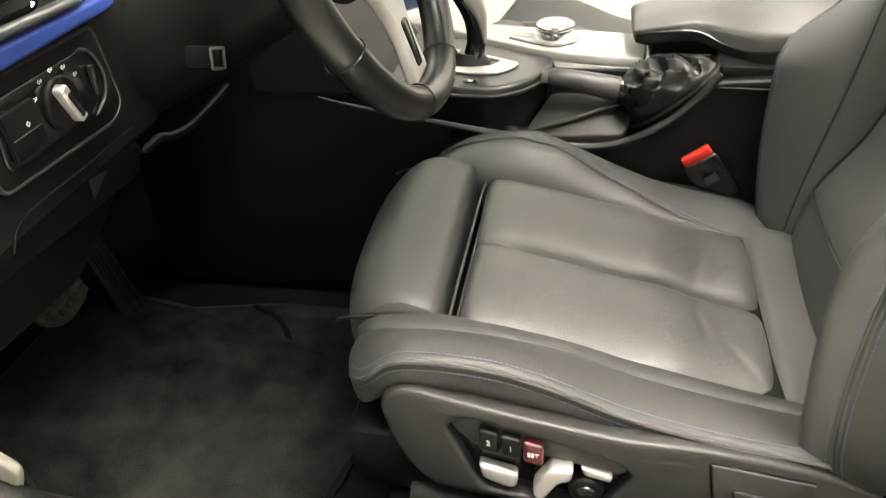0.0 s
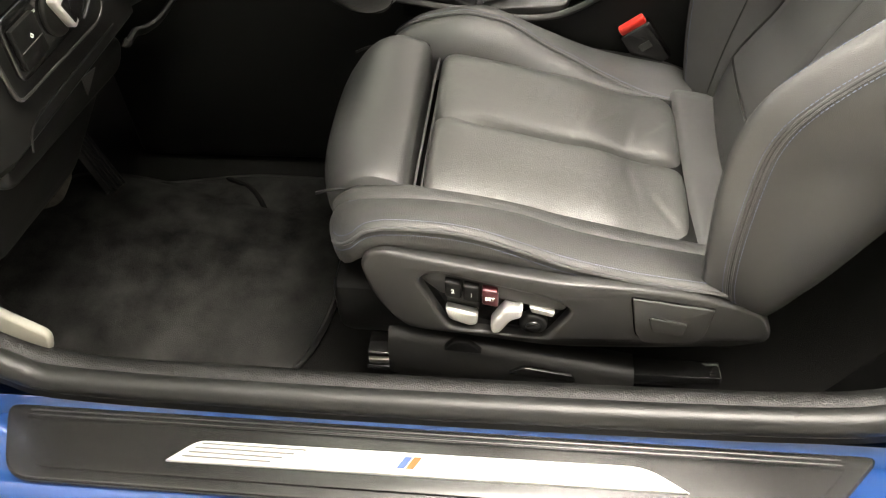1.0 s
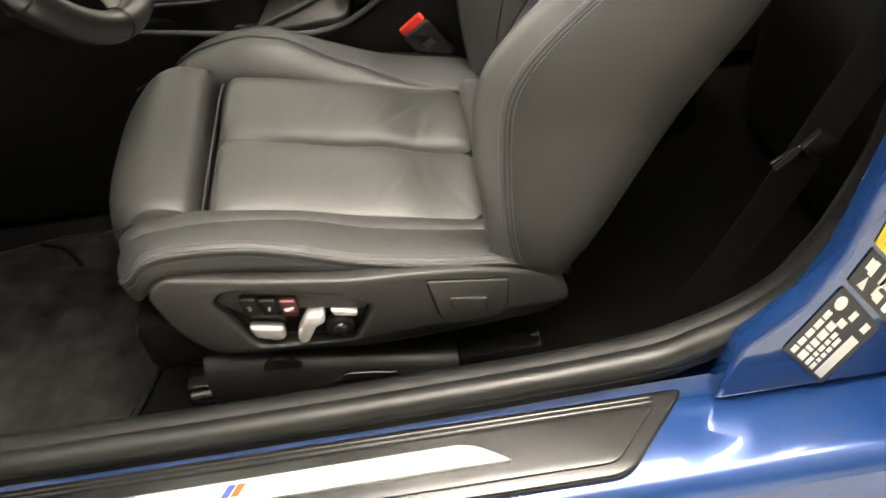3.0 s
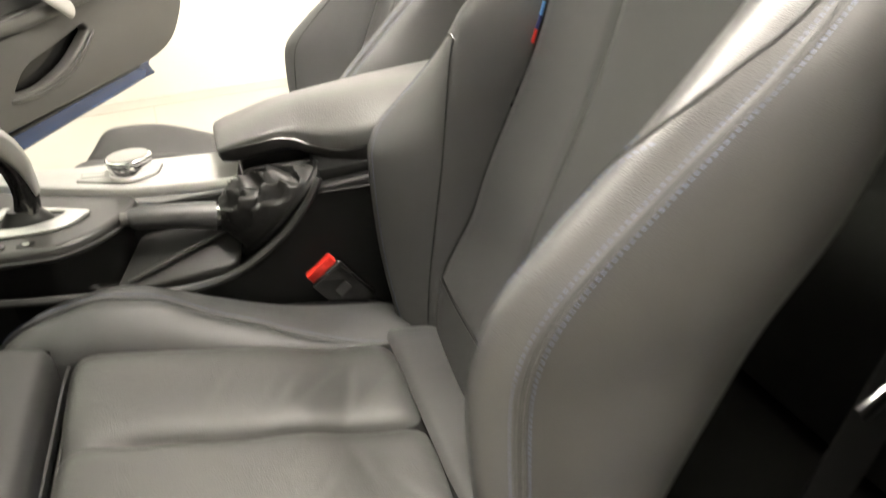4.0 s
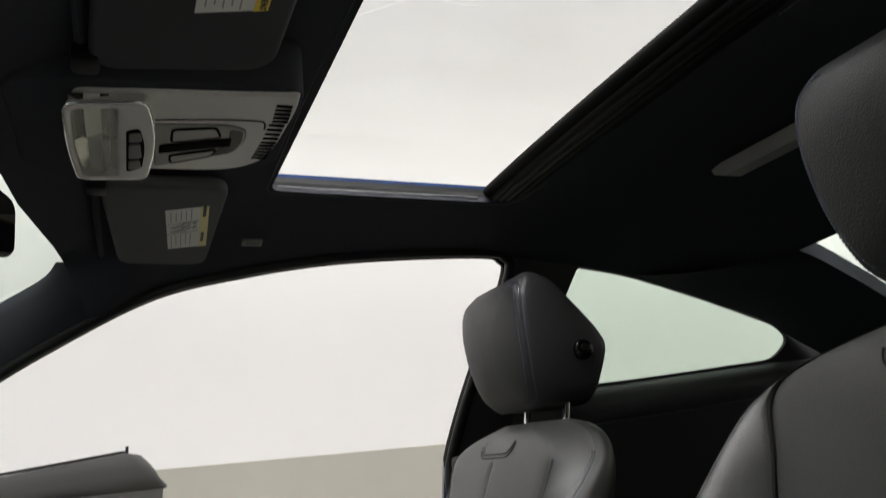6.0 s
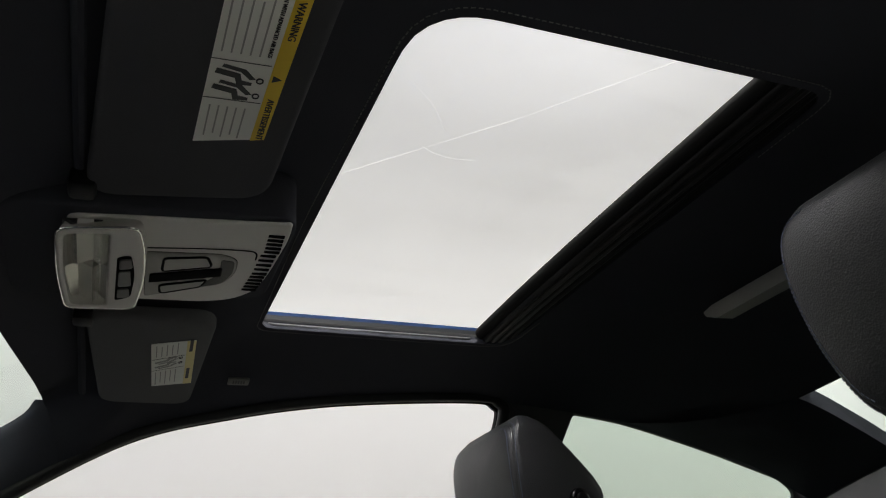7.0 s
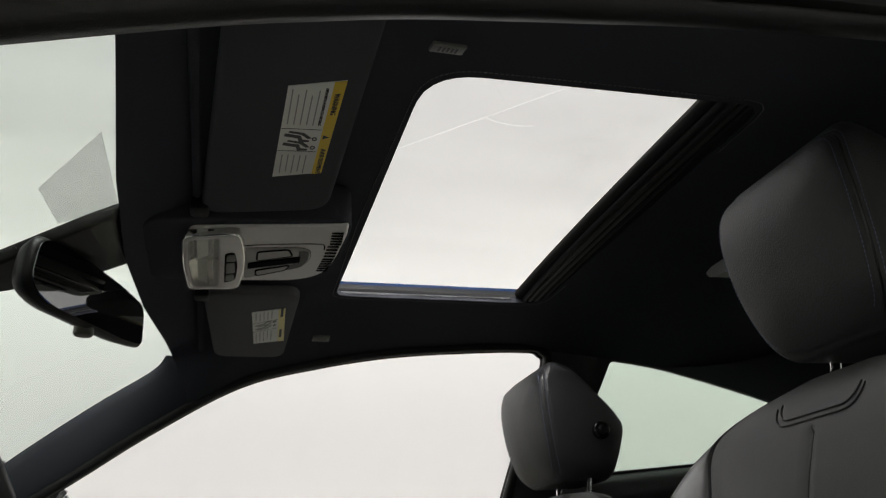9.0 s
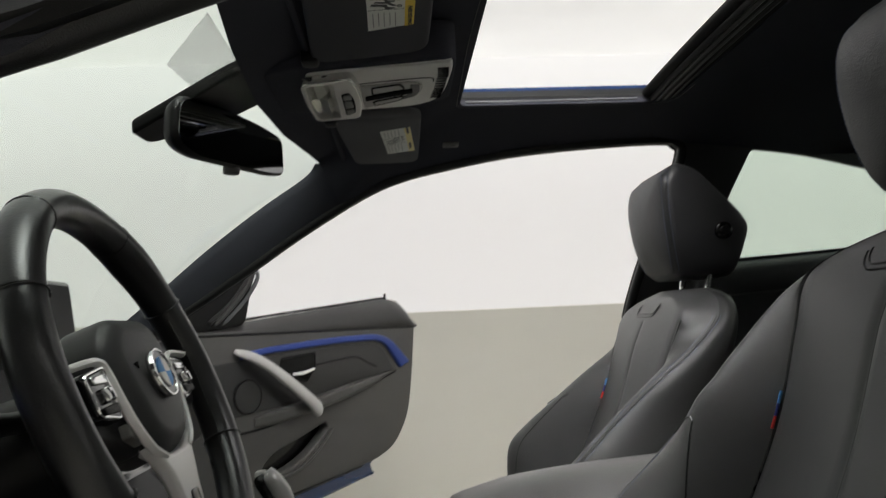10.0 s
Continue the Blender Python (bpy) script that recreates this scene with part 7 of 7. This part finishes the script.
ohb = part("console_body", plate([base], 0.031, lambda u, v, w: tuck(u, v, w, 0.028), 0.004, 4), OH_GREY, over, "warm grey plastic body", angle=50)
lens = fillet([(0.004, -0.086), (0.070, -0.094), (0.078, -0.045), (0.080, 0.02), (0.074, 0.090), (0.008, 0.090), (0.002, 0.0)], [0.014, 0.012, 0.06, 0.1, 0.012, 0.014, 0.1], 5)
well = fillet([(0.010, -0.076), (0.046, -0.080), (0.046, 0.078), (0.013, 0.080), (0.008, 0.0)], [0.010, 0.004, 0.004, 0.010, 0.1], 5)
ln = part("lamp_housing", plate([lens, well], 0.026, lambda u, v, w: tuck(u, v, w + 0.020, 0.044), 0.003, 3), OH_GREY, over, "pale lamp housing", angle=60)
part("lens_rim", tube([ceil(u, v, 0.0445) for u, v in lens], 0.0011, 6, True), CHROME, ln, "thin chrome rim")
for a0, a1, v0, v1, d0, d1, m in ((0.008, 0.020, -0.085, 0.085, 0.0, 0.007, REFLECT), (0.020, 0.033, -0.085, 0.085, 0.006, 0.0, LENS), (0.033, 0.040, -0.085, 0.085, 0.0, 0.007, REFLECT), (0.040, 0.048, -0.085, 0.085, 0.006, 0.001, LENS)):
    part("reflector", loft([[ceil(a0, v, 0.034), ceil(a0, v, 0.036 + d0), ceil(a1, v, 0.036 + d1), ceil(a1, v, 0.034)] for v in (v0, -0.010)]), m, ln, "", angle=20)
    part("reflector", loft([[ceil(a0, v, 0.034), ceil(a0, v, 0.036 + d1), ceil(a1, v, 0.036 + d0), ceil(a1, v, 0.034)] for v in (-0.004, v1)]), m, ln, "", angle=20)
part("lamp_lens", plate([well], 0.0025, lambda u, v, w: ceil(u, v, w + 0.0432), 0.0008, 2), CLEAR, ln, "clear plastic lamp lens", angle=70)
sw = part("lamp_switch", plate([fillet([(0.054, -0.037), (0.066, -0.042), (0.0715, 0.0), (0.0695, 0.053), (0.0545, 0.064)], [0.006, 0.006, 0.04, 0.006, 0.006], 4)], 0.0016, lambda u, v, w: ceil(u, v, w + 0.0455), 0.0005), VOID, over, "black lamp switch bar")
for v0, v1 in ((-0.034, -0.014), (-0.008, 0.026), (0.033, 0.054)):
    part("switch_key", plate([fillet([(0.0565, v0), (0.0665, v0 - 0.003), (0.0685, v1 - 0.003), (0.0565, v1)], 0.003, 3)], 0.0016, lambda u, v, w: ceil(u, v, w + 0.0469), 0.0006), GREY_PLASTIC, sw)
rim = fillet([(0.079, -0.022), (0.150, -0.024), (0.166, -0.014), (0.169, 0.018), (0.160, 0.046), (0.083, 0.084)], [0.004, 0.03, 0.01, 0.02, 0.012, 0.004], 5)
pod = part("switch_pod", plate([rim], 0.002, lambda u, v, w: ceil(u, v, w + 0.0302), 0.0008), POD_GREY, over, "grey switch pod")
part("pod_edge", tube([ceil(u, v, 0.0306) for u, v in rim], 0.0008, 5, True), VOID, pod)
part("pod_hollow", plate([fillet([(0.150, -0.014), (0.164, -0.010), (0.166, 0.018), (0.158, 0.044), (0.100, 0.070), (0.146, 0.036), (0.152, 0.012)], [0.006, 0.004, 0.02, 0.008, 0.002, 0.01, 0.01], 4)], 0.001, lambda u, v, w: ceil(u, v, w + 0.0317)), SOFT, pod)
part("pod_bar", plate([fillet([(0.085, 0.026), (0.154, 0.005), (0.155, 0.024), (0.085, 0.045)], 0.002, 3)], 0.003, lambda u, v, w: ceil(u, v, w + 0.031), 0.0010), VOID, pod)
for pts in ([(0.096, -0.012), (0.136, -0.019), (0.143, 0.002), (0.096, 0.017)], [(0.096, 0.052), (0.142, 0.035), (0.137, 0.052), (0.098, 0.072)]):
    part("pod_key", plate([fillet(pts, 0.005, 4)], 0.0024, lambda u, v, w: ceil(u, v, w + 0.031), 0.0010), POD_GREY, pod)
    part("key_outline", tube([ceil(u, v, 0.0326) for u, v in fillet(pts, 0.005, 4)], 0.0015, 5, True), VOID, pod)
# The crease's shade is drawn as a black line.
part("body_crease", tube([ceil(u, v, 0.0310) for u, v in spline([(0.078, -0.030), (0.13, -0.034), (0.172, -0.034), (0.182, -0.029), (0.184, -0.015)], 20)], 0.0010, 5), VOID, over)
for k, (c0, c1) in enumerate((((0.188, -0.068), (0.190, -0.034)), ((0.188, -0.025), (0.187, 0.018)), ((0.186, 0.026), (0.183, 0.060)))):
    for j in range(5):
        u, v = c0[0] + (c1[0] - c0[0]) * j / 4, c0[1] + (c1[1] - c0[1]) * j / 4
        # Black boxes laid on the face stand for the shaded slots.
        part("vent_slot", box((u - 0.001, v - 0.0024, ceil(u, v, 0.0314)[2]), (u + 0.0145, v + 0.0024, ceil(u, v, 0.0290)[2]), 0), VOID, over)


def sun_visor(s, shift, label):
    vis = thing("sun_visor", (0.1, s * 0.29 + shift, 1.30), label, "sun visor", "sun visors")
    far = 0.04 if s < 0 else 0.018
    out = fillet([(0.024, 0.118), (0.172, 0.132), (0.174, 0.470 + far), (0.044, 0.440 + far)], [0.03, 0.03, 0.035, 0.03], 6)

    def hang(u, v, w):
        return (u, s * v + shift, 1.315 + 0.06 * (u - 0.1) - w)

    part("visor_panel", plate([out], 0.018, hang, 0.006, 3), VISOR_SHADED if s < 0 else VISOR, vis, "black fabric panel", angle=60)
    part("hinge_rod", tube([hang(0.020, v, 0.004) for v in (0.13, 0.30, 0.45)], 0.005, 8), HEADLINER, vis)
    part("clip", box((0.012, s * 0.130 + shift - 0.014, 1.288), (0.034, s * 0.130 + shift + 0.014, 1.306), 0.005), SOFT, vis, "black visor clip")
    tag_x0, tag_x1, v0, v1 = 0.100, 0.152, 0.216, (0.398 if s < 0 else 0.392)

    def on(u, v, w):
        if s > 0:
            u, v = u + 0.06 * (v - 0.21), 0.203 + 1.08 * (v - 0.212) - 0.55 * (u - 0.10)
        return hang(u, v, w + 0.0189)

    lab = part("warning_label", plate([[(tag_x0, v0), (tag_x1, v0 + 0.012), (tag_x1 + 0.002, v1), (tag_x0 + 0.002, v1 - 0.014)]], 0.0006, lambda u, v, w: on(u, v, w - 0.0007)), PAPER, vis, "white and yellow warning label")

    def strip(x0, x1, a, b, mat, d=0.0):
        part("print", plate([[(x0, a), (x1, a), (x1, b), (x0, b)]], 0.0003, lambda u, v, w: on(u, v, w + d)), mat, lab)

    part("yellow_band", plate([[(tag_x1 - 0.0105, v0 + 0.009), (tag_x1, v0 + 0.012), (tag_x1 + 0.002, v1), (tag_x1 - 0.009, v1 - 0.003)]], 0.0003, on), YELLOW if s < 0 else PALE_YELLOW, lab, "yellow band")
    strip(tag_x0 + 0.001, tag_x1 - 0.011, 0.272, 0.2726, DARK_PRINT)
    strip(tag_x0 + 0.001, tag_x1 - 0.011, 0.314, 0.3146, DARK_PRINT)
    for k in range(5):
        strip(tag_x0 + 0.006 + 0.0062 * k, tag_x0 + 0.0072 + 0.0062 * k, 0.322, v1 - 0.018 - 0.008 * (k % 2), GREY_PRINT)
        strip(tag_x0 + 0.006 + 0.0062 * k, tag_x0 + 0.0072 + 0.0062 * k, 0.226 + 0.004 * (k % 2), 0.264, GREY_PRINT)
    for v in (0.279, 0.296):
        for pts in ([(0.105, v + 0.004), (0.119, v + 0.001), (0.121, v - 0.006), (0.131, v - 0.005), (0.131, v - 0.002), (0.124, v - 0.001), (0.122, v + 0.006), (0.106, v + 0.009)], [(0.109, v + 0.011), (0.122, v + 0.008), (0.129, v + 0.001), (0.133, v + 0.002), (0.125, v + 0.011), (0.110, v + 0.014)]):
            part("print", plate([pts], 0.0003, on), GREY_PRINT if s > 0 else DARK_PRINT, lab)
        part("print", tube([on(0.136 + 0.0022 * math.cos(q), v + 0.001 + 0.0026 * math.sin(q), 0.0002) for q in np.linspace(0, 2 * math.pi, 12, endpoint=False)], 0.0006, 5, True), DARK_PRINT, lab)
    if s < 0:
        for text, size, x, v in (("WARNING", 0.0074, tag_x1 - 0.0043, 0.360), ("AVERTISSEMENT", 0.0070, tag_x1 - 0.0047, 0.2535), ("EVEN WITH ADVANCED AIR BAGS", 0.0040, tag_x1 - 0.0145, 0.354)):
            part("writing", lettering(text, size, lambda u, w, d, x=x, v=v: on(x + w, v - u, d + 0.0004)), DARK_PRINT, lab)
        part("print", plate([[(tag_x1 - 0.008, 0.298), (tag_x1 - 0.008, 0.305), (tag_x1 - 0.0015, 0.3015)]], 0.0003, lambda u, v, w: on(u, v, w + 0.0004)), DARK_PRINT, lab)
    else:
        strip(tag_x1 - 0.007, tag_x1 - 0.003, 0.325, 0.366, DARK_PRINT, 0.0004)
        strip(tag_x1 - 0.007, tag_x1 - 0.003, 0.222, 0.262, DARK_PRINT, 0.0004)
    return vis


sun_visor(-1, 0.0, "black folded sun visor with yellow airbag warning label")
sun_visor(1, 0.028, "black folded sun visor with faded warning label")
for s in (-1, 1):
    tag = solo("airbag_tag", moved(box((-0.016, -0.009, -0.002), (0.016, 0.009, 0.002), 0.0015), Matrix.Translation((0.239, s * 0.437, 1.3185)) @ Matrix.Rotation(s * radians(-16), 4, "X")), GREY_PLASTIC, "small grey airbag tag on headliner", "tag", "airbag tags")
    for k in range(5):
        part("print", moved(box((-0.008 + 0.004 * k - 0.001, -0.004, -0.0025), (-0.008 + 0.004 * k + 0.001, 0.004, -0.0018), 0), Matrix.Translation((0.239, s * 0.437, 1.3185)) @ Matrix.Rotation(s * radians(-16), 4, "X")), DARK_PRINT, tag)
dome = solo("rear_dome_lamp", loft([[(x0 + 0.88, y, z) for x0, z in ((-0.020, 1.341), (-0.014, 1.322), (0.014, 1.322), (0.020, 1.341))] for y in (-0.16, -0.155, 0.06)] + [[(0.88 + f, 0.088, 1.338 + g) for f, g in ((-0.012, 0.003), (-0.008, -0.004), (0.008, -0.004), (0.012, 0.003))]]), POD_GREY, "grey rear reading lamp strip on headliner", "lamp", angle=30)

# ---- inner mirror ----
mirror = thing("rear_view_mirror", (-0.1, 0.01, 1.2), "black interior rear-view mirror with rounded housing", "mirror")
MC = Vector((-0.103, 0.010, 1.231))
M1 = Vector((0.385, 0.92, 0.03)).normalized()
MN = Vector((0.90, -0.375, -0.06)).normalized()
MN = (MN - M1 * MN.dot(M1)).normalized()
M2 = MN.cross(M1)
M2 = M2 if M2.z > 0 else -M2


def mir(u, v, w):
    return tuple(MC + M1 * float(u) + M2 * float(v) + MN * float(w))


shape = fillet([(-0.132, -0.026), (-0.128, 0.036), (-0.06, 0.044), (0.06, 0.037), (0.124, 0.026), (0.131, -0.032), (0.09, -0.038), (-0.09, -0.040)], [0.022, 0.022, 0.05, 0.05, 0.016, 0.008, 0.03, 0.022], 6)
part("housing", plate([shape], 0.034, lambda u, v, w: mir(u * (0.86 + 0.14 * min(1, w / 0.02)), v * (0.80 + 0.2 * min(1, w / 0.02)), w - 0.03), 0.008, 4), SOFT, mirror, "black plastic housing", angle=60)
# Low reflectance paints in the dark roof that the mirror would show.
part("mirror_glass", plate([[(u * 0.95, v * 0.90) for u, v in shape]], 0.002, lambda u, v, w: mir(u, v, w + 0.0042), 0.0), material("mirror_dark_reflection", (0.20, 0.205, 0.21), 0.02, metal=1.0, vary=0.0, rough_vary=0.0), mirror, "mirror glass tinted for its dark reflection")
part("toggle", disc(mir(0.01, -0.040, -0.010), M2, 0.012, 0.014, 20, 0.004), GREY_PLASTIC, mirror, "small round button below")
part("mirror_stem", tube([mir(-0.02, 0.01, -0.02), (-0.150, -0.01, 1.250), (-0.160, -0.03, 1.262)], 0.013, 10), SOFT, mirror)
part("sensor_cover", plate([fillet([(-0.066, -0.092), (-0.105, -0.090), (-0.218, -0.070), (-0.216, -0.005), (-0.120, 0.050), (-0.066, 0.055)], [0.01, 0.01, 0.004, 0.02, 0.02, 0.01], 5)], 0.020, lambda u, v, w: (u, v, 1.322 + 0.50 * (u + 0.06) - w), 0.005), SOFT, mirror, "black sensor cover against windscreen")
dots = bpy.data.materials.new("dotted_shade_band")
nodes, links, p = nodes_of(dots)
p.inputs["Base Color"].default_value = (0.02, 0.02, 0.02, 1)
p.inputs["Roughness"].default_value = 0.6
wave = nodes.new("ShaderNodeTexVoronoi")
wave.voronoi_dimensions = "2D"
wave.inputs["Scale"].default_value, wave.inputs["Randomness"].default_value = 800.0, 0.0
coords = nodes.new("ShaderNodeTexCoord")
links.new(coords.outputs["Object"], wave.inputs["Vector"])
cut = nodes.new("ShaderNodeMath")
cut.operation = "LESS_THAN"
cut.inputs[1].default_value = 0.25
links.new(wave.outputs["Distance"], cut.inputs[0])
links.new(cut.outputs[0], p.inputs["Alpha"])
part("dotted_band", plate([[(-0.066, -0.28), (-0.128, -0.215), (-0.124, -0.13), (-0.066, -0.12)]], 0.001, lambda u, v, w: (u, v, 1.318 + 0.50 * (u + 0.06) - w - 0.02)), dots, car, "dotted black shade print on the windscreen")

# ---- the open passenger door ----
HX, HY, OPEN = -0.72, 0.85, radians(50)
DIR, OUT = np.array((math.cos(OPEN), math.sin(OPEN), 0)), np.array((-math.sin(OPEN), math.cos(OPEN), 0))
door = thing("passenger_door", (HX, HY, 0.36), "open passenger door with black panel and blue strip", "car door")


def dm(s, z, d):
    """On the open door: along from the hinge, height, towards the cabin."""
    return tuple(np.array((HX, HY, 0)) + DIR * s - OUT * (d - 0.045) + np.array((0, 0, z)))


outline = fillet([(0.10, 0.41), (0.54, 0.423), (0.82, 0.449), (1.16, 0.484), (1.258, 0.520), (1.340, 0.62), (1.372, 0.77), (1.398, 0.962), (0.10, 0.965)], [0.01, 0.1, 0.1, 0.06, 0.08, 0.1, 0.1, 0.01, 0.01], 6)
pocket = fillet([(0.605, 0.515), (0.665, 0.580), (0.79, 0.612), (0.900, 0.648), (0.916, 0.628), (0.81, 0.548), (0.69, 0.510)], [0.02, 0.05, 0.05, 0.012, 0.012, 0.06, 0.04], 6)
panel = part("door_panel", plate([outline, pocket], 0.045, dm, 0.008, 3), DOOR_GREY, door, "grained dark plastic door panel", angle=50)
part("pocket_back", plate([[(0.55, 0.48), (0.95, 0.48), (0.95, 0.68), (0.55, 0.68)]], 0.004, lambda u, v, w: dm(u, v, w - 0.012)), GLOSS, panel)
part("pocket_lip", tube([dm(u, v, 0.046) for u, v in spline([(0.59, 0.50), (0.70, 0.498), (0.82, 0.535), (0.93, 0.622)], 24)], [0.004] + [0.010] * 22 + [0.004], 8, flat=0.7), DOOR_GREY, panel)
rings = []
for s, zt in ((0.10, 0.950), (0.40, 0.972), (0.67, 1.000), (0.96, 1.032), (1.28, 1.066), (1.330, 1.060), (1.365, 1.040), (1.390, 1.005), (1.402, 0.975)):
    rings.append([dm(s, z, d) for d, z in ((-0.03, 0.955), (-0.03, zt - 0.004), (-0.015, zt), (0.005, zt - 0.003), (0.030, zt - 0.020 - 0.2 * max(0, zt - 1.0)), (0.048, max(0.962, zt - 0.055)), (0.052, 0.956), (0.045, 0.950))])
part("door_shoulder", loft(rings), PLASTIC, door, "black padded door shoulder", angle=60)
part("lock_pin", tube([dm(1.285, 1.058, -0.008), dm(1.285, 1.085, -0.008)], 0.0045, 8), GLOSS, door, "small black lock pin")
part("window_slot", tube([dm(0.5, 0.988, -0.022), dm(1.27, 1.068, -0.022), dm(1.305, 1.070, -0.022)], 0.004, 6), RUBBER, door)
strip = fillet([(0.55, 0.878), (0.65, 0.890), (0.93, 0.908), (1.16, 0.911), (1.212, 0.893), (1.290, 0.803), (1.345, 0.822), (1.240, 0.912), (1.170, 0.934), (0.93, 0.930), (0.65, 0.911), (0.55, 0.897)], [0.004, 0.1, 0.1, 0.04, 0.04, 0.008, 0.008, 0.05, 0.05, 0.1, 0.1, 0.004], 6)
part("trim_strip", plate([strip], 0.020, lambda u, v, w: dm(u, v, w + 0.040), 0.007, 4), BLUE_TRIM, door, "matt blue trim strip", angle=60)
pad = fillet([(0.45, 0.70), (0.86, 0.735), (1.01, 0.770), (1.265, 0.795), (1.20, 0.885), (1.15, 0.900), (0.93, 0.898), (0.45, 0.868)], [0.01, 0.03, 0.05, 0.01, 0.03, 0.05, 0.1, 0.01], 5)
part("door_insert", plate([pad], 0.010, lambda u, v, w: dm(u, v, w + 0.038), 0.004, 3), PLASTIC, door, "soft black door insert", angle=50)
part("insert_line", tube([dm(u, v, 0.049) for u, v in spline([(0.86, 0.842), (1.00, 0.855), (1.06, 0.855), (1.12, 0.830), (1.16, 0.815)], 30)], 0.0025, 6), GLOSS, door)
rings = []
for s, z0, z1, d in ((0.60, 0.660, 0.700, 0.048), (0.70, 0.672, 0.715, 0.070), (0.80, 0.690, 0.733, 0.085), (0.90, 0.705, 0.748, 0.088), (1.02, 0.724, 0.766, 0.075), (1.15, 0.750, 0.782, 0.058), (1.27, 0.785, 0.796, 0.045)):
    rings.append([dm(s, z, w) for z, w in fillet([(z0, 0.03), (z0, d - 0.012), (z0 + 0.012, d), (z1, d), (z1, 0.03)], [0.002, 0.008, 0.008, 0.010, 0.002], 4)])
part("door_armrest", loft(rings), DOOR_GREY, door, "grained door armrest", angle=50)
grip = spline([(0.52, 0.905, 0.060), (0.585, 0.876, 0.090), (0.665, 0.820, 0.105), (0.75, 0.757, 0.105), (0.812, 0.710, 0.098), (0.836, 0.690, 0.088)], 30)
part("pull_handle", tube([dm(*q) for q in grip], [0.008, 0.012] + [0.016 + 0.012 * f for f in np.linspace(0, 1, 22)] + [0.028, 0.027, 0.025, 0.021, 0.015, 0.006], 14, flat=0.55), PEARL, door, "pale silver pull handle", angle=80)
# Flat plate; the recess's shade is put into its dark colour.
part("handle_recess", plate([fillet([(0.705, 0.825), (0.712, 0.868), (0.850, 0.880), (0.848, 0.838), (0.815, 0.795)], 0.008, 4)], 0.004, lambda u, v, w: dm(u, v, w + 0.0475), 0.001), TRIM_AND_SHADE, door, "dark plate for the shaded recess of the door opener")
part("recess_rim", tube([dm(u, v, 0.051) for u, v in fillet([(0.700, 0.822), (0.708, 0.872), (0.855, 0.884), (0.853, 0.836), (0.815, 0.790)], 0.008, 4)], 0.0022, 6, True), TRIM_AND_SHADE, door)
part("door_opener", tube([dm(0.742, 0.820, 0.062), dm(0.78, 0.822, 0.072), dm(0.83, 0.832, 0.070)], [0.010, 0.0095, 0.007], 10, flat=0.5), CHROME, door, "satin chrome door opener")
part("door_speaker", disc(dm(0.575, 0.765, 0.047), tuple(-OUT), 0.052, 0.010, 32, 0.003), PLASTIC, door, "round black speaker cover")
part("speaker_ring", tube([dm(0.575 + 0.050 * math.cos(t), 0.765 + 0.050 * math.sin(t), 0.052) for t in np.linspace(0, 2 * math.pi, 32, endpoint=False)], 0.002, 6, True), TRIM_AND_SHADE, door)
part("panel_groove", tube([dm(u, v, 0.046) for u, v in spline([(0.45, 0.655), (0.62, 0.662), (0.80, 0.690), (0.95, 0.715), (1.10, 0.745), (1.27, 0.79)], 30)], 0.003, 6), TRIM_AND_SHADE, door)
skin = fillet([(0.02, 0.330), (0.59, 0.337), (0.82, 0.368), (1.05, 0.396), (1.205, 0.418), (1.185, 0.455), (1.39, 0.62), (1.42, 0.95), (0.02, 0.93)], [0.01, 0.05, 0.05, 0.05, 0.006, 0.005, 0.1, 0.02, 0.02], 5)
part("door_skin", plate([skin], 0.10, lambda u, v, w: dm(u, v, w - 0.115), 0.012, 3), PAINT, door, "blue painted outer skin", angle=50)
part("lower_seal", tube([dm(u, v, -0.004) for u, v in ((0.10, 0.392), (0.59, 0.402), (0.82, 0.430), (1.12, 0.464))], 0.007, 6), RUBBER, door)
sail = fillet([(0.22, 0.93), (0.595, 0.985), (0.640, 1.17), (0.60, 1.155), (0.48, 1.07), (0.22, 0.97)], [0.01, 0.02, 0.01, 0.03, 0.08, 0.02], 5)
part("mirror_sail", plate([sail], 0.03, lambda u, v, w: dm(u, v, w - 0.01), 0.006, 3), SOFT, door, "black mirror triangle", angle=50)
part("sail_seal", tube([dm(u, v, 0.022) for u, v in spline([(0.46, 0.99), (0.55, 1.06), (0.635, 1.165)], 12)], 0.008, 8), RUBBER, door)
part("sail_seal", tube([dm(u, v, 0.0) for u, v in spline([(0.575, 0.985), (0.61, 1.06), (0.645, 1.15)], 12)], 0.007, 8), RUBBER, door)
for k, (ds, d, m) in enumerate(((0.035, 0.030, PLASTIC), (0.070, 0.018, REAR_TRIM), (0.020, 0.012, PLASTIC))):
    part("sail_seal", tube([dm(u, v, d) for u, v in spline([(0.44 + ds, 0.985), (0.52 + ds, 1.055), (0.572 + ds, 1.12), (0.590 + ds * 0.8, 1.155)], 16)], [0.004] + [0.0075] * 14 + [0.003], 8, flat=0.6), m, door)
part("door_mirror", moved(box((-0.05, -0.10, -0.06), (0.05, 0.10, 0.06), 0.03, 4), Matrix.Translation(dm(0.45, 1.03, -0.17)) @ Matrix.Rotation(OPEN, 4, "Z")), PAINT, door, "blue door mirror")
driver_door = copy_thing(door, Matrix.Translation((HX, -HY, 0.36)) @ Matrix.Rotation(radians(-14), 4, "Z") @ Matrix.Diagonal((1, -1, 1, 1)))
tagged(driver_door, "wide open driver door with black panel and blue strip")
